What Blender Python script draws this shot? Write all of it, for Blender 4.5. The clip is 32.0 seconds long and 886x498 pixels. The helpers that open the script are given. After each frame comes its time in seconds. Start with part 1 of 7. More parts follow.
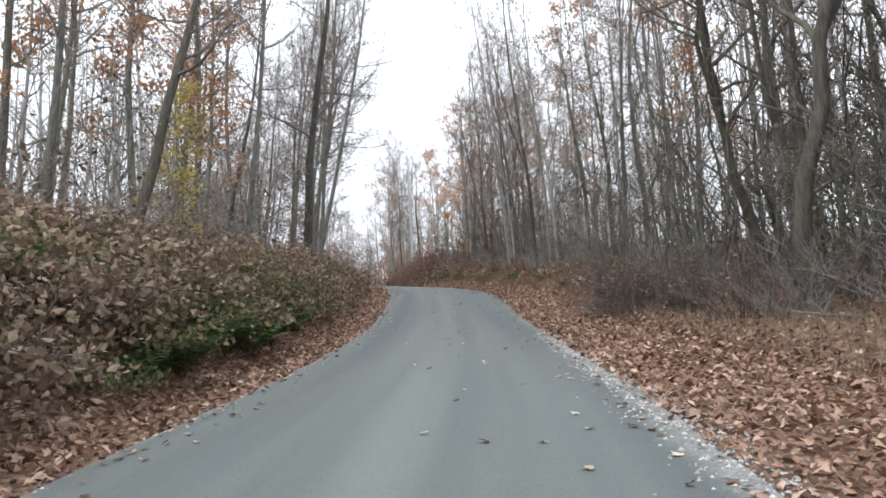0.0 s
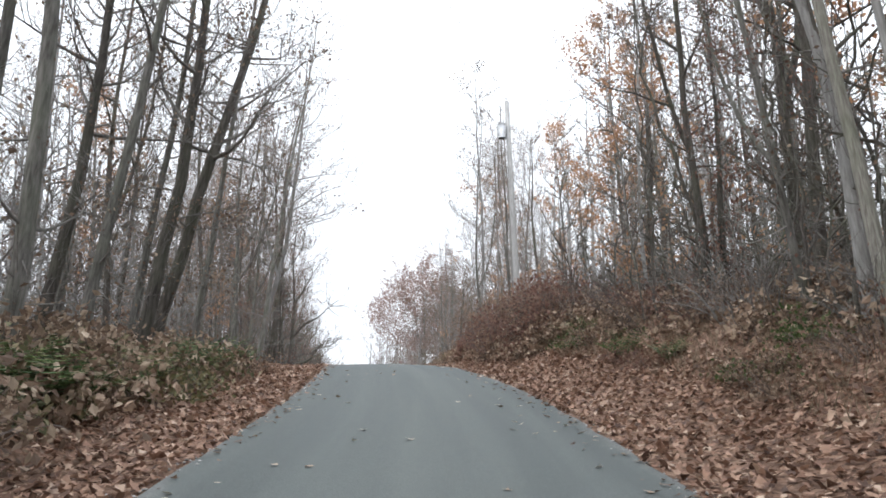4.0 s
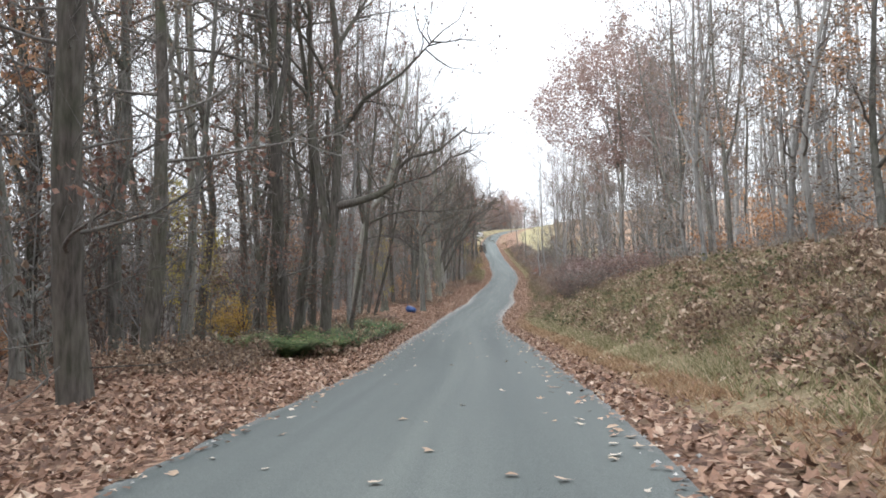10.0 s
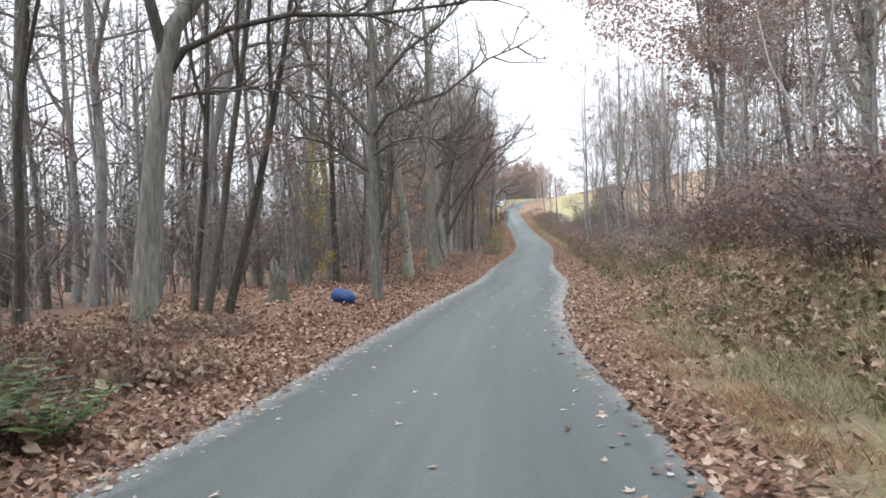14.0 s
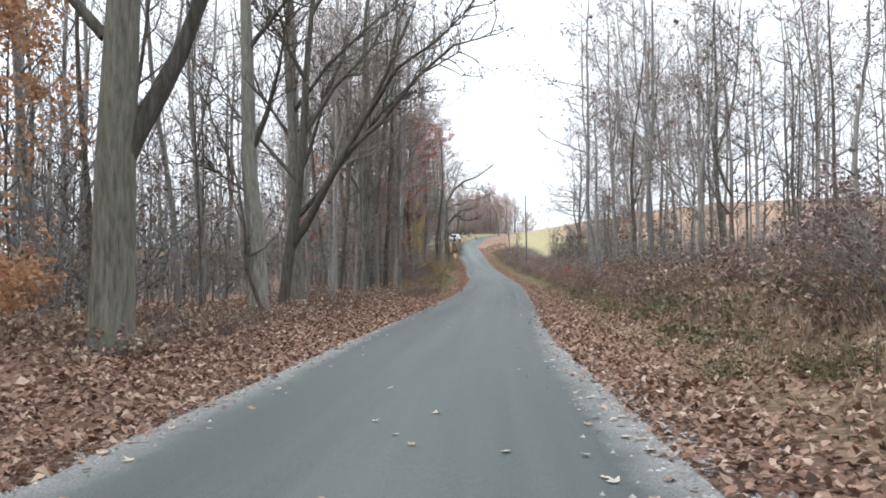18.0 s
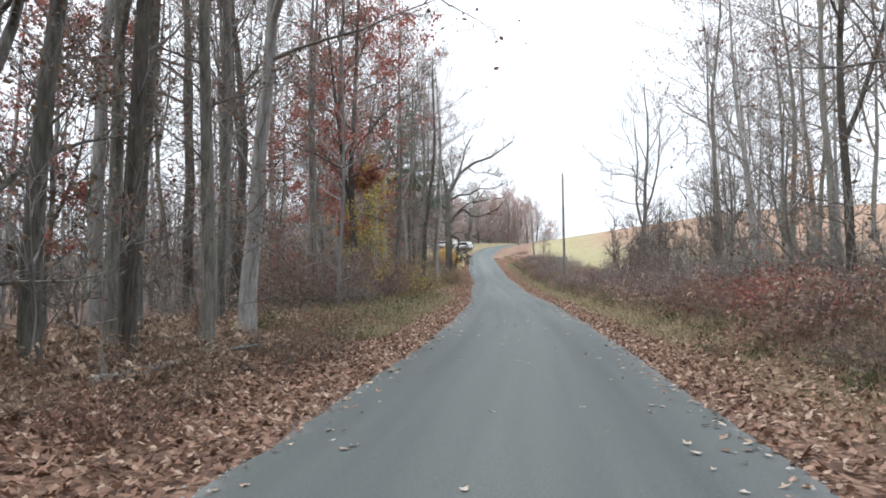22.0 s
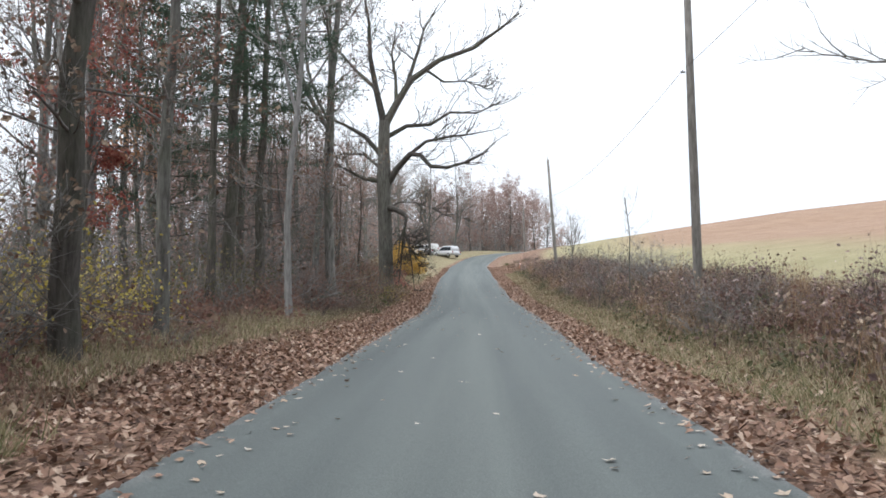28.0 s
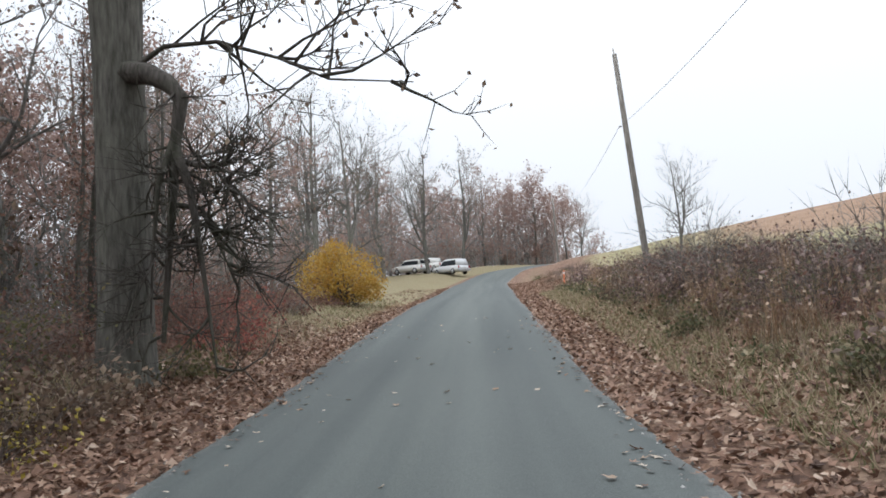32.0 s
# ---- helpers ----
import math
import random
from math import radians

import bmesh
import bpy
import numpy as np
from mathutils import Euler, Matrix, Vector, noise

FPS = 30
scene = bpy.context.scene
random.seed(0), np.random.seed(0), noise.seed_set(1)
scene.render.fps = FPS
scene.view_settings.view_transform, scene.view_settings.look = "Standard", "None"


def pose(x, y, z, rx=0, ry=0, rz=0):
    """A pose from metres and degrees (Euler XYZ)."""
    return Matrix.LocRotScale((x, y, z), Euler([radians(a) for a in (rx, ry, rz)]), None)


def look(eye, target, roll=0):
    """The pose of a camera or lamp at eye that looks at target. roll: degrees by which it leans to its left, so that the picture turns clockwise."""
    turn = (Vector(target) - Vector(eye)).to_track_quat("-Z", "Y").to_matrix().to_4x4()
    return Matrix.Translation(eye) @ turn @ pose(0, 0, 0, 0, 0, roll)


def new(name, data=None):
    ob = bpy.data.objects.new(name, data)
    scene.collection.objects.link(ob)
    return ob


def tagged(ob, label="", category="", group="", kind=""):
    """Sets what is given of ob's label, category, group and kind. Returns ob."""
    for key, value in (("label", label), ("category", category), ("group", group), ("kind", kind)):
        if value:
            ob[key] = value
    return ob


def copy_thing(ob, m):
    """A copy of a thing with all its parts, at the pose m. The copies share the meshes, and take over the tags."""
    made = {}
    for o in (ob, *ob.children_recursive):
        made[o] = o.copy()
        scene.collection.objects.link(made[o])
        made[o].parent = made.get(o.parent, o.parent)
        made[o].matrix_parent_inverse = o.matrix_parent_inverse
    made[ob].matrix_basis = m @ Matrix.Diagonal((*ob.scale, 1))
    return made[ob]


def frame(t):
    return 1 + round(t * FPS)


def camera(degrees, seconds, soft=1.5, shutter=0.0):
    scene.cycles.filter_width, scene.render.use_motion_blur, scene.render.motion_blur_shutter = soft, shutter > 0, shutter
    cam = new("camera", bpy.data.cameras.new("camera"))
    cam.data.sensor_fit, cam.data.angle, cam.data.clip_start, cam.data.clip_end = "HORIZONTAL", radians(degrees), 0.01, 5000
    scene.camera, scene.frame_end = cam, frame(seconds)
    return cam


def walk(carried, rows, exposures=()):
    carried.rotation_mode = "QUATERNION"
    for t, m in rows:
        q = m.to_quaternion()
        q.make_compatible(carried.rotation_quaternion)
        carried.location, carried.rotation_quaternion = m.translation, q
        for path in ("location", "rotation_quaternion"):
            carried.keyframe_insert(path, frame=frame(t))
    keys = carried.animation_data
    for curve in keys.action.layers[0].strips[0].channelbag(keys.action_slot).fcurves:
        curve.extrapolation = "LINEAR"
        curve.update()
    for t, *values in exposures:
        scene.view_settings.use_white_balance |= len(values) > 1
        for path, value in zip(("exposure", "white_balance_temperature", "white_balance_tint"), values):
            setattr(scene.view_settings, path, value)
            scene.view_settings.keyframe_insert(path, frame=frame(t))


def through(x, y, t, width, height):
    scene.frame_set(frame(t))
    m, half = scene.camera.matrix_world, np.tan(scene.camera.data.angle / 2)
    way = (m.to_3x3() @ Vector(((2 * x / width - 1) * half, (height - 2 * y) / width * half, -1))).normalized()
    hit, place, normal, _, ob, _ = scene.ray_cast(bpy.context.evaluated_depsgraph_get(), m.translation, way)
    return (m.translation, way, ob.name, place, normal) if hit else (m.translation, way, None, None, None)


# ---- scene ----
cam = camera(61.1, 32.0, soft=1.7)
walk(cam, [
    (0.0, pose(0.06, 0.03, -0.01, 100.63, 2.22, 0.37)),
    (0.5, pose(0.37, 5.09, 0.69, 101.33, 1.75, 0.36)),
    (1.0, pose(0.69, 10.07, 1.41, 101.99, 0.98, 0.54)),
    (1.5, pose(0.88, 14.82, 2.22, 102.45, 0.70, 0.97)),
    (2.0, pose(1.07, 19.33, 3.03, 102.94, 1.14, 2.18)),
    (2.5, pose(1.09, 23.63, 3.87, 104.06, 1.60, 4.23)),
    (3.0, pose(0.92, 27.91, 4.63, 104.46, 1.74, 6.85)),
    (3.5, pose(0.67, 31.85, 5.31, 104.39, 1.07, 8.91)),
    (4.0, pose(0.27, 35.47, 5.97, 103.80, 0.47, 10.64)),
    (4.5, pose(-0.18, 38.91, 6.49, 102.62, 0.57, 12.43)),
    (6.5, pose(-4.10, 53.51, 8.46, 100.09, 3.91, 19.38)),
    (7.0, pose(-5.18, 57.25, 8.96, 100.03, 4.64, 20.95)),
    (7.5, pose(-6.34, 60.84, 9.51, 99.67, 4.31, 21.86)),
    (8.0, pose(-7.51, 64.49, 9.88, 99.01, 3.06, 22.11)),
    (8.5, pose(-8.66, 68.09, 10.18, 97.78, 2.38, 22.15)),
    (9.0, pose(-9.91, 71.44, 10.20, 95.64, 2.20, 22.41)),
    (9.5, pose(-11.06, 74.74, 10.21, 92.90, 2.08, 22.89)),
    (10.0, pose(-12.36, 78.31, 10.11, 90.78, 2.70, 23.62)),
    (10.5, pose(-13.68, 81.75, 10.00, 89.61, 3.61, 24.49)),
    (11.0, pose(-15.07, 85.37, 9.75, 88.82, 3.19, 25.11)),
    (11.5, pose(-16.48, 88.85, 9.57, 88.43, 2.42, 25.55)),
    (12.0, pose(-17.84, 92.56, 9.27, 88.04, 1.36, 25.62)),
    (12.5, pose(-19.22, 96.29, 8.96, 87.97, 1.77, 25.53)),
    (13.0, pose(-20.72, 100.09, 8.73, 88.29, 2.67, 25.41)),
    (13.5, pose(-22.22, 103.94, 8.44, 88.85, 2.70, 25.19)),
    (14.0, pose(-23.63, 107.74, 8.21, 89.21, 2.93, 25.18)),
    (14.5, pose(-25.12, 111.52, 7.98, 89.23, 3.42, 25.17)),
    (16.5, pose(-30.30, 128.50, 7.46, 90.86, 2.68, 23.73)),
    (17.0, pose(-31.89, 133.14, 7.36, 91.44, 1.68, 23.28)),
    (17.5, pose(-33.45, 137.70, 7.26, 91.64, 1.31, 22.72)),
    (18.0, pose(-34.88, 142.16, 7.23, 92.28, 1.17, 22.30)),
    (18.5, pose(-36.22, 146.39, 7.16, 92.71, 0.84, 22.11)),
    (19.0, pose(-37.65, 150.55, 7.18, 92.88, 1.56, 22.41)),
    (19.5, pose(-39.05, 154.65, 7.28, 92.99, 2.19, 22.79)),
    (20.0, pose(-40.41, 158.66, 7.33, 93.09, 2.01, 23.09)),
    (20.5, pose(-41.83, 162.81, 7.39, 93.31, 1.96, 23.43)),
    (21.0, pose(-43.27, 167.04, 7.42, 93.48, 1.76, 23.72)),
    (21.5, pose(-44.76, 171.26, 7.45, 93.39, 1.45, 23.86)),
    (22.0, pose(-46.20, 175.33, 7.55, 93.47, 0.58, 23.60)),
    (22.5, pose(-47.61, 179.35, 7.57, 93.41, -0.63, 22.97)),
    (23.0, pose(-48.85, 183.38, 7.65, 93.46, -1.67, 22.21)),
    (23.5, pose(-50.10, 187.25, 7.73, 93.48, -1.97, 21.50)),
    (24.0, pose(-51.23, 191.00, 7.80, 93.52, -1.66, 20.99)),
    (24.5, pose(-52.37, 194.58, 7.88, 93.69, -1.13, 20.73)),
    (25.0, pose(-53.53, 198.23, 7.96, 94.02, -0.60, 20.75)),
    (25.5, pose(-54.62, 201.89, 8.10, 94.21, 0.26, 21.14)),
    (27.5, pose(-60.09, 216.82, 8.34, 94.76, 0.06, 23.55)),
    (28.0, pose(-61.50, 220.87, 8.49, 94.98, 0.46, 23.74)),
    (28.5, pose(-62.83, 224.73, 8.66, 95.18, 0.53, 23.70)),
    (29.0, pose(-64.20, 228.60, 8.82, 95.26, 1.20, 23.62)),
    (29.5, pose(-65.53, 232.40, 8.97, 95.37, 2.22, 23.58)),
    (30.0, pose(-66.82, 236.19, 9.20, 95.75, 3.61, 23.76)),
    (30.5, pose(-68.23, 240.01, 9.40, 96.19, 4.32, 24.14)),
    (31.0, pose(-69.68, 243.77, 9.59, 96.46, 4.09, 24.59)),
    (31.5, pose(-71.08, 247.43, 9.83, 96.67, 3.68, 25.17)),
    (32.0, pose(-72.41, 250.93, 10.09, 96.95, 3.66, 25.72)),
], exposures=[(0.0, 0.3, 6350, 10), (4.0, 0.31, 6350, 10), (7.0, 0.22, 6350, 10), (10.0, 0.5, 6400, 10), (12.5, 0.58, 6400, 10), (14.0, 0.54, 6350, 10), (18.0, 0.34, 6300, 10), (24.0, 0.26, 6300, 10), (28.0, 0.07, 6300, 10), (30.0, -0.05, 6300, 10), (32.0, -0.18, 6350, 10)])

# ---- world and light: a bright overcast noon ----
world = bpy.data.worlds.new("overcast_sky")
scene.world = world
world.use_nodes = True
wt = world.node_tree
wt.nodes.clear()
sky = wt.nodes.new("ShaderNodeTexSky")
sky.sky_type, sky.sun_disc = "NISHITA", False
sky.sun_elevation, sky.sun_rotation = radians(38), radians(215)
sky.dust_density, sky.air_density = 4.0, 1.0
pale = wt.nodes.new("ShaderNodeHueSaturation")
pale.inputs["Saturation"].default_value = 0.10
cloud = wt.nodes.new("ShaderNodeMix")
cloud.data_type = "RGBA"
cloud.inputs["Factor"].default_value = 0.85
cloud.inputs["B"].default_value = (11.0, 11.5, 12.2, 1)
# an overcast sky is about three times as bright overhead as at the horizon
dome_at = wt.nodes.new("ShaderNodeTexCoord")
dome_z = wt.nodes.new("ShaderNodeSeparateXYZ")
square = wt.nodes.new("ShaderNodeMath")
square.operation, square.use_clamp = "MULTIPLY", True
gain = wt.nodes.new("ShaderNodeMath")
gain.operation = "MULTIPLY_ADD"
gain.inputs[1].default_value, gain.inputs[2].default_value = 1.9, 1.0
wt.links.new(dome_at.outputs["Generated"], dome_z.inputs["Vector"])
wt.links.new(dome_z.outputs["Z"], square.inputs[0])
wt.links.new(dome_z.outputs["Z"], square.inputs[1])
wt.links.new(square.outputs["Value"], gain.inputs[0])
back = wt.nodes.new("ShaderNodeBackground")
strength = wt.nodes.new("ShaderNodeMath")
strength.operation = "MULTIPLY"
strength.inputs[1].default_value = 0.10
wt.links.new(gain.outputs["Value"], strength.inputs[0])
wt.links.new(strength.outputs["Value"], back.inputs["Strength"])
wout = wt.nodes.new("ShaderNodeOutputWorld")
wt.links.new(sky.outputs["Color"], pale.inputs["Color"])
wt.links.new(pale.outputs["Color"], cloud.inputs["A"])
wt.links.new(cloud.outputs["Result"], back.inputs["Color"])
wt.links.new(back.outputs["Background"], wout.inputs["Surface"])
sun = new("sun", bpy.data.lights.new("sun", "SUN"))
sun.data.energy, sun.data.angle, sun.data.color = 1.25, radians(40), (1.0, 0.97, 0.93)
sun.matrix_world = look((0, 0, 60), (23, 33, 60 - 31))


# ---- materials ----
def material(name, rough=0.85, bump=0.0, bump_scale=20.0):
    m = bpy.data.materials.new(name)
    m.use_nodes = True
    t = m.node_tree
    b = t.nodes["Principled BSDF"]
    b.inputs["Roughness"].default_value = rough
    b.inputs["Specular IOR Level"].default_value = 0.25
    if bump:
        co = t.nodes.new("ShaderNodeTexCoord")
        n = t.nodes.new("ShaderNodeTexNoise")
        n.inputs["Scale"].default_value, n.inputs["Detail"].default_value = bump_scale, 6
        k = t.nodes.new("ShaderNodeBump")
        k.inputs["Strength"].default_value, k.inputs["Distance"].default_value = bump, 0.02
        t.links.new(co.outputs["Object"], n.inputs["Vector"])
        t.links.new(n.outputs["Fac"], k.inputs["Height"])
        t.links.new(k.outputs["Normal"], b.inputs["Normal"])
    return m, t, b


def ramp(t, fac, stops):
    r = t.nodes.new("ShaderNodeValToRGB")
    e = r.color_ramp.elements
    while len(e) < len(stops):
        e.new(0.5)
    for k, (p, c) in zip(e, stops):
        k.position, k.color = p, (*c, 1)
    t.links.new(fac, r.inputs["Fac"])
    return r.outputs["Color"]


def noise_of(t, scale, detail=5, stretch=(1, 1, 1), space="Object", rough=0.6):
    co = t.nodes.new("ShaderNodeTexCoord")
    mp = t.nodes.new("ShaderNodeMapping")
    mp.inputs["Scale"].default_value = stretch
    n = t.nodes.new("ShaderNodeTexNoise")
    n.inputs["Scale"].default_value, n.inputs["Detail"].default_value, n.inputs["Roughness"].default_value = scale, detail, rough
    t.links.new(co.outputs[space], mp.inputs["Vector"])
    t.links.new(mp.outputs["Vector"], n.inputs["Vector"])
    return n.outputs["Fac"]


def mixed(t, fac, a, b, blend="MIX"):
    m = t.nodes.new("ShaderNodeMix")
    m.data_type, m.blend_type = "RGBA", blend
    for v, k in ((fac, "Factor"), (a, "A"), (b, "B")):
        if hasattr(v, "links"):
            t.links.new(v, m.inputs[k])
        elif k == "Factor":
            m.inputs[k].default_value = v
        else:
            m.inputs[k].default_value = (*v, 1)
    return m.outputs["Result"]


def maths(t, op, a, b=None, clamp=False):
    m = t.nodes.new("ShaderNodeMath")
    m.operation, m.use_clamp = op, clamp
    for v, i in ((a, 0), (b, 1)):
        if v is None:
            continue
        if hasattr(v, "links"):
            t.links.new(v, m.inputs[i])
        else:
            m.inputs[i].default_value = v
    return m.outputs["Value"]


def bark(name, dark, light, moss=(0.10, 0.12, 0.07), moss_amount=0.35):
    """Furrowed bark: long upright streaks, paler and mossy patches, a shade of its own for every tree."""
    m, t, b = material(name, 0.9)
    streak = noise_of(t, 5.0, 7, (3.0, 3.0, 0.5))
    patch = noise_of(t, 0.9, 3)
    c = ramp(t, streak, [(0.32, dark), (0.52, tuple((x + y) / 2 for x, y in zip(dark, light))), (0.72, light)])
    c = mixed(t, maths(t, "MULTIPLY", maths(t, "SUBTRACT", patch, 0.42, True), moss_amount * 4, True), c, moss)
    info = t.nodes.new("ShaderNodeObjectInfo")
    v = maths(t, "ADD", maths(t, "MULTIPLY", info.outputs["Random"], 0.5), 0.72)
    hsv = t.nodes.new("ShaderNodeHueSaturation")
    t.links.new(c, hsv.inputs["Color"])
    t.links.new(v, hsv.inputs["Value"])
    t.links.new(hsv.outputs["Color"], b.inputs["Base Color"])
    k = t.nodes.new("ShaderNodeBump")
    k.inputs["Strength"].default_value, k.inputs["Distance"].default_value = 0.8, 0.04
    t.links.new(streak, k.inputs["Height"])
    t.links.new(k.outputs["Normal"], b.inputs["Normal"])
    return m


def leafy(name, stops, rough=0.7, through=0.35):
    """Leaves: one colour for each leaf out of a range, a little light passing through."""
    m, t, b = material(name, rough)
    geo = t.nodes.new("ShaderNodeNewGeometry")
    c = ramp(t, geo.outputs["Random Per Island"], stops)
    n = noise_of(t, 14.0, 3)
    c = mixed(t, 0.5, c, ramp(t, n, [(0.3, (0.35, 0.35, 0.35)), (0.7, (1, 1, 1))]), "MULTIPLY")
    t.links.new(c, b.inputs["Base Color"])
    tr = t.nodes.new("ShaderNodeBsdfTranslucent")
    t.links.new(c, tr.inputs["Color"])
    mx = t.nodes.new("ShaderNodeMixShader")
    mx.inputs["Fac"].default_value = through
    out = t.nodes["Material Output"]
    t.links.new(b.outputs["BSDF"], mx.inputs[1])
    t.links.new(tr.outputs["BSDF"], mx.inputs[2])
    t.links.new(mx.outputs["Shader"], out.inputs["Surface"])
    return m


def plain(name, colour, rough=0.6, metal=0.0, vary=0.25, scale=6.0, bump=0.15):
    m, t, b = material(name, rough, bump, scale * 8)
    n = noise_of(t, scale, 5)
    c = ramp(t, n, [(0.3, tuple(x * (1 - vary) for x in colour)), (0.7, tuple(min(1, x * (1 + vary)) for x in colour))])
    t.links.new(c, b.inputs["Base Color"])
    b.inputs["Metallic"].default_value = metal
    return m


BARK_GREY = bark("bark_grey", (0.068, 0.064, 0.058), (0.23, 0.222, 0.205))
BARK_DARK = bark("bark_dark", (0.042, 0.037, 0.033), (0.14, 0.126, 0.112))
# bark paled towards grey: distance haze put into the colour
BARK_HAZY = bark("bark_hazy", (0.165, 0.16, 0.153), (0.36, 0.355, 0.345), (0.19, 0.19, 0.16), 0.2)
BARK_PALE = bark("bark_pale", (0.14, 0.13, 0.11), (0.36, 0.35, 0.31), (0.17, 0.19, 0.13), 0.5)
TWIG = bark("twig_bark", (0.12, 0.112, 0.104), (0.28, 0.268, 0.25), (0.12, 0.11, 0.09), 0.1)
STEM = bark("bramble_stem", (0.085, 0.068, 0.06), (0.23, 0.19, 0.168), (0.13, 0.1, 0.085), 0.1)
LEAF_BROWN = leafy("leaf_brown", [(0.0, (0.105, 0.072, 0.052)), (0.5, (0.205, 0.142, 0.102)), (0.85, (0.31, 0.23, 0.165)), (1.0, (0.45, 0.36, 0.27))])
LEAF_RUSSET = leafy("leaf_russet", [(0.0, (0.14, 0.076, 0.06)), (0.5, (0.25, 0.14, 0.107)), (1.0, (0.34, 0.22, 0.17))])
# pink-brown leaves, lightened so that the colour itself holds distance haze
LEAF_HAZY = leafy("leaf_hazy_pink", [(0.0, (0.31, 0.205, 0.175)), (0.5, (0.46, 0.315, 0.27)), (1.0, (0.56, 0.43, 0.375))], 0.7, 0.6)
LEAF_UMBER = leafy("leaf_umber", [(0.0, (0.23, 0.155, 0.135)), (0.5, (0.38, 0.265, 0.23)), (1.0, (0.5, 0.38, 0.335))], 0.7, 0.5)
LEAF_RED = leafy("leaf_red", [(0.0, (0.27, 0.085, 0.07)), (0.5, (0.42, 0.15, 0.12)), (1.0, (0.50, 0.25, 0.19))], 0.7, 0.5)
LEAF_ORANGE = leafy("leaf_orange", [(0.0, (0.44, 0.23, 0.125)), (0.5, (0.55, 0.315, 0.18)), (1.0, (0.60, 0.41, 0.27))])
LEAF_YELLOW = leafy("leaf_yellow", [(0.0, (0.36, 0.28, 0.05)), (0.5, (0.54, 0.44, 0.10)), (1.0, (0.6, 0.52, 0.22))])
LEAF_GOLD = leafy("leaf_gold", [(0.0, (0.50, 0.27, 0.05)), (0.5, (0.68, 0.43, 0.09)), (1.0, (0.72, 0.57, 0.2))])
FERN_LIGHT = leafy("fern_light", [(0.0, (0.075, 0.115, 0.035)), (0.5, (0.14, 0.2, 0.065)), (1.0, (0.27, 0.31, 0.13))], 0.5, 0.3)
LEAF_GREEN = leafy("leaf_green", [(0.0, (0.05, 0.085, 0.032)), (0.5, (0.085, 0.125, 0.045)), (1.0, (0.17, 0.19, 0.085))])
LEAF_OLIVE = leafy("leaf_olive", [(0.0, (0.08, 0.085, 0.04)), (0.5, (0.15, 0.145, 0.07)), (1.0, (0.25, 0.20, 0.10))])
NEEDLE = leafy("pine_needle", [(0.0, (0.045, 0.085, 0.055)), (0.6, (0.08, 0.13, 0.085)), (1.0, (0.13, 0.175, 0.115))], 0.6, 0.3)
FERN = leafy("fern_green", [(0.0, (0.028, 0.056, 0.018)), (0.5, (0.07, 0.125, 0.042)), (0.85, (0.13, 0.2, 0.08)), (1.0, (0.25, 0.29, 0.14))], 0.5, 0.3)
LITTER = leafy("fallen_leaves", [(0.0, (0.085, 0.05, 0.037)), (0.2, (0.18, 0.105, 0.074)), (0.5, (0.32, 0.19, 0.132)),
                                 (0.8, (0.43, 0.285, 0.203)), (1.0, (0.60, 0.47, 0.365))], 0.65, 0.15)
LEAF_TAN = leafy("leaf_tan", [(0.0, (0.13, 0.085, 0.062)), (0.35, (0.27, 0.185, 0.132)), (0.7, (0.45, 0.33, 0.24)), (1.0, (0.62, 0.51, 0.39))], 0.7, 0.25)
LEAF_PURPLE = leafy("leaf_purple_brown", [(0.0, (0.13, 0.087, 0.082)), (0.5, (0.26, 0.178, 0.162)), (0.85, (0.37, 0.27, 0.245)), (1.0, (0.5, 0.41, 0.37))], 0.7, 0.2)
LEAF_DULL = leafy("leaf_dull_green", [(0.0, (0.075, 0.08, 0.04)), (0.45, (0.14, 0.14, 0.072)), (0.8, (0.25, 0.225, 0.125)), (1.0, (0.42, 0.35, 0.23))], 0.65, 0.25)
TAWNY = leafy("tawny_grass", [(0.0, (0.22, 0.13, 0.075)), (0.5, (0.38, 0.245, 0.15)), (1.0, (0.52, 0.38, 0.25))], 0.8, 0.4)
LITTER_PALE = leafy("pale_leaves", [(0.0, (0.34, 0.22, 0.14)), (0.5, (0.52, 0.42, 0.32)), (1.0, (0.62, 0.55, 0.46))], 0.6, 0.1)
PEBBLE = leafy("crushed_stone", [(0.0, (0.20, 0.195, 0.18)), (0.6, (0.38, 0.375, 0.36)), (1.0, (0.55, 0.54, 0.52))], 0.9, 0.0)
GRASS = leafy("grass_blades", [(0.0, (0.12, 0.145, 0.06)), (0.3, (0.24, 0.235, 0.12)), (0.6, (0.44, 0.37, 0.235)), (1.0, (0.6, 0.5, 0.36))], 0.7, 0.5)
STRAW = leafy("dry_weeds", [(0.0, (0.17, 0.13, 0.092)), (0.5, (0.29, 0.228, 0.16)), (1.0, (0.43, 0.35, 0.26))], 0.8, 0.45)

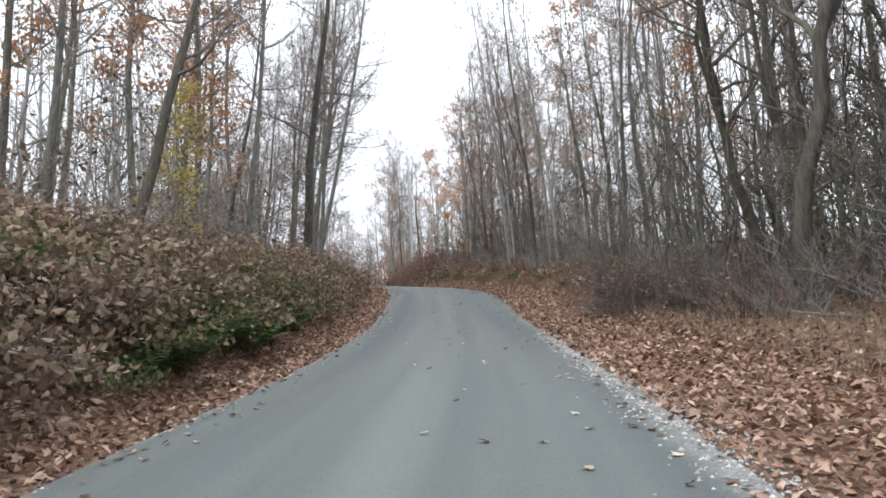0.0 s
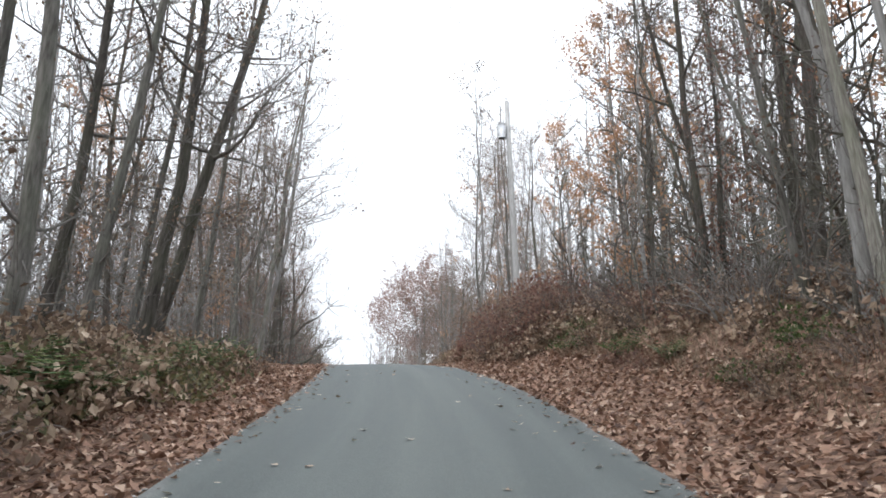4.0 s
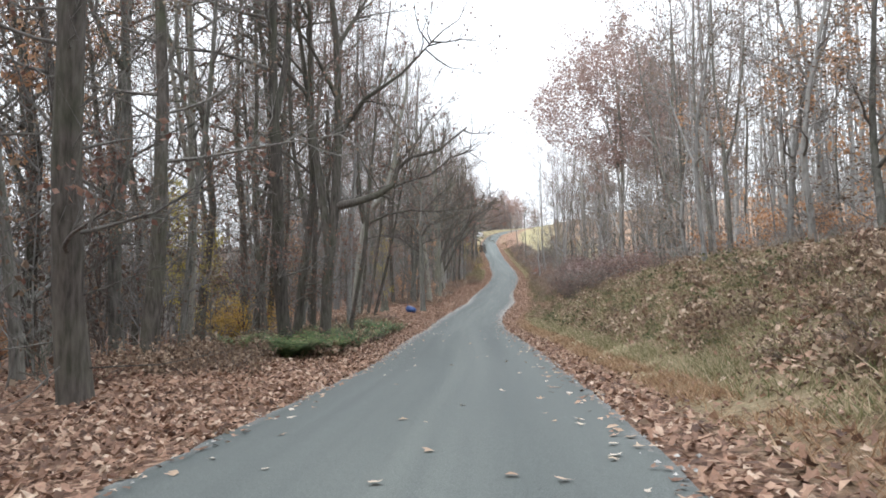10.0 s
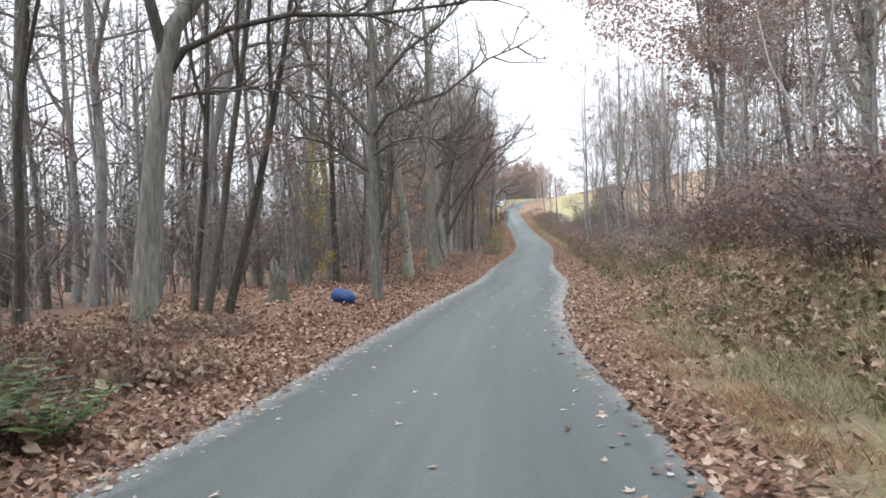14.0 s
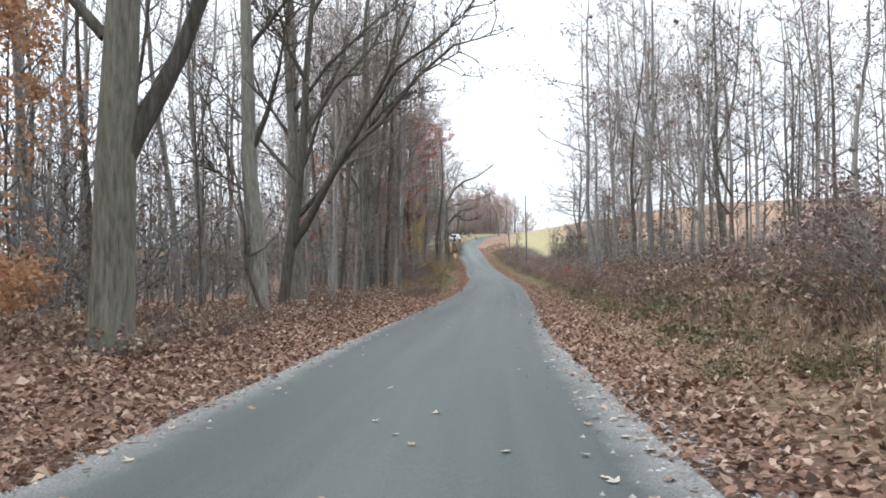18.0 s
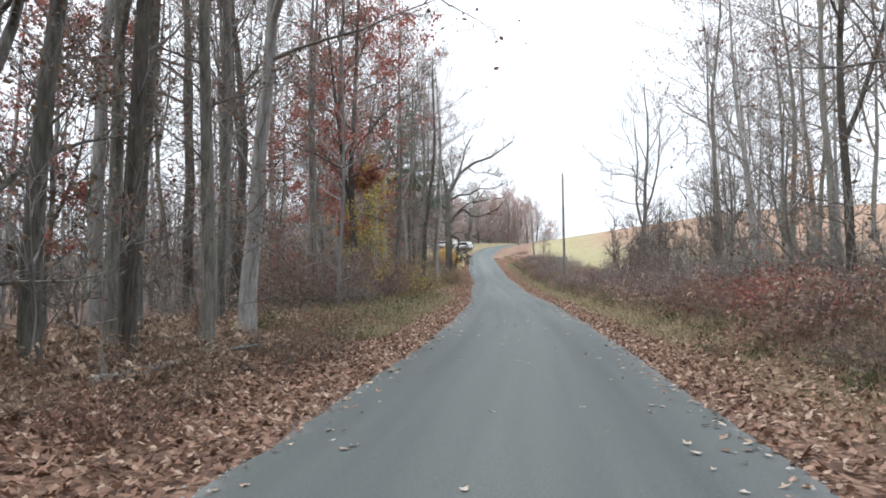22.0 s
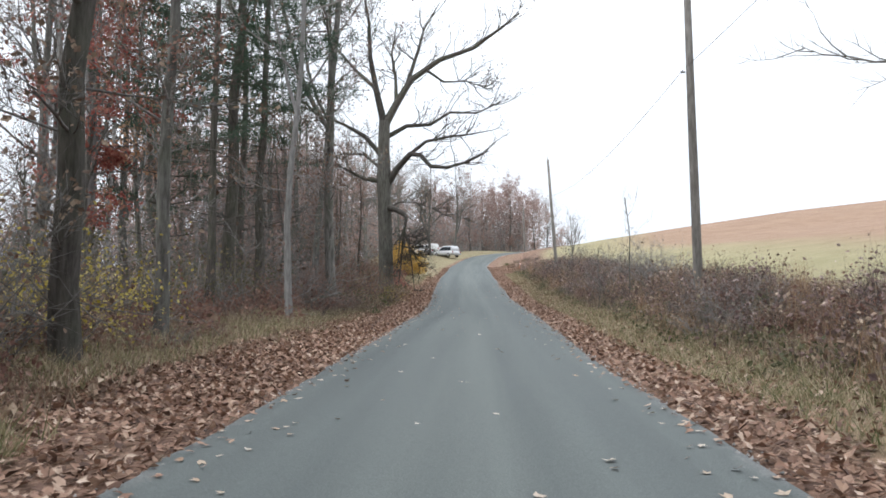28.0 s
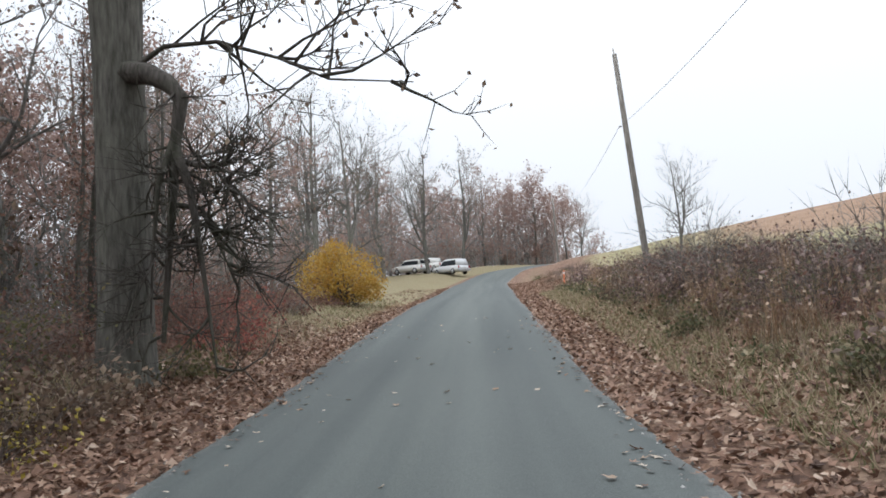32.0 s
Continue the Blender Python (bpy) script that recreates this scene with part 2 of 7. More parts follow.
# ---- the plan: a road along a spline, s metres along it, u metres to its right ----
CONTROL = [(-3.0, -41, -6.2), (-1.7, -20, -3.9), (-0.49, 0.06, -1.41), (0.48, 20.03, 1.78), (-0.86, 39.96, 5.27), (-6.4, 59.19, 7.86),
           (-12.9, 78.1, 8.69), (-20.03, 96.79, 7.53), (-27.1, 115.5, 6.36), (-33.0, 134.6, 5.93), (-39.27, 153.6, 5.86), (-45.78, 172.5, 6.09),
           (-52.0, 191.5, 6.42), (-58.35, 210.5, 6.84), (-65.0, 229.3, 7.46), (-71.8, 248.0, 8.45), (-79.4, 268, 10.0), (-88.4, 290, 12.1),
           (-97.5, 312, 14.6), (-102.6, 331.6, 17.3), (-103.3, 352, 19.4), (-99, 371, 20.4), (-90, 389, 20.9), (-78, 405, 21)]


def spline(points, step=0.5):
    p = np.array([2 * np.array(points[0]) - np.array(points[1]), *points, 2 * np.array(points[-1]) - np.array(points[-2])])
    w, out = np.linspace(0, 1, 60, endpoint=False)[:, None], []
    for a, b, c, d in zip(p, p[1:], p[2:], p[3:]):
        out.append(0.5 * (2 * b + (c - a) * w + (2 * a - 5 * b + 4 * c - d) * w ** 2 + (3 * b - a - 3 * c + d) * w ** 3))
    out = np.vstack([*out, p[-2:-1]])
    lead, tail = out[0] - out[1], out[-1] - out[-2]
    lead, tail = lead / np.hypot(*lead[:2]), tail / np.hypot(*tail[:2])
    lead[2], tail[2] = -0.02, 0.0
    out = np.vstack([out[0] + lead * 300, out, out[-1] + tail * 500])
    s = np.concatenate([[0], np.cumsum(np.hypot(*np.diff(out[:, :2], axis=0).T))])
    s -= s[1] + 41.0
    grid = np.arange(-330, 860, step)
    return grid, np.array([np.interp(grid, s, out[:, i]) for i in range(3)]).T


ROAD_S, ROAD_P = spline(CONTROL)
DIRS = np.gradient(ROAD_P[:, :2], axis=0)
KERNEL = np.ones(17) / 17
DIRS = np.array([np.convolve(np.pad(DIRS[:, i], 8, mode="edge"), KERNEL, "valid") for i in range(2)]).T
DIRS /= np.linalg.norm(DIRS, axis=1)[:, None]
# where the asphalt lies about that line: its middle, its half width, and its level, every 8 m
AT = np.array([*range(0, 305, 8), 320, 340])
MIDDLE = [-0.24, -0.27, -0.36, -0.27, -0.09, -0.03, 0.23, 0.41, 0.25, -0.09, -0.18, -0.07, 0.06, -0.1, -0.28, -0.39, -0.69, -0.7, -0.39, -0.37, -0.44, -0.28, 0.07, 0.32, 0.46, 0.59, 0.56, 0.42, 0.4, 0.26, 0.05, -0.16, -0.25, -0.3, -0.62, -0.84, -0.93, -0.91, -0.71, -0.27, 0.28]
WIDTH = [2.44, 2.42, 2.32, 2.29, 2.38, 2.24, 2.07, 1.98, 1.94, 1.96, 1.94, 1.96, 2.08, 2.16, 2.21, 2.16, 2.1, 2.14, 2.3, 2.27, 2.26, 2.22, 2.24, 2.26, 2.26, 2.27, 2.31, 2.32, 2.35, 2.35, 2.35, 2.35, 2.36, 2.29, 2.22, 2.28, 2.28, 2.28, 2.28, 2.29, 2.3]
LEVEL = [0.17, 0.05, -0.15, -0.2, -0.04, 0.03, 0.1, 0.21, 0.32, 0.39, 0.24, 0.1, 0.05, 0.05, 0.07, 0.03, 0.09, 0.18, 0.21, 0.09, 0.07, 0.04, 0.0, -0.03, -0.03, -0.03, 0.03, 0.06, 0.08, 0.04, 0.04, 0.06, 0.07, -0.02, 0.02, 0.27, 0.44, 0.5, 0.48, 0.4, 0.3]
EASE = np.hanning(21) / np.hanning(21).sum()
MIDDLE, WIDTH, LEVEL = [np.convolve(np.pad(np.interp(ROAD_S, AT, v), 10, mode="edge"), EASE, "valid") for v in (MIDDLE, WIDTH, LEVEL)]
ROAD_P[:, 2] += LEVEL
HALF = 2.2


def inner(s, u):
    """u as it would be on a road of even width along the line."""
    near = np.clip((9 - np.abs(u)) / 6, 0, 1)
    v = u - np.interp(s, ROAD_S, MIDDLE) * near
    return v - np.clip(v / HALF, -1, 1) * (np.interp(s, ROAD_S, WIDTH) - HALF) * near


def outer(s, v):
    """The way back from inner()."""
    near = np.clip((9 - np.abs(v)) / 6, 0, 1)
    return v + np.clip(v / HALF, -1, 1) * (np.interp(s, ROAD_S, WIDTH) - HALF) * near + np.interp(s, ROAD_S, MIDDLE) * near


SIDE = np.array([math.cos(radians(18)), math.sin(radians(18))])

# height of the banks over the road, and how the land goes on behind them
BANK_L = ([-60, 0, 12, 24, 34, 45, 58, 80, 92, 115, 130, 195, 225, 262, 330], [2.2, 2.3, 2.3, 1.9, 1.4, 1.0, 0.3, 0.1, 0.1, 0.25, 0.45, 0.4, 0.3, 0.6, 0.7])
RISE_L = ([-60, 40, 55, 66, 82, 100, 130, 260, 330], [-0.04, -0.03, -0.10, -0.13, -0.06, -0.03, -0.02, -0.03, -0.02])
BANK_R = ([-60, 0, 15, 28, 42, 55, 66, 75, 92, 105, 125, 150, 180, 205, 230, 248, 262, 290, 330], [0.4, 0.4, 0.5, 0.9, 1.5, 2.0, 2.3, 2.2, 2.1, 2.3, 2.1, 1.6, 1.3, 1.0, 0.8, 0.9, 1.2, 1.1, 0.8])
RISE_R = ([-60, 20, 45, 70, 120, 150, 225, 262, 330], [0.0, 0.02, 0.06, 0.12, 0.12, 0.10, 0.12, 0.14, 0.10])
FOOT_L = ([-60, 34, 55, 90], [3.2, 3.4, 5.0, 5.0])


def wobble(s, u):
    return (0.5 * np.sin(0.9 * s + 0.7 * u) * np.sin(0.53 * s - 1.1 * u + 1.3) + 0.3 * np.sin(2.3 * s + 1.9 * u + 0.4) * np.sin(1.7 * u - 1.1 * s)
            + 0.6 * np.sin(0.21 * s + 0.33 * u + 2.0))


def lift(s, u):
    """Height of the ground over the road's middle."""
    s, u = np.asarray(s, float), np.asarray(u, float)
    u = inner(s, u)
    a = np.abs(u)
    left = u < 0
    bank = np.where(left, np.interp(s, *BANK_L), np.interp(s, *BANK_R))
    rise = np.where(left, np.interp(s, *RISE_L), np.interp(s, *RISE_R))
    w = np.clip((a - 2.9) / np.where(left, np.interp(s, *FOOT_L), 5.0), 0, 1)
    far = np.clip(a - 8, 0, None)
    z = bank * w * w * (3 - 2 * w) + rise * (np.minimum(far, 55) * np.clip(far / 8, 0, 1) + 0.12 * np.clip(far - 55, 0, 200))
    z = z + 0.09 * wobble(s, u) * np.clip((a - 2.6) / 2, 0, 1)
    return z - 0.012 * np.minimum(a, 3) ** 2 - 0.07 * (a < HALF - 0.2)


def place(s, u, up=0.0):
    """World position of the ground at (s, u)."""
    s, u = np.asarray(s, float), np.asarray(u, float)
    p = [np.interp(s, ROAD_S, ROAD_P[:, i]) for i in range(3)]
    d = [np.interp(s, ROAD_S, DIRS[:, i]) for i in range(2)]
    near = np.clip(u, -40, 40)
    x = p[0] + d[1] * near + SIDE[0] * (u - near)
    y = p[1] - d[0] * near + SIDE[1] * (u - near)
    return np.stack([x, y, p[2] + lift(s, u) + up], -1)


def heading(s):
    d = [np.interp(s, ROAD_S, DIRS[:, i]) for i in range(2)]
    return math.degrees(math.atan2(-d[0], d[1]))


# ---- builders ----
class Shape:
    """Collects tubes, cones and leaves into one mesh."""

    def __init__(self):
        self.v, self.f = [], []

    def tube(self, pts, radii, sides=6, close=False):
        base, n = len(self.v), len(pts)
        for i, (p, r) in enumerate(zip(pts, radii)):
            d = (pts[min(i + 1, n - 1)] - pts[max(i - 1, 0)]).normalized()
            a = d.cross(Vector((0.31, 0.95, 0.05)))
            a = a.normalized() if a.length > 1e-4 else Vector((1, 0, 0))
            b = d.cross(a)
            if i == n - 1 and r < 0.004:
                self.v.append(tuple(p))
                continue
            for k in range(sides):
                w = 2 * math.pi * k / sides
                self.v.append(tuple(p + (a * math.cos(w) + b * math.sin(w)) * r))
        tip = radii[-1] < 0.004
        for i in range(n - 1):
            o, q = base + i * sides, base + (i + 1) * sides
            for k in range(sides):
                j = (k + 1) % sides
                if tip and i == n - 2:
                    self.f.append((o + k, o + j, q))
                else:
                    self.f.append((o + k, o + j, q + j, q + k))
        if close and not tip:
            o = base + (n - 1) * sides
            self.f.append(tuple(range(o, o + sides)))

    def leaf(self, p, d, up, size, wide=0.6):
        """A small folded leaf: two faces that meet along the midrib."""
        side = d.cross(up)
        side = side.normalized() if side.length > 1e-4 else Vector((1, 0, 0))
        nrm = side.cross(d).normalized()
        o = len(self.v)
        tip = p + d * size
        mid = p + d * size * 0.5 - nrm * size * 0.08
        self.v += [tuple(p), tuple(mid + side * size * wide * 0.5), tuple(tip), tuple(mid - side * size * wide * 0.5)]
        self.f += [(o, o + 1, o + 2), (o, o + 2, o + 3)]

    def mesh(self, name, mat, smooth=True):
        me = bpy.data.meshes.new(name)
        me.from_pydata(self.v, [], self.f)
        me.materials.append(mat)
        if smooth:
            me.polygons.foreach_set("use_smooth", [True] * len(me.polygons))
        return me


def thing(name, label, category, group=""):
    return tagged(new(name), label, category, group)


def part(name, me, parent, label=""):
    ob = new(name, me)
    ob.parent = parent
    return tagged(ob, label)


def rnd_dir(rng, up=0.0):
    v = Vector((rng.gauss(0, 1), rng.gauss(0, 1), rng.gauss(0, 1) + up))
    return v.normalized()


def grow(start, d, length, rng, n=4, bend=0.25, lift_up=0.3):
    """A wandering line of n + 1 points."""
    pts, p, d = [start.copy()], start.copy(), d.normalized()
    for i in range(n):
        d = (d + Vector((rng.uniform(-bend, bend), rng.uniform(-bend, bend), rng.uniform(-bend, bend) * 0.6 + lift_up / n))).normalized()
        p = p + d * (length / n)
        pts.append(p.copy())
    return pts


def tree(name, label, category, seed, height, radius, crown=0.45, boughs=22, spread=0.24, subs=4, twigs=4, wood=None, twig=None,
         leaves=None, leaf_n=0, leaf_size=0.13, lean=0.03, wander=0.05, forks=0, low_twigs=0, droop=0.0, flare=1.5, clump=False, thick=1.0, dome=False, fill=0):
    """A broadleaf tree: flared, wandering trunk that may fork, boughs, side branches, twigs and what leaves it still holds."""
    rng = random.Random(seed)
    wood, twig = wood or BARK_GREY, twig or TWIG
    root = thing(name, label, category)
    tr, br, lf = Shape(), Shape(), Shape()
    n = 13
    stems = []
    for k in range(1 + forks):
        az = rng.uniform(0, 6.28)
        pts, rad = [], []
        start = rng.choice((4, 5, 6))
        p = Vector((0.0, 0.0, -0.35)) if not k else stems[0][0][start].copy()
        h0 = p.z
        hh = height * (1 if not k else rng.uniform(0.8, 0.97))
        r0 = radius if not k else stems[0][1][start] * 0.72
        sway = Vector((0, 0, 0))
        for i in range(n):
            w = i / (n - 1)
            sway = sway * 0.8 + Vector((rng.gauss(0, wander), rng.gauss(0, wander), 0)) * 0.9
            pts.append(p.copy())
            fl = 1 + (flare - 1) * max(0, 1 - w * 14) if not k else 1
            rad.append(max(r0 * (1 - 0.84 * w ** 0.9) * fl, 0.016))
            out = lean + (0.05 + 0.42 * math.exp(-0.45 * i) if k else 0)
            p = p + (Vector((math.cos(az) * out, math.sin(az) * out, 1)) + sway) * ((hh - h0) / (n - 1))
        drift = (pts[-1] - pts[0]) * 0.75
        for i in range(n):
            if not k:
                pts[i] -= Vector((drift.x, drift.y, 0)) * (i / (n - 1))
        if not k:
            pts.insert(1, pts[0].lerp(pts[1], 0.3))
            rad.insert(1, radius * 1.08)
        stems.append((pts, rad))
        tr.tube(pts, rad, 10 if radius > 0.16 else 7)
    tips = []
    for b in range(boughs):
        k = b % len(stems)
        pts, rad = stems[k]
        c0 = crown if not k else 0.08
        w = c0 + (0.98 - c0) * ((b + rng.random()) / boughs)
        if not k and rng.random() < 0.12:
            w = max(0.18, crown - 0.2 * rng.random())
        x = w * (len(pts) - 1)
        i = min(int(x), len(pts) - 2)
        p = pts[i].lerp(pts[i + 1], x - i)
        r = rad[i] + (rad[i + 1] - rad[i]) * (x - i)
        az = b * 2.4 + rng.uniform(-0.6, 0.6)
        y = max(0.0, (p.z / height - crown) / (1 - crown))
        el = radians(rng.uniform(2, 42) + 30 * y if dome else rng.uniform(20, 55) + 18 * y - droop * 30)
        shape = math.sqrt(max(0.06, 1 - (1.18 * y - 0.33) ** 2)) * 1.05 if dome else 1.15 - 0.6 * y
        length = height * spread * shape * rng.uniform(0.6, 1.15) * (1 if p.z / height >= crown * 0.95 else 0.5)
        d = Vector((math.cos(az) * math.cos(el), math.sin(az) * math.cos(el), math.sin(el)))
        line = grow(p, d, length, rng, 6, 0.34, (0.22 if dome else 0.42) - droop)
        rb = min(r * 0.55, 0.008 + 0.0125 * length) * thick
        br.tube(line, [rb, rb * 0.82, rb * 0.66, rb * 0.5, rb * 0.36, rb * 0.24, 0.005], 5 if rb > 0.03 else 4)
        for q in range(subs):
            y = (0.2 + 0.79 * (q + rng.random()) / subs) * 6
            j = min(int(y), 5)
            p2 = line[j].lerp(line[j + 1], y - j)
            d2 = ((line[j + 1] - line[j]).normalized() + rnd_dir(rng, 0.35) * 0.85).normalized()
            l2 = length * rng.uniform(0.22, 0.5)
            line2 = grow(p2, d2, l2, rng, 4, 0.36, 0.35 - droop)
            br.tube(line2, [rb * 0.36, rb * 0.28, rb * 0.2, rb * 0.13, 0.002], 3)
            tips.append((line2[4], (line2[4] - line2[3]).normalized()))
            for k in range(twigs):
                y2 = rng.uniform(0.15, 1.0) * 4
                j2 = min(int(y2), 3)
                p3 = line2[j2].lerp(line2[j2 + 1], y2 - j2)
                d3 = ((line2[j2 + 1] - line2[j2]).normalized() + rnd_dir(rng, 0.3) * 0.8).normalized()
                e = grow(p3, d3, rng.uniform(0.35, 1.0) * (0.4 + l2 * 0.5), rng, 2, 0.35, 0.25)
                br.tube([e[0], e[2]], [max(rb * 0.12, 0.006), 0.001], 3)
                tips += [(e[2], d3), (e[1], d3)]
    for k in range(low_twigs):
        pts, rad = stems[0]
        w = rng.uniform(0.08, crown)
        x = w * (len(pts) - 1)
        i = min(int(x), len(pts) - 2)
        p = pts[i].lerp(pts[i + 1], x - i)
        d = rnd_dir(rng, 0.5)
        line = grow(p, d, rng.uniform(0.6, 2.6), rng, 4, 0.35, 0.3)
        br.tube(line, [0.015, 0.012, 0.009, 0.006, 0.001], 3)
        for q in range(3):
            a = line[rng.choice((1, 2, 3))]
            br.tube([a, a + (d + rnd_dir(rng, 0.3)).normalized() * rng.uniform(0.3, 0.8)], [0.006, 0.001], 3)
        tips += [(line[4], d), (line[3], d)]
    if leaf_n and tips:
        groups = [rng.choice(tips) for _ in range(max(1, leaf_n // 9))]
        for k in range(leaf_n):
            p, d = rng.choice(groups) if clump else rng.choice(tips)
            spreadout = 0.2 if clump else 0.12
            p = p + Vector((rng.gauss(0, spreadout), rng.gauss(0, spreadout), rng.gauss(0, spreadout * 0.7)))
            lf.leaf(p, rnd_dir(rng, -0.5), rnd_dir(rng, 1), leaf_size * rng.uniform(0.6, 1.3), 0.7)
    holes = [rnd_dir(rng) for _ in range(14)]
    for k in range(fill):
        d = rnd_dir(rng, 0.25)
        w = rng.random() ** 0.5
        if min((d - h).length for h in holes) < 0.24 and w > 0.6:
            continue
        lump = 1 + 0.09 * math.sin(5 * d.x + seed) + 0.09 * math.sin(6 * d.y + 2 * d.z)
        p = Vector((d.x * 0.34, d.y * 0.34, 0.71 + d.z * 0.27)) * height
        p = Vector((0, 0, 0.66 * height)).lerp(p, (0.55 + 0.45 * w) * lump)
        lf.leaf(p, rnd_dir(rng, -0.4), rnd_dir(rng, 1), leaf_size * rng.uniform(0.6, 1.2), 0.8)
    part("trunk", tr.mesh("trunk", wood), root)
    part("crown", br.mesh("crown", twig), root)
    if lf.v:
        part("foliage", lf.mesh("foliage", leaves, False), root)
    return root


FIRST = {}


def put(proto, m):
    """Stands the thing itself at the first place that it is given, and a copy of it at every later one."""
    if proto.name not in FIRST:
        FIRST[proto.name] = True
        proto.matrix_basis = m
        return proto
    s = proto.scale
    return copy_thing(proto, m @ Matrix.Diagonal((1 / s.x, 1 / s.y, 1 / s.z, 1)))


def stand(proto, s, u, turn=0.0, scale=1.0, tilt=0.0, toward=0.0, sink=0.05, wide=1.0):
    """Puts a thing on the ground at (s, u). tilt degrees out of plumb, toward that compass way."""
    x, y, z = place(s, u, -sink)
    m = Matrix.Translation((x, y, z)) @ Euler((0, 0, radians(toward))).to_matrix().to_4x4() @ Euler((0, radians(tilt), 0)).to_matrix().to_4x4()
    return put(proto, m @ Euler((0, 0, radians(turn - toward))).to_matrix().to_4x4() @ Matrix.Diagonal((scale * wide, scale * wide, scale, 1)))


# ---- the ground: one sheet from the road to the horizon ----
def sheet(name, s, u, up=0.0, lower=None):
    gs, gu = np.meshgrid(s, u, indexing="ij")
    gu = outer(gs, gu)
    p = place(gs, gu, up)
    if lower is not None:
        p[..., 2] += lower(gs, gu)
    ns, nu = gs.shape
    i = np.arange(ns * nu).reshape(ns, nu)
    q = np.stack([i[:-1, :-1], i[:-1, 1:], i[1:, 1:], i[1:, :-1]], -1).reshape(-1, 4)
    me = bpy.data.meshes.new(name)
    me.from_pydata(p.reshape(-1, 3).tolist(), [], q.tolist())
    me.polygons.foreach_set("use_smooth", [True] * len(me.polygons))
    return me, gs.ravel(), gu.ravel()


def smooth_step(x, a, b):
    w = np.clip((x - a) / (b - a), 0, 1)
    return w * w * (3 - 2 * w)


def grass_at(s, u):
    """Share of grass in the ground cover, from 0 to 1."""
    u = inner(s, u)
    right = smooth_step(s, 80, 92) * (1 - smooth_step(s, 118, 132)) * smooth_step(u, 2.75, 3.2) * (1 - smooth_step(u, 11, 16)) * (1 - 0.6 * smooth_step(u, 5.2, 7.5))
    verge_r = smooth_step(s, 185, 210) * (1 - 0.65 * smooth_step(s, 256, 266)) * smooth_step(u, 2.9, 3.6) * (1 - smooth_step(u, 4.4, 5.6)) * 0.6
    strip = smooth_step(s, 124, 134) * (1 - smooth_step(s, 190, 205)) * smooth_step(u, 3.0, 3.7) * (1 - smooth_step(u, 5.0, 6.6)) * 0.3
    verge_l = smooth_step(s, 203, 212) * (1 - smooth_step(s, 227, 236)) * smooth_step(-u, 3.2, 4.2) * (1 - smooth_step(-u, 6.5, 8.0)) * 0.85
    mid_l = smooth_step(s, 245, 251) * (1 - smooth_step(s, 262, 270)) * smooth_step(-u, 3.8, 4.4) * (1 - smooth_step(-u, 5.2, 6.2)) * 0.6
    end_l = smooth_step(s, 278, 288) * smooth_step(-u, 3.2, 3.8) * (1 - smooth_step(-u, 5.5, 7.5)) * 0.8
    yard = smooth_step(s, 288, 300) * smooth_step(-u, 2.6, 3.2) * (1 - smooth_step(-u, 30, 40))
    return np.clip(right + strip + verge_r + verge_l + mid_l + end_l + yard, 0, 1)


def field_at(s, u):
    return smooth_step(s + 0.35 * u, 222, 238) * smooth_step(u, 8.5, 11)


S_GRID = np.concatenate([np.arange(-330, -20, 25), np.arange(-20, 320, 1.2), np.arange(320, 420, 4), np.arange(420, 860, 40)])
U_HALF = np.array([1.0, 1.9, 2.3, 2.7, 3.1, 3.6, 4.2, 4.9, 5.7, 6.6, 7.6, 8.8, 10.3, 12.5, 15.5, 20, 26, 34, 45, 62, 90, 150, 300, 600, 1100])
U_GRID = np.concatenate([-U_HALF[::-1], [0.0], U_HALF])
me, gs, gu = sheet("ground", S_GRID, U_GRID)
zone = me.attributes.new("cover", "FLOAT_COLOR", "POINT")
zone.data.foreach_set("color", np.stack([grass_at(gs, gu), field_at(gs, gu), smooth_step(gu, 17, 27), np.ones_like(gs)], -1).astype(np.float32).ravel())
# mask for woodland shade painted on the ground, growing from 8 to 16 m out
old = me.attributes.new("wood_shade", "FLOAT", "POINT")
old.data.foreach_set("value", smooth_step(np.abs(gu), 8, 16).astype(np.float32))
mat, t, b = material("forest_floor", 0.95)
at = t.nodes.new("ShaderNodeAttribute")
at.attribute_name = "cover"
sep = t.nodes.new("ShaderNodeSeparateColor")
t.links.new(at.outputs["Color"], sep.inputs["Color"])
fine = noise_of(t, 9.0, 8, rough=0.75)
mid = noise_of(t, 0.8, 5)
cell = t.nodes.new("ShaderNodeTexVoronoi")
cell.inputs["Scale"].default_value, cell.inputs["Randomness"].default_value = 14.0, 1.0
geo = t.nodes.new("ShaderNodeNewGeometry")
t.links.new(geo.outputs["Position"], cell.inputs["Vector"])
csep = t.nodes.new("ShaderNodeSeparateColor")
t.links.new(cell.outputs["Color"], csep.inputs["Color"])
leaf_c = ramp(t, csep.outputs["Red"], [(0.0, (0.09, 0.052, 0.038)), (0.35, (0.18, 0.105, 0.074)), (0.7, (0.29, 0.172, 0.12)), (1.0, (0.42, 0.29, 0.21))])
leaf_c = mixed(t, 0.6, leaf_c, ramp(t, fine, [(0.3, (0.5, 0.5, 0.5)), (0.65, (1.1, 1.1, 1.1))]), "MULTIPLY")
soil_c = ramp(t, fine, [(0.3, (0.11, 0.07, 0.05)), (0.7, (0.23, 0.15, 0.10))])
leaf_c = mixed(t, maths(t, "MULTIPLY", maths(t, "SUBTRACT", mid, 0.45, True), 3.0, True), leaf_c, soil_c)
# forest-floor shade as a darker, duller colour over the litter
shaded = t.nodes.new("ShaderNodeAttribute")
shaded.attribute_name = "wood_shade"
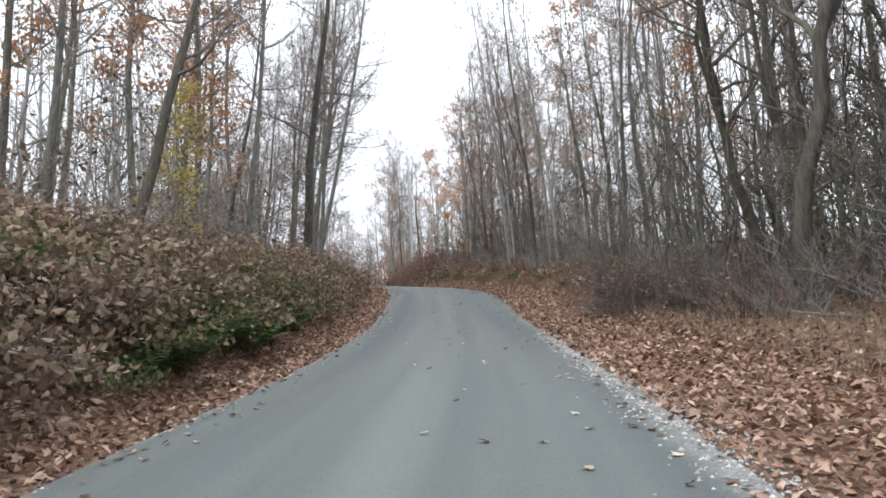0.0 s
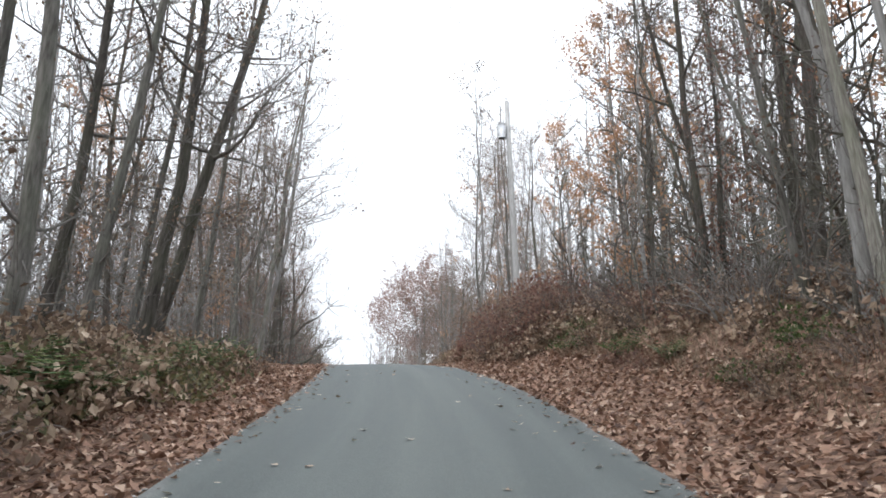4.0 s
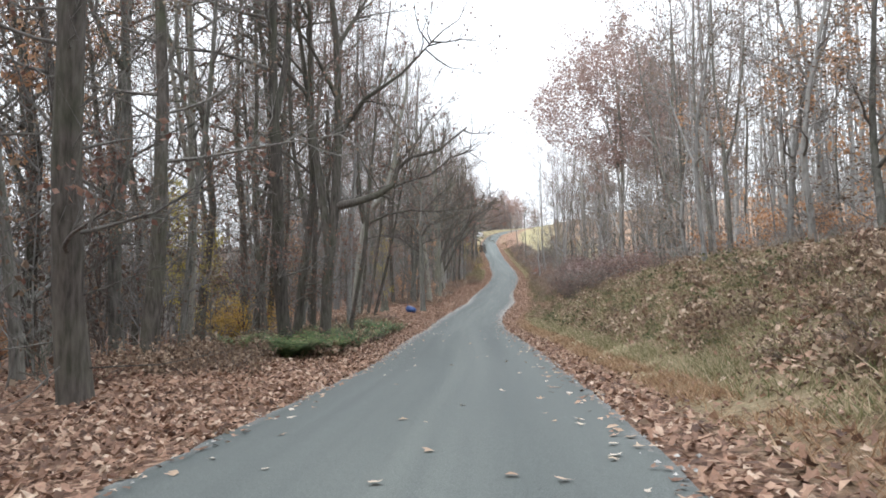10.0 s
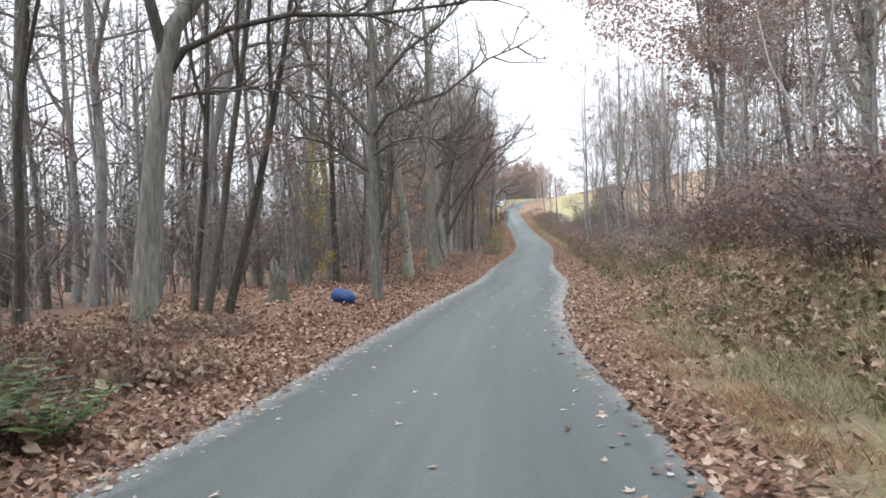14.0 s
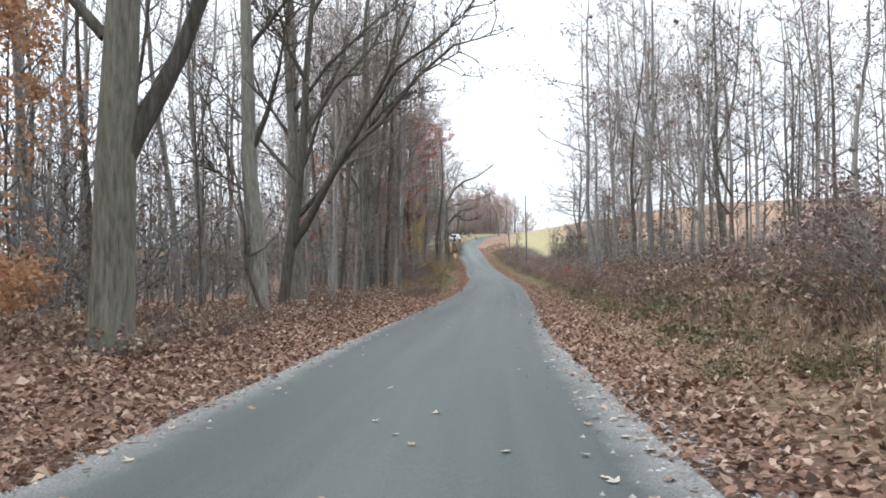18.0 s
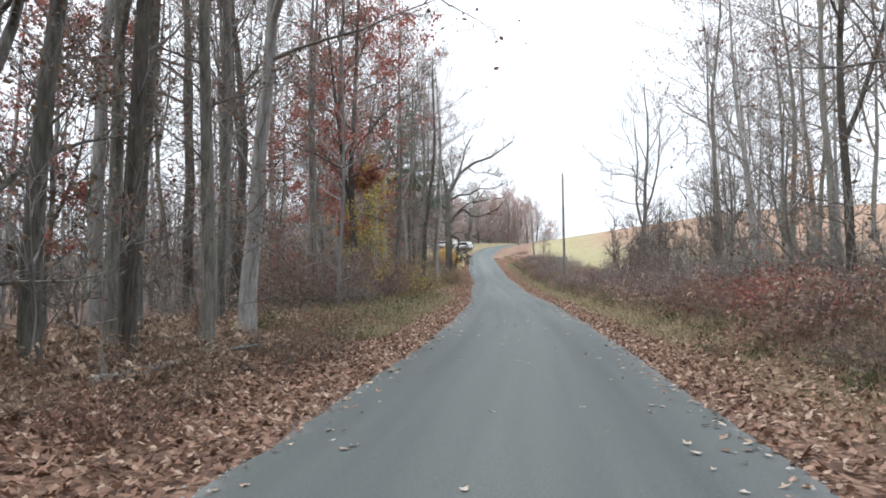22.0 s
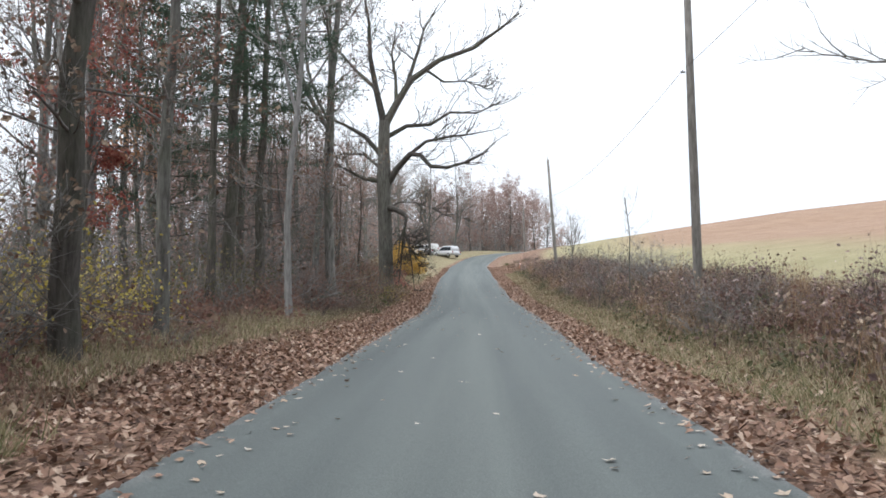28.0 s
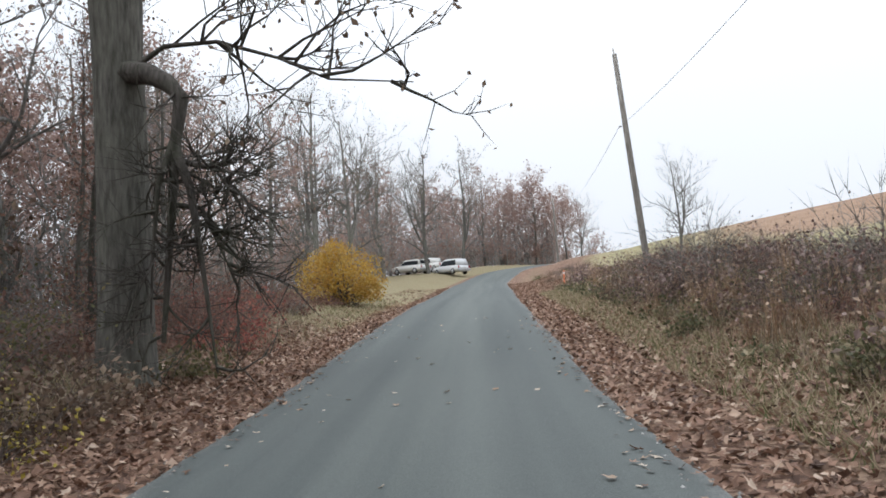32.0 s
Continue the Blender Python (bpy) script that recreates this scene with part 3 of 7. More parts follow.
shade_c = ramp(t, fine, [(0.3, (0.09, 0.06, 0.045)), (0.7, (0.25, 0.16, 0.115))])
leaf_c = mixed(t, maths(t, "MULTIPLY", shaded.outputs["Fac"], 0.85), leaf_c, shade_c)
grass_c = ramp(t, fine, [(0.28, (0.13, 0.115, 0.065)), (0.5, (0.25, 0.215, 0.125)), (0.72, (0.40, 0.33, 0.21))])
grass_c = mixed(t, maths(t, "MULTIPLY", maths(t, "SUBTRACT", mid, 0.5, True), 2.5, True), grass_c, (0.24, 0.16, 0.10))
field_n = noise_of(t, 0.35, 8, rough=0.7)
green_c = ramp(t, field_n, [(0.3, (0.24, 0.215, 0.115)), (0.7, (0.325, 0.285, 0.165))])
stub_c = ramp(t, field_n, [(0.3, (0.245, 0.155, 0.105)), (0.7, (0.33, 0.225, 0.155))])
field_c = mixed(t, sep.outputs["Blue"], green_c, stub_c)
col = mixed(t, sep.outputs["Red"], leaf_c, grass_c)
col = mixed(t, sep.outputs["Green"], col, field_c)
t.links.new(col, b.inputs["Base Color"])
bp = t.nodes.new("ShaderNodeBump")
bp.inputs["Strength"].default_value, bp.inputs["Distance"].default_value = 0.9, 0.06
t.links.new(maths(t, "ADD", fine, maths(t, "MULTIPLY", csep.outputs["Green"], 0.8)), bp.inputs["Height"])
t.links.new(bp.outputs["Normal"], b.inputs["Normal"])
me.materials.append(mat)
tagged(new("ground", me), "leaf-strewn wooded ground with grassy banks and a stubble field", "ground", kind="structure")

# ---- the road ----
S_ROAD = np.arange(-60, 420, 0.6)
N_ROAD = 15


def road_edge(s, sign):
    return HALF + 0.045 * np.sin(0.17 * s + sign) + 0.03 * np.sin(0.63 * s + 2 * sign) + 0.025 * np.sin(3.1 * s - sign) + 0.02 * np.sin(6.7 * s + 3 * sign)


lanes = np.sort(np.concatenate([np.linspace(-1, 1, N_ROAD), [-0.97, 0.97]]))
gs, gw = np.meshgrid(S_ROAD, lanes, indexing="ij")
gu = np.where(gw < 0, gw * road_edge(gs, -1), gw * road_edge(gs, 1))
p = place(gs, outer(gs, np.zeros_like(gs)))
flat = place(gs, outer(gs, gu))
p[..., 0], p[..., 1] = flat[..., 0], flat[..., 1]
p[..., 2] += 0.07 + 0.035 - 0.012 * gu ** 2 - 0.06 * (np.abs(gw) > 0.99)
i = np.arange(gs.size).reshape(gs.shape)
q = np.stack([i[:-1, :-1], i[:-1, 1:], i[1:, 1:], i[1:, :-1]], -1).reshape(-1, 4)
me = bpy.data.meshes.new("road")
me.from_pydata(p.reshape(-1, 3).tolist(), [], q.tolist())
me.polygons.foreach_set("use_smooth", [True] * len(me.polygons))
cr = me.attributes.new("across", "FLOAT_COLOR", "POINT")
cr.data.foreach_set("color", np.stack([(gu.ravel() + 3) / 6, (gs.ravel() + 60) / 500, np.abs(gw.ravel()), np.ones(gs.size)], -1).astype(np.float32).ravel())
mat, t, b = material("asphalt", 0.8)
at = t.nodes.new("ShaderNodeAttribute")
at.attribute_name = "across"
sep = t.nodes.new("ShaderNodeSeparateColor")
t.links.new(at.outputs["Color"], sep.inputs["Color"])
grit = noise_of(t, 90.0, 4, rough=0.8)
lane = t.nodes.new("ShaderNodeCombineXYZ")
t.links.new(maths(t, "MULTIPLY", sep.outputs["Red"], 6.0), lane.inputs["X"])
t.links.new(maths(t, "MULTIPLY", sep.outputs["Green"], 13.0), lane.inputs["Y"])
streaks = t.nodes.new("ShaderNodeTexNoise")
streaks.inputs["Scale"].default_value, streaks.inputs["Detail"].default_value = 1.6, 6
t.links.new(lane.outputs["Vector"], streaks.inputs["Vector"])
blot = streaks.outputs["Fac"]
base = ramp(t, grit, [(0.3, (0.056, 0.063, 0.063)), (0.5, (0.101, 0.113, 0.107)), (0.72, (0.182, 0.197, 0.189))])
base = mixed(t, 1.0, base, ramp(t, blot, [(0.30, (0.74, 0.765, 0.78)), (0.5, (0.96, 0.96, 0.96)), (0.70, (1.12, 1.12, 1.11))]), "MULTIPLY")
wheel = ramp(t, sep.outputs["Red"], [(0.10, (1, 1, 1)), (0.30, (0.88, 0.89, 0.90)), (0.5, (1.1, 1.1, 1.08)), (0.72, (0.90, 0.91, 0.92)), (0.92, (1.0, 1.0, 1.0))])
base = mixed(t, 0.9, base, wheel, "MULTIPLY")
gravel = ramp(t, noise_of(t, 45.0, 4, rough=0.8), [(0.35, (0.10, 0.10, 0.095)), (0.5, (0.20, 0.2, 0.19)), (0.66, (0.36, 0.355, 0.34))])
wide = ramp(t, sep.outputs["Green"], [(0.115, (0.0, 0.16, 0)), (0.16, (0.0, 0.0, 0)), (0.31, (0.0, 0.0, 0)), (0.345, (0.1, 0.0, 0)), (0.38, (0.16, 0.14, 0)), (0.44, (0.17, 0.17, 0)), (0.47, (0.0, 0.0, 0))])
shoulder = t.nodes.new("ShaderNodeSeparateColor")
t.links.new(wide, shoulder.inputs["Color"])
right_half = maths(t, "GREATER_THAN", sep.outputs["Red"], 0.5)
broken = maths(t, "ADD", maths(t, "MULTIPLY", shoulder.outputs["Green"], right_half), maths(t, "MULTIPLY", shoulder.outputs["Red"], maths(t, "SUBTRACT", 1.0, right_half)))
rim = maths(t, "MULTIPLY", maths(t, "SUBTRACT", maths(t, "ADD", maths(t, "ADD", sep.outputs["Blue"], broken), maths(t, "MULTIPLY", noise_of(t, 1.1, 8, rough=0.8), 0.42)), 1.125), 6.0, True)
base = mixed(t, rim, base, gravel)
t.links.new(base, b.inputs["Base Color"])
bp = t.nodes.new("ShaderNodeBump")
bp.inputs["Strength"].default_value, bp.inputs["Distance"].default_value = 0.35, 0.01
t.links.new(grit, bp.inputs["Height"])
t.links.new(bp.outputs["Normal"], b.inputs["Normal"])
me.materials.append(mat)
tagged(new("road", me), "narrow worn grey asphalt lane with crumbling gravel edges", "road", kind="structure")


# ---- the trees ----
KINDS = {}
RADIUS = {}


def kind(key, name, label, seed, height, radius, **more):
    KINDS[key] = tree(name, label, "tree", seed, height, radius, **more)
    RADIUS[key] = radius


# two of the slim kinds carry the bark with haze painted in
for i in range(3):
    kind("slim%d" % i, "forest_tree", "thin grey-barked young forest tree, nearly bare", 71 + i, 12.5 + 1.5 * i, 0.085, crown=0.26, boughs=20, spread=0.18, subs=6, twigs=7,
         leaves=LEAF_BROWN, leaf_n=1000 + 500 * i, leaf_size=0.09, lean=0.03, wander=0.05, low_twigs=14, flare=1.2, forks=(1, 0, 2)[i], wood=BARK_HAZY if i else BARK_GREY, twig=BARK_HAZY if i else TWIG, dome=i == 2)
# tall0 and tall4 have the haze-paled bark as well
for i in range(5):
    kind("tall%d" % i, "forest_tree", "tall slender grey-barked forest tree with few withered brown leaves", 11 + i, 19 + 1.0 * i, 0.17, crown=0.32 + 0.05 * (i % 3), boughs=27,
         spread=0.20, subs=7, twigs=8, leaves=LEAF_BROWN if i % 2 else LEAF_RUSSET, leaf_n=2400 + 1100 * (i % 3), leaf_size=0.09, lean=0.015 + 0.015 * (i % 3), low_twigs=24, forks=(1, 1, 1, 0, 1)[i], clump=i % 3 == 2, wander=0.03 + 0.008 * i, dome=i in (1, 3, 4), wood=BARK_HAZY if i in (0, 4) else BARK_GREY)
for i in range(3):
    kind("dark%d" % i, "oak_tree", "dark-barked oak holding tufts of withered russet leaves", 31 + i, 19 + i, 0.20, crown=0.30, boughs=28, spread=0.21, subs=7, twigs=8,
         wood=BARK_DARK, twig=BARK_DARK if i == 1 else TWIG, leaves=LEAF_RUSSET if i else LEAF_BROWN, leaf_n=3600, leaf_size=0.095, lean=0.02, low_twigs=20, clump=True, forks=(0, 1, 1)[i], wander=0.05, dome=True)
for i in range(2):
    kind("big%d" % i, "forest_tree", "stout grey-barked forest tree with a wide bare crown", 41 + i, 21 + 2 * i, 0.28, crown=0.33, boughs=30, spread=0.21, subs=6, twigs=6,
         leaves=LEAF_BROWN, leaf_n=1500, leaf_size=0.11, lean=0.015, low_twigs=14, forks=1 + i, dome=True)
for i in range(2):
    kind("pale%d" % i, "beech_tree", "smooth pale grey beech trunk with lichen and dark boughs", 45 + i, 21 + i, 0.26, crown=0.24, boughs=24, spread=0.25, subs=6, twigs=5,
         wood=BARK_PALE, twig=BARK_GREY, leaves=LEAF_BROWN, leaf_n=380, lean=0.01, low_twigs=8, forks=2 - i)
for i in range(2):
    kind("bough%d" % i, "oak_tree", "roadside oak with long dark boughs reaching over the road", 48 + i, 17, 0.28, crown=0.16, boughs=28, spread=0.34, subs=8, twigs=7,
         wood=BARK_GREY, twig=BARK_DARK, leaves=LEAF_RUSSET, leaf_n=650, lean=0.04, wander=0.06, forks=2, droop=0.15, dome=True)
for i in range(3):
    kind("wide%d" % i, "spreading_tree", "bare spreading tree with a round crown of grey twigs", 55 + i, 14, 0.24, crown=0.16, boughs=34, spread=0.33, subs=7, twigs=7,
         wood=BARK_GREY, twig=TWIG if i else BARK_GREY, thick=1.35, leaves=LEAF_HAZY if i == 2 else LEAF_BROWN, leaf_n=(500, 1500, 4200)[i], leaf_size=(0.13, 0.15, 0.2)[i], wander=0.05, forks=2, dome=True)

PICK = random.Random(4)


def T(k, s, u, r, tilt):
    """One tree of the wood: kind, place, radius at breast height, lean to the right in degrees."""
    if k == "N":
        return PINES.append((s, u, r, tilt))
    r, tilt = min(r, {"d": 0.25, "t": 0.24}.get(k, 0.36)), max(-10, min(15, tilt))
    if r in (0.18, 0.22):
        r *= 0.85
    if s < 62:
        u, r, tilt = (u + 0.5, r * 0.78, tilt) if u > 0 else (u, r * 0.8, tilt * 0.75)
    group = {"d": "dark", "p": "pale", "B": "bough"}.get(k, "slim" if r < 0.11 else "tall" if r < 0.27 else "big")
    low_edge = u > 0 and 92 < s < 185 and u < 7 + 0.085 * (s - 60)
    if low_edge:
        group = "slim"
    n = {"slim": 3, "tall": 5, "dark": 3, "big": 2, "pale": 2, "bough": 2}[group]
    key = group + str(PICK.randrange(n))
    if u < 0 and s < 62 and group in ("tall", "dark", "slim"):
        key = {"tall": "tall3", "dark": "dark0", "slim": "slim1"}[group]
    w = max(0.42, min(1.5, r / RADIUS[key]))
    TAKEN.append((s, u))
    h = max(0.75, min(1.15, w ** 0.35 * PICK.uniform(0.9, 1.08)))
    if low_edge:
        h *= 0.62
    return stand(KINDS[key], s, u, PICK.uniform(0, 360), h, tilt * (0.9 if s < 140 else 0.45), heading(s) + 4, 0.1, max(0.5, w / h))


PINES, TAKEN = [], []
T("d", 17.5, 8.0, 0.18, -2)
T("d", 16.7, -7.5, 0.22, 14)
T("t", 17.0, 9.4, 0.18, 1)
T("t", 21.4, -12.0, 0.18, 5)
T("t", 27.0, -7.3, 0.18, 3)
T("t", 29.8, 14.4, 0.42, 3)
T("d", 30.6, -5.6, 0.28, 4)
T("t", 30.8, 9.6, 0.18, -3)
T("d", 31.8, 7.4, 0.12, 3)
T("t", 33.5, -5.8, 0.18, 8)
T("t", 34.0, 7.5, 0.10, -1)
T("t", 34.5, 6.5, 0.14, -2)
T("t", 36.5, 5.7, 0.12, -5)
T("t", 37.0, -5.7, 0.18, 16)
T("p", 38.1, 5.8, 0.11, -2)
T("t", 38.9, -5.8, 0.18, 9)
T("t", 39.1, 24.0, 0.33, 1)
T("d", 40.4, -10.6, 0.22, 9)
T("d", 40.5, 5.9, 0.17, -5)
T("t", 41.6, -5.9, 0.19, 3)
T("t", 41.8, 5.5, 0.11, -6)
T("t", 43.8, 5.7, 0.10, -5)
T("p", 44.8, 5.8, 0.09, -3)
T("t", 45.8, 6.2, 0.16, -5)
T("t", 46.8, -5.8, 0.19, 4)
T("t", 47.0, -13.5, 0.18, 1)
T("t", 47.3, -7.0, 0.18, 8)
T("t", 47.3, 6.3, 0.11, -10)
T("t", 50.2, -5.9, 0.18, 10)
T("d", 50.9, -7.0, 0.22, 8)
T("d", 53.5, -5.8, 0.23, 12)
T("d", 54.5, -5.7, 0.23, 16)
T("t", 55.0, -8.2, 0.18, 6)
T("t", 55.6, -6.5, 0.18, 7)
T("t", 60.1, -5.8, 0.18, 9)
T("t", 72.3, 6.0, 0.08, 0)
T("t", 75.1, 6.4, 0.10, 1)
T("t", 78.8, -5.7, 0.18, 8)
T("t", 79.6, -7.1, 0.18, 4)
T("t", 84.8, -6.9, 0.18, 7)
T("t", 84.9, -10.2, 0.18, 3)
T("t", 84.9, -15.4, 0.18, 10)
T("t", 85.3, -5.9, 0.21, 5)
T("d", 91.3, -5.6, 0.26, 4)
T("d", 95.2, -10.2, 0.22, 2)
T("t", 97.8, 9.8, 0.18, 5)
T("d", 98.4, -12.2, 0.22, 0)
T("d", 99.7, -8.3, 0.25, 3)
T("t", 99.7, 14.7, 0.18, 1)
T("d", 101.8, -13.0, 0.23, -3)
T("d", 102.4, 10.3, 0.22, 4)
T("t", 102.6, -8.6, 0.12, 8)
T("d", 102.7, 7.3, 0.08, -0)
T("d", 102.9, -12.1, 0.19, 0)
T("t", 103.0, 14.5, 0.18, -1)
T("t", 103.5, -11.0, 0.25, 1)
T("d", 105.0, 10.7, 0.22, 9)
T("p", 107.0, -10.2, 0.21, 5)
T("d", 109.9, -14.0, 0.30, 4)
T("d", 115.1, -12.9, 0.38, 1)
T("t", 116.7, -8.3, 0.18, 8)
T("d", 117.2, -20.4, 0.44, -1)
T("t", 117.8, -6.1, 0.18, 4)
T("d", 120.3, -12.4, 0.44, 2)
T("t", 121.8, 11.8, 0.18, 0)
T("t", 121.9, 14.0, 0.18, 0)
T("p", 122.8, -18.8, 0.23, -7)
T("t", 131.7, -14.5, 0.38, 4)
T("t", 135.5, 12.8, 0.18, 3)
T("t", 137.0, -15.6, 0.26, 4)
T("t", 138.7, -12.2, 0.28, 7)
T("t", 139.4, 10.6, 0.18, -1)
T("t", 139.7, 12.4, 0.18, 1)
T("t", 142.3, 19.2, 0.20, 5)
T("t", 143.3, -20.3, 0.46, 4)
T("d", 143.5, -24.1, 0.45, 9)
T("t", 145.0, 9.8, 0.18, -5)
T("t", 147.4, 12.4, 0.18, -6)
T("d", 149.2, -7.1, 0.09, 6)
T("p", 149.8, -6.0, 0.27, -0)
T("t", 151.4, 10.3, 0.18, -13)
T("t", 151.8, -12.4, 0.35, 16)
T("t", 152.2, -6.3, 0.06, 3)
T("p", 161.6, 22.1, 0.21, -1)
T("t", 164.5, -34.2, 0.39, 4)
T("t", 173.6, 13.2, 0.18, 0)
T("t", 176.9, 8.9, 0.18, -2)
T("t", 181.1, -8.2, 0.25, 2)
T("t", 182.2, -7.8, 0.08, 1)
T("t", 182.5, 11.4, 0.18, 2)
T("t", 183.7, 5.7, 0.18, -1)
T("t", 186.0, -7.4, 0.18, 2)
T("d", 187.7, -7.6, 0.12, 6)
T("t", 191.7, 9.8, 0.18, 1)
T("t", 191.7, -6.9, 0.32, 3)
T("t", 193.7, -6.8, 0.17, 2)
T("d", 195.5, -6.2, 0.17, 9)
T("t", 195.8, 7.0, 0.18, -1)
T("t", 196.5, -7.1, 0.16, -0)
T("t", 197.3, -5.6, 0.18, 3)
T("t", 197.4, 10.1, 0.18, 2)
T("d", 199.1, 16.0, 0.22, 2)
T("t", 199.6, -8.3, 0.42, 2)
T("t", 200.3, 9.1, 0.18, -2)
T("t", 200.7, 15.0, 0.18, -0)
T("t", 201.6, -6.3, 0.31, 8)
T("t", 203.7, -7.8, 0.13, -0)
T("t", 203.8, -11.6, 0.43, 2)
T("t", 204.8, -8.4, 0.20, 5)
T("t", 205.8, -20.4, 0.27, 1)
T("t", 211.2, -6.2, 0.09, 3)
T("d", 211.5, -12.1, 0.41, 0)
T("t", 212.8, -10.9, 0.12, -0)
T("t", 216.0, 29.4, 0.35, 0)
T("t", 216.5, -8.6, 0.18, 1)
T("d", 218.7, -7.0, 0.22, 0)
T("t", 219.9, 15.7, 0.21, 1)
T("d", 227.5, -9.3, 0.22, 1)
T("t", 229.1, -15.0, 0.20, 4)
T("t", 229.2, -11.2, 0.32, -2)
T("t", 230.5, -7.4, 0.15, 0)
T("t", 231.5, -6.8, 0.16, 1)
T("t", 232.2, 30.1, 0.45, 0)
T("d", 232.4, 34.0, 0.50, 1)
T("t", 233.6, 16.6, 0.31, -6)
T("t", 237.2, 15.5, 0.42, -1)
T("t", 238.0, 21.0, 0.32, -3)
T("t", 238.3, -7.0, 0.14, 1)
T("t", 239.9, 23.0, 0.29, -1)
T("d", 242.0, -6.0, 0.24, 3)
T("t", 242.6, 19.5, 0.19, -4)
T("t", 245.8, -6.3, 0.16, -0)
T("t", 249.6, 32.3, 0.49, -2)
T("t", 252.0, -25.4, 0.36, 1)
T("t", 253.3, -5.7, 0.12, 0)
T("N", 253.6, -8.3, 0.16, 1)
T("t", 255.1, -13.5, 0.29, 1)
T("N", 256.8, -8.9, 0.24, 2)
T("N", 258.5, -12.0, 0.18, 1)
T("N", 263.4, -10.6, 0.17, 0)
T("t", 261.9, -6.2, 0.24, -5)
T("t", 264.8, -9.4, 0.09, 4)
T("t", 265.1, -20.7, 0.24, 0)
T("t", 271.3, -9.1, 0.20, 5)
T("d", 107.4, -6.3, 0.22, 3)
T("d", 113.0, -9.5, 0.2, 3)
T("d", 116.5, -9.8, 0.17, 2)
T("d", 111.0, -8.4, 0.16, 2)
T("d", 119.5, -10.2, 0.18, 4)
T("d", 130.3, -8.3, 0.11, 5)
T("d", 130.0, -7.8, 0.12, 11)
T("d", 130.4, -7.4, 0.12, 15)
T("d", 127.2, -11.0, 0.12, 6)
T("t", 153.0, -11.0, 0.2, -12)
T("d", 103.8, -5.6, 0.23, 2)
T("d", 112.9, -5.2, 0.11, 10)
T("d", 115.5, -7.5, 0.16, 3)
T("d", 120.5, -8.0, 0.15, 4)

rim = random.Random(6)
for k in range(32):
    s, u = 6 + 58 * (k + rim.random()) / 32, 7.4 + 9 * rim.random()
    TAKEN.append((s, u))
    stand(KINDS[rim.choice(("slim0", "slim1", "slim2", "tall2", "dark1"))], s, u, rim.uniform(0, 360), rim.uniform(0.75, 1.0), rim.uniform(0, 3), rim.uniform(0, 360), 0.1, rim.uniform(0.7, 0.95))

# the woods behind, filled in by chance between the trees above
fill = random.Random(8)
count = 0
while count < 125:
    s, left, d = fill.uniform(-12, 345), fill.random() < 0.62, 6.8 + 15 * fill.random() ** 1.2
    u = -d if left else d
    if not left and (s > 238 or (66 < s < 124 and d < 12) or (s > 205 and d < 12)):
        continue
    if left and (s < 60 or 186 < s < 245) and fill.random() < 0.72 or not left and s > 124 and d < 9.5:
        continue
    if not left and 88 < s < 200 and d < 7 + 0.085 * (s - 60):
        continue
    if left and (119 < s < 142 and d < 15 or s > 244 and d < 15 or s > 262):
        continue
    if any((s - a) ** 2 + (u - b) ** 2 < 3.2 for a, b in TAKEN):
        continue
    TAKEN.append((s, u))
    key = fill.choice(["slim0", "slim1", "slim2", "tall0", "tall1", "tall2", "tall3", "tall4", "dark0", "dark1"])
    stand(KINDS[key], s, u, fill.uniform(0, 360), fill.uniform(0.8, 1.1), fill.uniform(0, 4), fill.uniform(0, 360), 0.1, fill.uniform(0.7, 1.05))
    count += 1


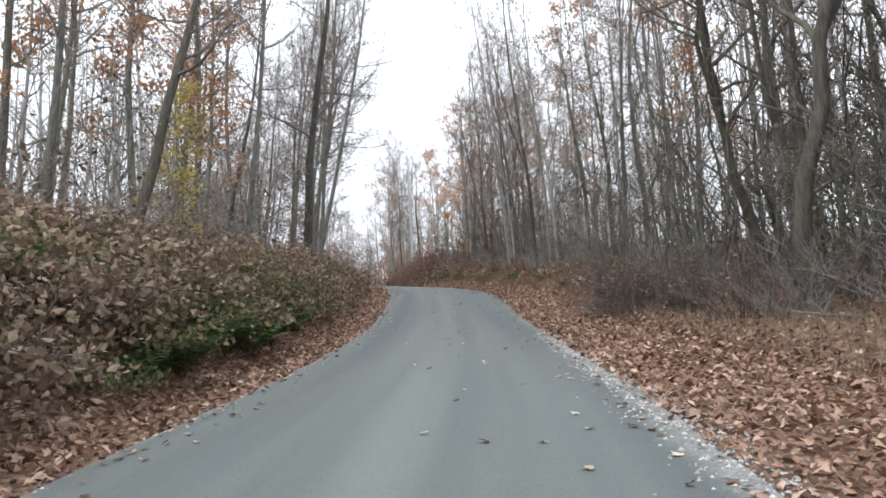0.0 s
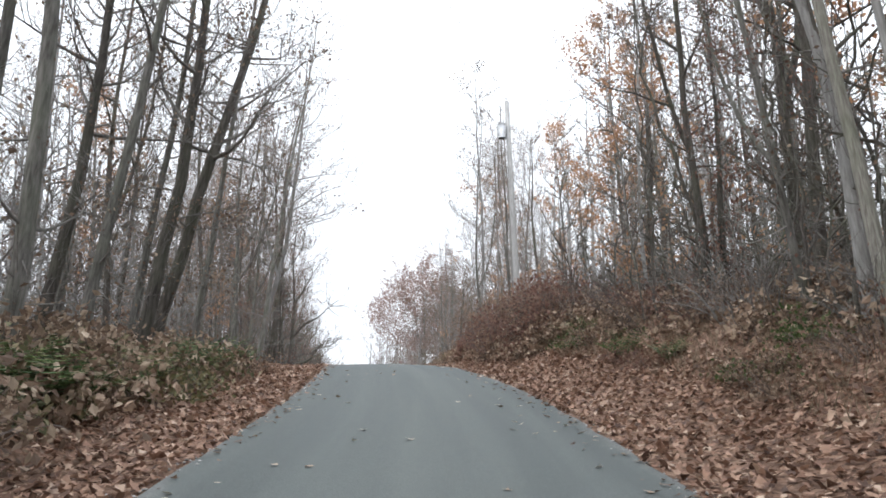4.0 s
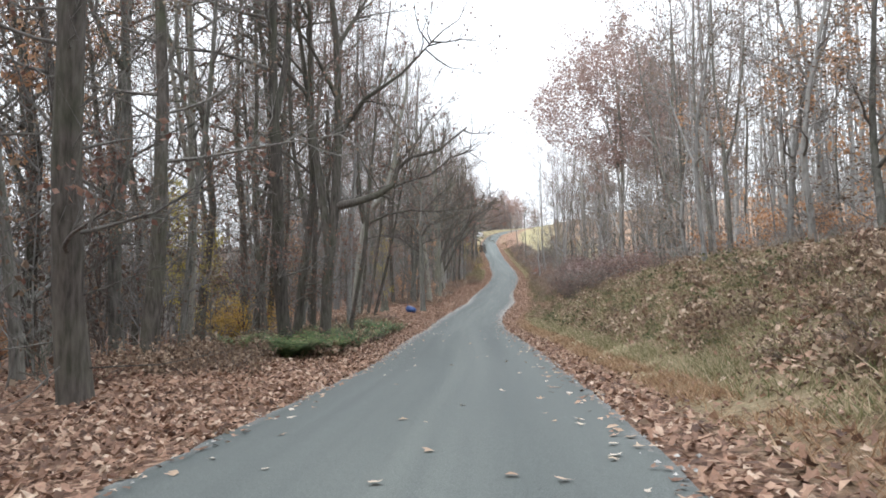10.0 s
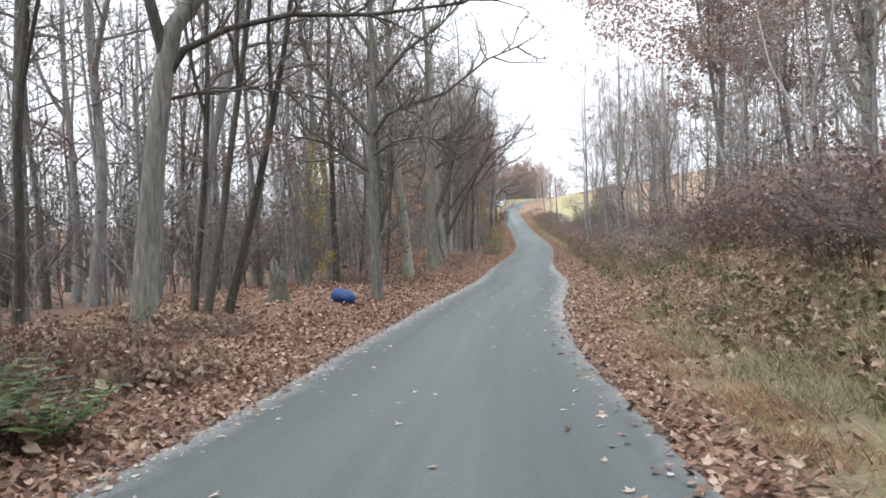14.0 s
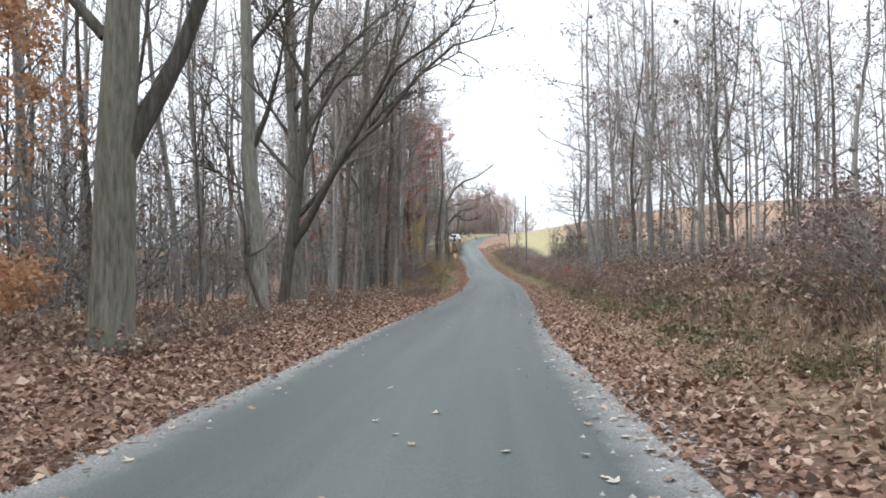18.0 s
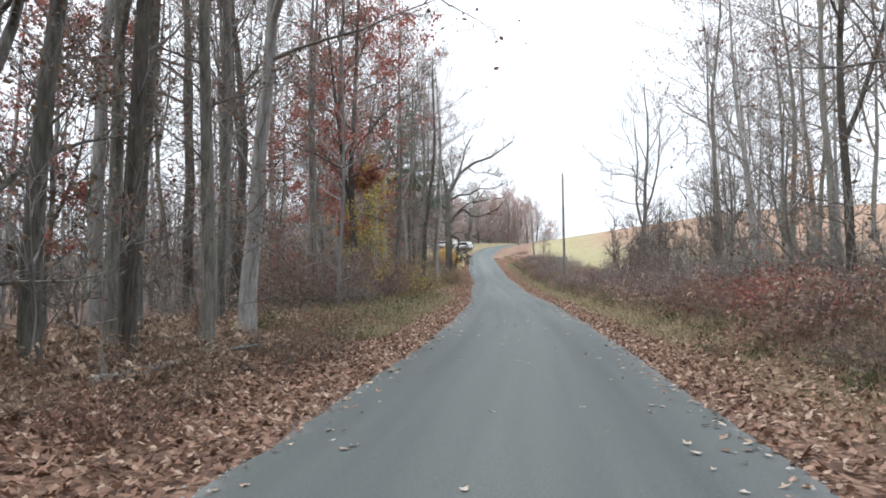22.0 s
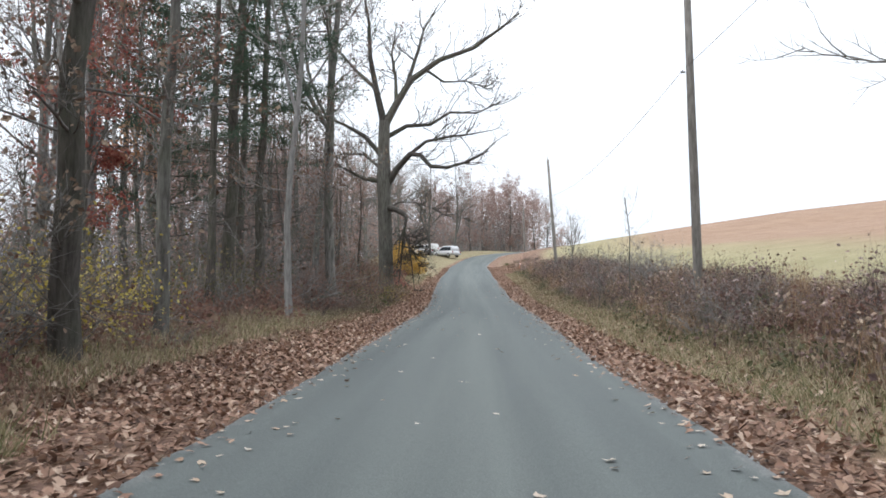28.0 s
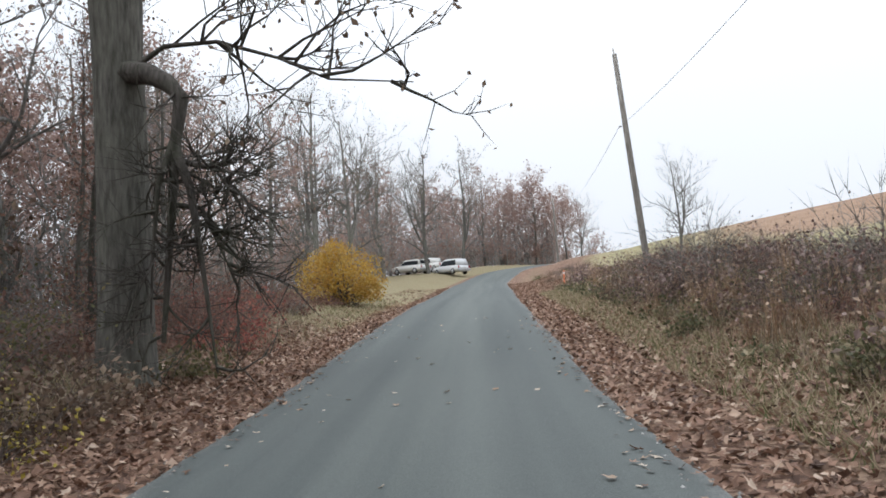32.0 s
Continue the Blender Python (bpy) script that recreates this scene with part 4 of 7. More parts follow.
# ---- deep woods: too many stems to count, one sheet of stuff ----
def woodland(name, label, seed, spots, height=(12, 21), twig_n=7, radius=(0.06, 0.17), leaf_n=24, leaf_mat=None, boughs=9, reach=1.0, leaf_size=(0.12, 0.24), low=0.3, wood_mat=None):
    rng = random.Random(seed)
    wood, lf = Shape(), Shape()
    for s, u in spots:
        base = Vector(place(s, u, -0.2))
        h, r = rng.uniform(*height), rng.uniform(*radius)
        ln = Vector((rng.gauss(0, 0.035), rng.gauss(0, 0.035), 1))
        pts = [base + ln * (h * k / 4) + Vector((rng.gauss(0, 0.12), rng.gauss(0, 0.12), 0)) * (k > 0) for k in range(5)]
        wood.tube(pts, [r * 1.15, r * 0.85, r * 0.6, r * 0.36, 0.012], 5)
        for b in range(boughs):
            w = low + (0.98 - low) * (b + rng.random()) / boughs
            x = w * 4
            i = min(int(x), 3)
            p = pts[i].lerp(pts[i + 1], x - i)
            az, el = rng.uniform(0, 6.28), radians(rng.uniform(25, 60))
            d = Vector((math.cos(az) * math.cos(el), math.sin(az) * math.cos(el), math.sin(el)))
            length = h * rng.uniform(0.1, 0.22) * (1.25 - 0.8 * w) * reach
            e = p + d * length
            m = p.lerp(e, 0.5) + Vector((0, 0, -0.05 * length))
            wood.tube([p, m, e], [0.02 + 0.012 * length, 0.014 + 0.005 * length, 0.003], 3)
            for k in range(twig_n):
                q = p.lerp(e, rng.uniform(0.25, 1.0))
                dd = (d + rnd_dir(rng, 0.4) * 0.9).normalized()
                f = q + dd * rng.uniform(0.4, 1.3)
                wood.tube([q, f], [0.013, 0.001], 3)
                if leaf_n and rng.random() < leaf_n / (boughs * twig_n):
                    lf.leaf(f, rnd_dir(rng, -0.4), rnd_dir(rng, 1), rng.uniform(*leaf_size), 0.75)
    me = wood.mesh(name, wood_mat or BARK_GREY)
    ob = tagged(new(name, me), label, "woods", kind="stuff")
    if lf.v:
        tagged(new(name + "_foliage", lf.mesh(name + "_foliage", leaf_mat or LEAF_BROWN, False)), "withered brown leaves still hanging deep in the woods", "foliage", kind="stuff")
    return ob


deep = random.Random(21)
spots = []
while len(spots) < 640:
    s, d, left = deep.uniform(-20, 345), 15 + 36 * deep.random() ** 1.3, deep.random() < 0.6
    if not left and s > 214 - 0.5 * (d - 17):
        continue
    if left and s > 296 and d < 17 or not left and 138 < s < 205 and d < 24:
        continue
    if left and (s > 180 and deep.random() < 0.35 or s > 268 and deep.random() < 0.8):
        continue
    spots.append((s, -d if left else d))
spots += [(deep.uniform(88, 218), 16 + 38 * deep.random()) for _ in range(210)] + [(deep.uniform(68, 130), 14 + 30 * deep.random()) for _ in range(110)]
spots = [(s, u) for s, u in spots if not (138 < s < 205 and 0 < u < 22)]
# haze among the deep stems is painted as their paler bark
woodland("deep_woods", "grey crowd of thin bare forest trees deep in the woods", 22, spots, twig_n=7, boughs=11, reach=1.15, low=0.2, wood_mat=BARK_HAZY)
spots = []
while len(spots) < 150:
    s, d = deep.uniform(335, 440), deep.uniform(6, 75)
    if d > 9 + 0.8 * max(0, s - 386):
        spots.append((s, -d))
# far haze is painted into bark and leaf colours, here and in the thicket
woodland("far_woods", "brown treeline with haze painted into its colour where the road bends away", 23, spots, (8, 12.5), 9, (0.1, 0.2), 190, LEAF_HAZY, 22, 2.6, (0.28, 0.5), 0.06, BARK_HAZY)
spots = [(deep.uniform(330, 430), -deep.uniform(11, 60)) for _ in range(120)] + [(deep.uniform(345, 420), -deep.uniform(6, 30)) for _ in range(130)] + [(deep.uniform(338, 392), -deep.uniform(9, 24)) for _ in range(150)]
spots = [(s, u) for s, u in spots if (s > 356 or u < -11) and -u > 9 + 0.8 * max(0, s - 386)]
woodland("far_thicket", "grey-brown thicket of shrubs under the far trees", 27, spots, (2.5, 8), 8, (0.03, 0.06), 90, LEAF_HAZY, 12, 2.0, (0.2, 0.35), 0.05, BARK_HAZY)
spots = [(deep.uniform(66, 255), (6.0 + 12 * deep.random()) * deep.choice((-1, -1, 1))) for _ in range(170)] + [(deep.uniform(0, 62), (7.5 + 10 * deep.random()) * deep.choice((-1, 1))) for _ in range(170)]
spots = [(s, u) for s, u in spots if not (u > 0 and (66 < s < 126 and u < 12 or s > 232)) and not (119 < s < 142 and -15 < u < 0) and not (196 < s < 240 and -8 < u < 0)]
woodland("understorey_saplings", "thin grey saplings and whips crowding the edge of the woods", 24, spots, (3.5, 8.5), 4, (0.015, 0.035), 14, LEAF_BROWN, 8, wood_mat=TWIG)
spots = [(deep.uniform(8, 66), 6.2 + 10 * deep.random() ** 1.2) for _ in range(150)]
woodland("understorey_saplings", "dark crowd of thin saplings on the steep bank", 28, spots, (3, 8), 6, (0.014, 0.035), 16, LEAF_BROWN, 10, 1.2, (0.08, 0.14), 0.08, BARK_DARK)

spots = []
while len(spots) < 420:
    s, d, left = deep.uniform(-8, 300), 7.5 + 20 * deep.random() ** 1.2, deep.random() < 0.68
    if not left and (s > 225 or 66 < s < 120 and d < 13) or left and (118 < s < 143 and d < 22 or s > 296):
        continue
    spots.append((s, -d if left else d))
woodland("undergrowth", "brown tangle of bare twiggy undergrowth beneath the trees", 25, spots, (1.6, 4.2), 6, (0.012, 0.03), 26, LEAF_BROWN, 9, low=0.1)
spots = [(deep.uniform(60, 200), -(11 + 30 * deep.random() ** 1.2)) for _ in range(230)] + [(deep.uniform(92, 180), -(13 + 30 * deep.random())) for _ in range(130)] + [(deep.uniform(56, 110), -(9 + 32 * deep.random())) for _ in range(120)] + [(deep.uniform(196, 266), -(13 + 32 * deep.random())) for _ in range(110)]
# paler bark again imitates haze between the trunks
woodland("woods_thicket", "grey-brown young growth closing the view between the trunks", 29, spots, (4, 11), 8, (0.02, 0.05), 30, LEAF_BROWN, 12, 1.5, (0.1, 0.18), 0.08, BARK_HAZY)
more = random.Random(33)
spots = [(more.uniform(144, 190), -more.uniform(12, 40)) for _ in range(120)] + [(more.uniform(112, 146), -more.uniform(17, 42)) for _ in range(130)] + [(more.uniform(74, 116), -more.uniform(10, 34)) for _ in range(90)] + [(more.uniform(196, 250), -more.uniform(13, 36)) for _ in range(110)]
woodland("woods_thicket", "dark brown young growth deep between the trunks", 30, spots, (3, 8), 8, (0.02, 0.05), 34, LEAF_RUSSET, 12, 1.5, (0.1, 0.18), 0.06, STEM)
spots = [(more.uniform(163, 187), more.uniform(11.5, 22)) for _ in range(46)]
woodland("bank_saplings", "close stand of thin grey young trees on the bank", 34, spots, (7, 13), 6, (0.035, 0.065), 5, LEAF_BROWN, 12, 0.9, (0.08, 0.14), 0.2, BARK_GREY)
spots = [(more.uniform(7, 27), more.uniform(7.0, 15)) for _ in range(70)]
woodland("vine_tangle", "dark tangle of vines and bare saplings beside the lane", 36, spots, (3, 8), 9, (0.015, 0.035), 14, LEAF_BROWN, 12, 1.5, (0.08, 0.13), 0.06, BARK_DARK)
spots = [(more.uniform(221, 247), more.uniform(8.0, 15)) for _ in range(64)]
woodland("field_edge_saplings", "thin dark saplings and whips crowding the edge of the field", 35, spots, (2.2, 5.5), 8, (0.014, 0.032), 9, LEAF_BROWN, 11, 1.3, (0.07, 0.11), 0.1, STEM)
spots = [(deep.uniform(258, 345), -deep.uniform(9.0, 40)) for _ in range(330)]
spots = [(s, u) for s, u in spots if not (s > 290 and u > -14)]
woodland("verge_thicket", "dense brown thicket of bare shrubs and small trees behind the verge", 26, spots, (2.5, 7.0), 7, (0.02, 0.045), 120, LEAF_UMBER, 13, 1.7, (0.12, 0.2), 0.08, TWIG)



# ---- brush, ferns and shrubs ----
def shrub(name, label, category, seed, height, width, stems, leaf_n, leaf_mat, leaf_size=0.09, arch=0.5, stem_mat=None, stem_r=0.010, sides=3, forkn=2, depth=0.15):
    """A shrub: arching stems with side shoots, leaves hung along them."""
    rng = random.Random(seed)
    root = thing(name, label, category)
    st, lf, spots = Shape(), Shape(), []
    for k in range(stems):
        az, r0 = rng.uniform(0, 6.28), width * 0.32 * math.sqrt(rng.random())
        p = Vector((math.cos(az) * r0, math.sin(az) * r0, -0.1))
        out = Vector((math.cos(az + rng.gauss(0, 0.5)), math.sin(az + rng.gauss(0, 0.5)), 0))
        d = (out * rng.uniform(0.1, 0.7) + Vector((0, 0, 1))).normalized()
        h, pts = height * rng.uniform(0.55, 1.15), [p.copy()]
        for i in range(4):
            d = (d + out * arch * 0.32 + Vector((rng.gauss(0, 0.16), rng.gauss(0, 0.16), -arch * 0.22 * i))).normalized()
            p = p + d * h / 3.6
            pts.append(p.copy())
        st.tube(pts, [stem_r, stem_r * 0.85, stem_r * 0.65, stem_r * 0.45, 0.001], sides)
        spots += pts[1:]
        for f in range(forkn):
            j = rng.choice((1, 2, 3))
            e = pts[j] + (d + rnd_dir(rng, 0.6) * 1.2).normalized() * h * rng.uniform(0.2, 0.45)
            st.tube([pts[j], e], [stem_r * 0.6, 0.001], 3)
            spots += [e, pts[j].lerp(e, 0.6)]
    for k in range(leaf_n):
        p = rng.choice(spots) + Vector((rng.gauss(0, depth), rng.gauss(0, depth), rng.gauss(0, depth * 0.8)))
        p.z = max(p.z, 0.03)
        lf.leaf(p, rnd_dir(rng, -0.3), rnd_dir(rng, 1), leaf_size * rng.uniform(0.6, 1.3), 0.65)
    part("tangle", st.mesh("tangle", stem_mat or STEM), root)
    if lf.v:
        part("foliage", lf.mesh("foliage", leaf_mat, False), root)
    return root


def frond(fr, at, az, length, rng):
    """One arching fern frond, long and narrow, with its leaflets."""
    out = Vector((math.cos(az), math.sin(az), 0))
    side = Vector((-out.y, out.x, 0))
    p, d = at.copy(), (out * rng.uniform(0.15, 0.6) + Vector((0, 0, 1))).normalized()
    pts, n = [p.copy()], 10
    droop = rng.uniform(0.015, 0.075)
    for i in range(n):
        d = (d + out * 0.09 - Vector((0, 0, droop))).normalized()
        p = p + d * length / n
        pts.append(p.copy())
    fr.tube([pts[0], pts[5], pts[n]], [0.005, 0.004, 0.001], 3)
    for i in range(2, n):
        w = length * 0.2 * min(1.0, i / 3, (n + 0.6 - i) / 4)
        for sg in (-1, 1):
            fr.leaf(pts[i], (side * sg + (pts[i] - pts[i - 1]).normalized() * 0.3 + Vector((0, 0, -0.15))).normalized(), Vector((0, 0, 1)), w, 0.55)


def fern_clump(seed):
    rng = random.Random(seed)
    root = thing("fern", "deep green evergreen fern among fallen leaves", "fern")
    for k in range(14):
        fr = Shape()
        frond(fr, Vector((0, 0, 0)), k * 2.4 + rng.uniform(-0.4, 0.4), rng.uniform(0.75, 1.15), rng)
        part("frond", fr.mesh("frond", FERN_LIGHT if k % 3 == 0 else FERN, False), root)
    return root


BRUSH = {
    "bramble0": shrub("bramble", "tangle of bare dark bramble canes with a few dry leaves", "bush", 101, 1.15, 2.0, 46, 150, LEAF_BROWN, 0.08, 0.9, forkn=4),
    "bramble1": shrub("bramble", "tangle of bare dark bramble canes with a few dry leaves", "bush", 102, 1.5, 2.2, 52, 120, LEAF_RUSSET, 0.08, 0.7, forkn=4),
    "bank0": shrub("vine_thicket", "low thicket of withered brown and olive vine leaves on the bank", "bush", 103, 0.9, 2.2, 36, 900, LEAF_BROWN, 0.10, 0.8, depth=0.22),
    "bank1": shrub("vine_thicket", "low thicket of olive-green vine leaves on the bank", "bush", 104, 0.8, 2.2, 34, 900, LEAF_OLIVE, 0.11, 0.8, depth=0.22),
    "bank2": shrub("russet_thicket", "low thicket of withered russet vine leaves on the bank", "bush", 105, 1.1, 2.2, 36, 820, LEAF_RUSSET, 0.10, 0.7, depth=0.22),
    "tall0": shrub("hedge_shrub", "tall roadside shrub thick with withered brown leaves", "bush", 106, 2.4, 2.6, 60, 2600, LEAF_BROWN, 0.075, 0.45, forkn=4, depth=0.22),
    "tall1": shrub("hedge_shrub", "tall roadside shrub thick with withered russet leaves", "bush", 107, 2.1, 2.6, 60, 2300, LEAF_RUSSET, 0.075, 0.5, forkn=4, depth=0.22),
    "bare0": shrub("twiggy_shrub", "dense grey twiggy shrub without leaves", "bush", 108, 1.9, 2.2, 64, 60, LEAF_BROWN, 0.07, 0.35, TWIG, forkn=6),
    "bare1": shrub("twiggy_shrub", "dense grey twiggy shrub without leaves", "bush", 109, 1.5, 2.4, 60, 90, LEAF_RUSSET, 0.07, 0.5, TWIG, forkn=6),
    "green0": shrub("vine_thicket", "green-leaved trailing vine low on the bank", "bush", 110, 0.6, 1.8, 26, 420, LEAF_GREEN, 0.11, 0.9, depth=0.18),
    "purple": shrub("cane_thicket", "dense purple-brown thicket of bare canes and withered leaves", "bush", 113, 1.5, 2.4, 80, 420, LEAF_RUSSET, 0.07, 0.7, forkn=6, depth=0.2),
    "red": shrub("red_bramble", "low bramble still hung with dull red leaves", "bush", 114, 1.0, 2.0, 44, 600, LEAF_RED, 0.07, 0.8, forkn=4, depth=0.2),
    "lime0": shrub("vine_thicket", "yellowing vine leaves at the foot of the oak", "bush", 115, 0.9, 1.8, 30, 380, LEAF_YELLOW, 0.08, 0.7, depth=0.25),
    "fern0": fern_clump(111),
    "fern1": fern_clump(112),
}


def scatter(seed, n, s0, s1, u0, u1, keys, low=0.8, high=1.2):
    rng = random.Random(seed)
    n = max(4, round(n * 0.72))
    for k in range(n):
        s = s0 + (s1 - s0) * (k + rng.random()) / n
        stand(BRUSH[rng.choice(keys)], s, float(outer(s, rng.uniform(u0, u1))), rng.uniform(0, 360), rng.uniform(low, high), rng.uniform(0, 6), rng.uniform(0, 360), 0.04)


# left bank at the start
scatter(1, 54, -2, 42, -5.4, -4.0, ["bank0", "bank0", "bank1", "bank0"], 0.85, 1.15)
scatter(2, 44, -2, 54, -7.2, -5.4, ["bank0", "bank0", "bank0", "bramble0"], 1.0, 1.35)
scatter(3, 26, 0, 56, -9.5, -7.4, ["bramble0", "bramble1", "bare1", "bank2"], 0.9, 1.3)
scatter(4, 22, 4, 24, -4.7, -3.7, ["fern0", "fern1", "green0"], 0.7, 1.1)
scatter(5, 30, 36, 58, -5.6, -3.9, ["fern0", "green0", "bank1", "fern1", "bank0"], 0.6, 0.95)
scatter(49, 40, 1, 14, -5.2, -3.6, ["bank0", "fern0", "fern1", "fern0", "bank0"], 0.8, 1.15)
# right edge at the start
scatter(6, 26, 6, 40, 7.0, 10.5, ["bramble1", "bare1", "bramble0", "bare0"], 0.8, 1.2)
scatter(7, 5, 19.5, 22.5, 4.4, 5.4, ["bramble1", "bramble0"], 0.75, 0.95)
scatter(8, 30, 22, 58, 5.6, 7.5, ["bramble0", "bank2", "bank0", "bank2"], 0.55, 0.9)
scatter(32, 14, 26, 56, 4.6, 5.8, ["bank0", "bank2", "fern0"], 0.35, 0.6)
scatter(9, 26, 40, 66, 6.2, 9.5, ["bramble1", "tall1", "bare1", "bank2"], 0.8, 1.1)
scatter(10, 20, 58, 69, 4.4, 6.4, ["tall0", "tall0", "tall1"], 0.55, 0.85)
scatter(11, 9, 40, 58, 4.6, 6.0, ["fern0", "bank0", "bank2", "green0"], 0.6, 0.9)
# the open bank on the right
scatter(12, 120, 69, 93, 3.9, 8.6, ["bank0", "bank0", "bank0", "bank2", "bramble0"], 0.3, 0.6)
scatter(13, 30, 72, 116, 9.5, 14, ["bramble0", "bank2", "bare1", "bramble1"], 0.7, 1.1)
scatter(14, 14, 84, 120, 5.0, 8.5, ["bank1", "bank0", "green0"], 0.4, 0.65)
scatter(15, 24, 116, 142, 6.2, 10.5, ["bramble1", "tall1", "bramble0", "bare1"], 0.8, 1.15)
scatter(16, 30, 138, 172, 5.0, 8.5, ["bramble0", "bramble1", "bank2", "bare1", "bank0"], 0.65, 1.05)
scatter(17, 26, 150, 200, 8.5, 13, ["bramble1", "bare0", "bare1"], 0.8, 1.2)
scatter(18, 34, 170, 212, 4.9, 8.0, ["bramble0", "bramble1", "bank2", "bank0"], 0.6, 1.0)
scatter(19, 30, 205, 268, 5.2, 7.0, ["bramble0", "bare1", "bare0", "bramble1"], 0.6, 0.9)
scatter(20, 20, 212, 275, 6.8, 8.6, ["purple", "bare0", "bramble1"], 0.4, 0.6)
scatter(33, 40, 184, 236, 7.5, 15, ["bare1", "bare0", "bramble1", "bramble0"], 0.9, 1.3)
scatter(34, 30, 4, 60, 7.5, 14, ["bare1", "bare0", "bramble1", "bramble0"], 0.9, 1.3)
scatter(35, 26, 262, 300, -16, -8.5, ["bare0", "bare1", "tall1"], 0.8, 1.2)
scatter(55, 26, 286, 326, 4.4, 8.0, ["bramble0", "bank0", "bank1", "purple"], 0.4, 0.75)
scatter(21, 14, 262, 290, 5.4, 9.0, ["bramble1", "bare0", "bank0", "bare1"], 0.8, 1.15)
scatter(22, 8, 247, 256, 5.0, 7.5, ["purple", "bramble1"], 0.5, 0.75)
scatter(36, 44, 240, 290, 4.6, 6.4, ["bank0", "bramble0", "bramble1", "bank2", "bare1"], 0.45, 0.8)
scatter(37, 50, 236, 296, 5.8, 9.5, ["purple", "bramble1", "bank0", "purple"], 0.6, 1.0)
scatter(38, 34, 116, 142, 5.6, 9.5, ["purple", "bramble0", "purple"], 0.8, 1.2)
scatter(39, 34, 196, 238, 5.0, 7.5, ["purple", "bramble0", "red", "bank2"], 0.6, 0.95)
scatter(40, 12, 192, 206, 4.8, 6.5, ["red", "red", "bramble0"], 0.6, 0.9)
scatter(41, 40, 190, 212, -6.6, -3.9, ["bank0", "bank2", "bank0", "bramble0"], 0.45, 0.75)
scatter(42, 26, 206, 236, -9.0, -6.6, ["bare1", "bramble0", "bank0", "bank0"], 0.6, 1.0)
scatter(43, 30, 256, 284, -8.5, -5.2, ["purple", "bramble1", "tall1", "bare0"], 0.55, 1.0)
scatter(44, 16, 262, 272, -6.2, -4.5, ["bank1", "lime0", "bank0"], 0.7, 1.1)
scatter(45, 40, 68, 122, 4.4, 7.0, ["green0", "bank1", "bank0"], 0.3, 0.5)
scatter(46, 30, 74, 122, 6.5, 12, ["bank0", "bank2", "bramble0"], 0.45, 0.75)
scatter(47, 40, 24, 66, 6.4, 11, ["bramble1", "purple", "bare0", "bare1"], 0.9, 1.5)
scatter(48, 22, 10, 40, 6.0, 9.5, ["purple", "bramble1", "bare0"], 0.8, 1.2)
scatter(50, 60, 124, 200, 3.9, 6.0, ["bank1", "green0", "bank0", "bank2", "bramble0"], 0.3, 0.5)
scatter(51, 34, 239, 260, -8.2, -5.6, ["bramble0", "bare1", "bramble1", "bank0"], 0.35, 0.6)
scatter(52, 16, 118, 128, -6.5, -4.6, ["bramble0", "bare1", "bank2"], 0.4, 0.7)
scatter(53, 52, 211, 241, -9.5, -6.8, ["bare0", "tall1", "bare1", "tall0", "bramble1"], 0.9, 1.5)
scatter(54, 14, 28, 58, 4.4, 6.4, ["fern0", "green0", "fern1"], 0.5, 0.8)
scatter(56, 44, 208, 236, 7.6, 13, ["purple", "bramble1", "bare1"], 0.9, 1.35)
# left: ferns and low brush under the trees
scatter(23, 56, 102, 119, -5.6, -3.9, ["fern0", "fern1", "fern0", "fern1", "bank0", "bramble0"], 0.6, 0.95)
scatter(24, 34, 94, 124, -8.0, -4.8, ["bank0", "bank0", "bramble0", "fern1", "bank2"], 0.6, 0.95)
scatter(25, 30, 60, 118, -13, -8.5, ["bramble0", "bare1", "bank2", "bare0"], 0.6, 1.0)
scatter(26, 22, 143, 200, -10.5, -7.4, ["bramble0", "bank0", "bare1", "bank2"], 0.45, 0.75)
scatter(27, 46, 143, 192, -8.0, -5.2, ["bramble0", "bank2", "bramble0", "purple", "bare1"], 0.35, 0.7)
scatter(28, 20, 200, 236, -11, -8.2, ["bare0", "bare1", "bramble1", "tall1"], 0.7, 1.1)
scatter(29, 18, 233, 262, -11, -8.0, ["bare0", "bramble1", "bare1"], 0.7, 1.1)
scatter(30, 30, 258, 288, -9.5, -5.6, ["bare0", "bramble1", "tall1", "bank1", "bare1"], 0.5, 0.85)
scatter(31, 8, 262, 276, -5.0, -4.3, ["green0", "bank1", "bank0"], 0.6, 0.9)


# the fern beds behind those single ferns
bed, fr, pale = random.Random(116), Shape(), Shape()
for k in range(96):
    if k < 44:
        at = place(102 + 5.2 * int(bed.uniform(0, 4)) + bed.gauss(0, 0.9), -min(6.6, max(3.8, bed.gauss(4.9, 0.7))))
    elif k < 70:
        at = place(bed.uniform(2, 24), -bed.uniform(3.9, 4.8))
    else:
        at = place(bed.uniform(36, 58), -bed.uniform(4.0, 5.4))
    turn, size = bed.uniform(0, 6.28), bed.uniform(0.85, 1.3)
    for q in range(13):
        frond(pale if q % 3 == 0 else fr, Vector(at), turn + q * 0.483 + bed.uniform(-0.3, 0.3), size * bed.uniform(0.7, 1.1), bed)
tagged(new("fern_bed", fr.mesh("fern_bed", FERN, False)), "bed of dark green ferns growing through fallen leaves", "ferns", kind="stuff")
tagged(new("fern_bed", pale.mesh("fern_bed", FERN_LIGHT, False)), "younger lighter green fronds in the bed of ferns", "ferns", kind="stuff")


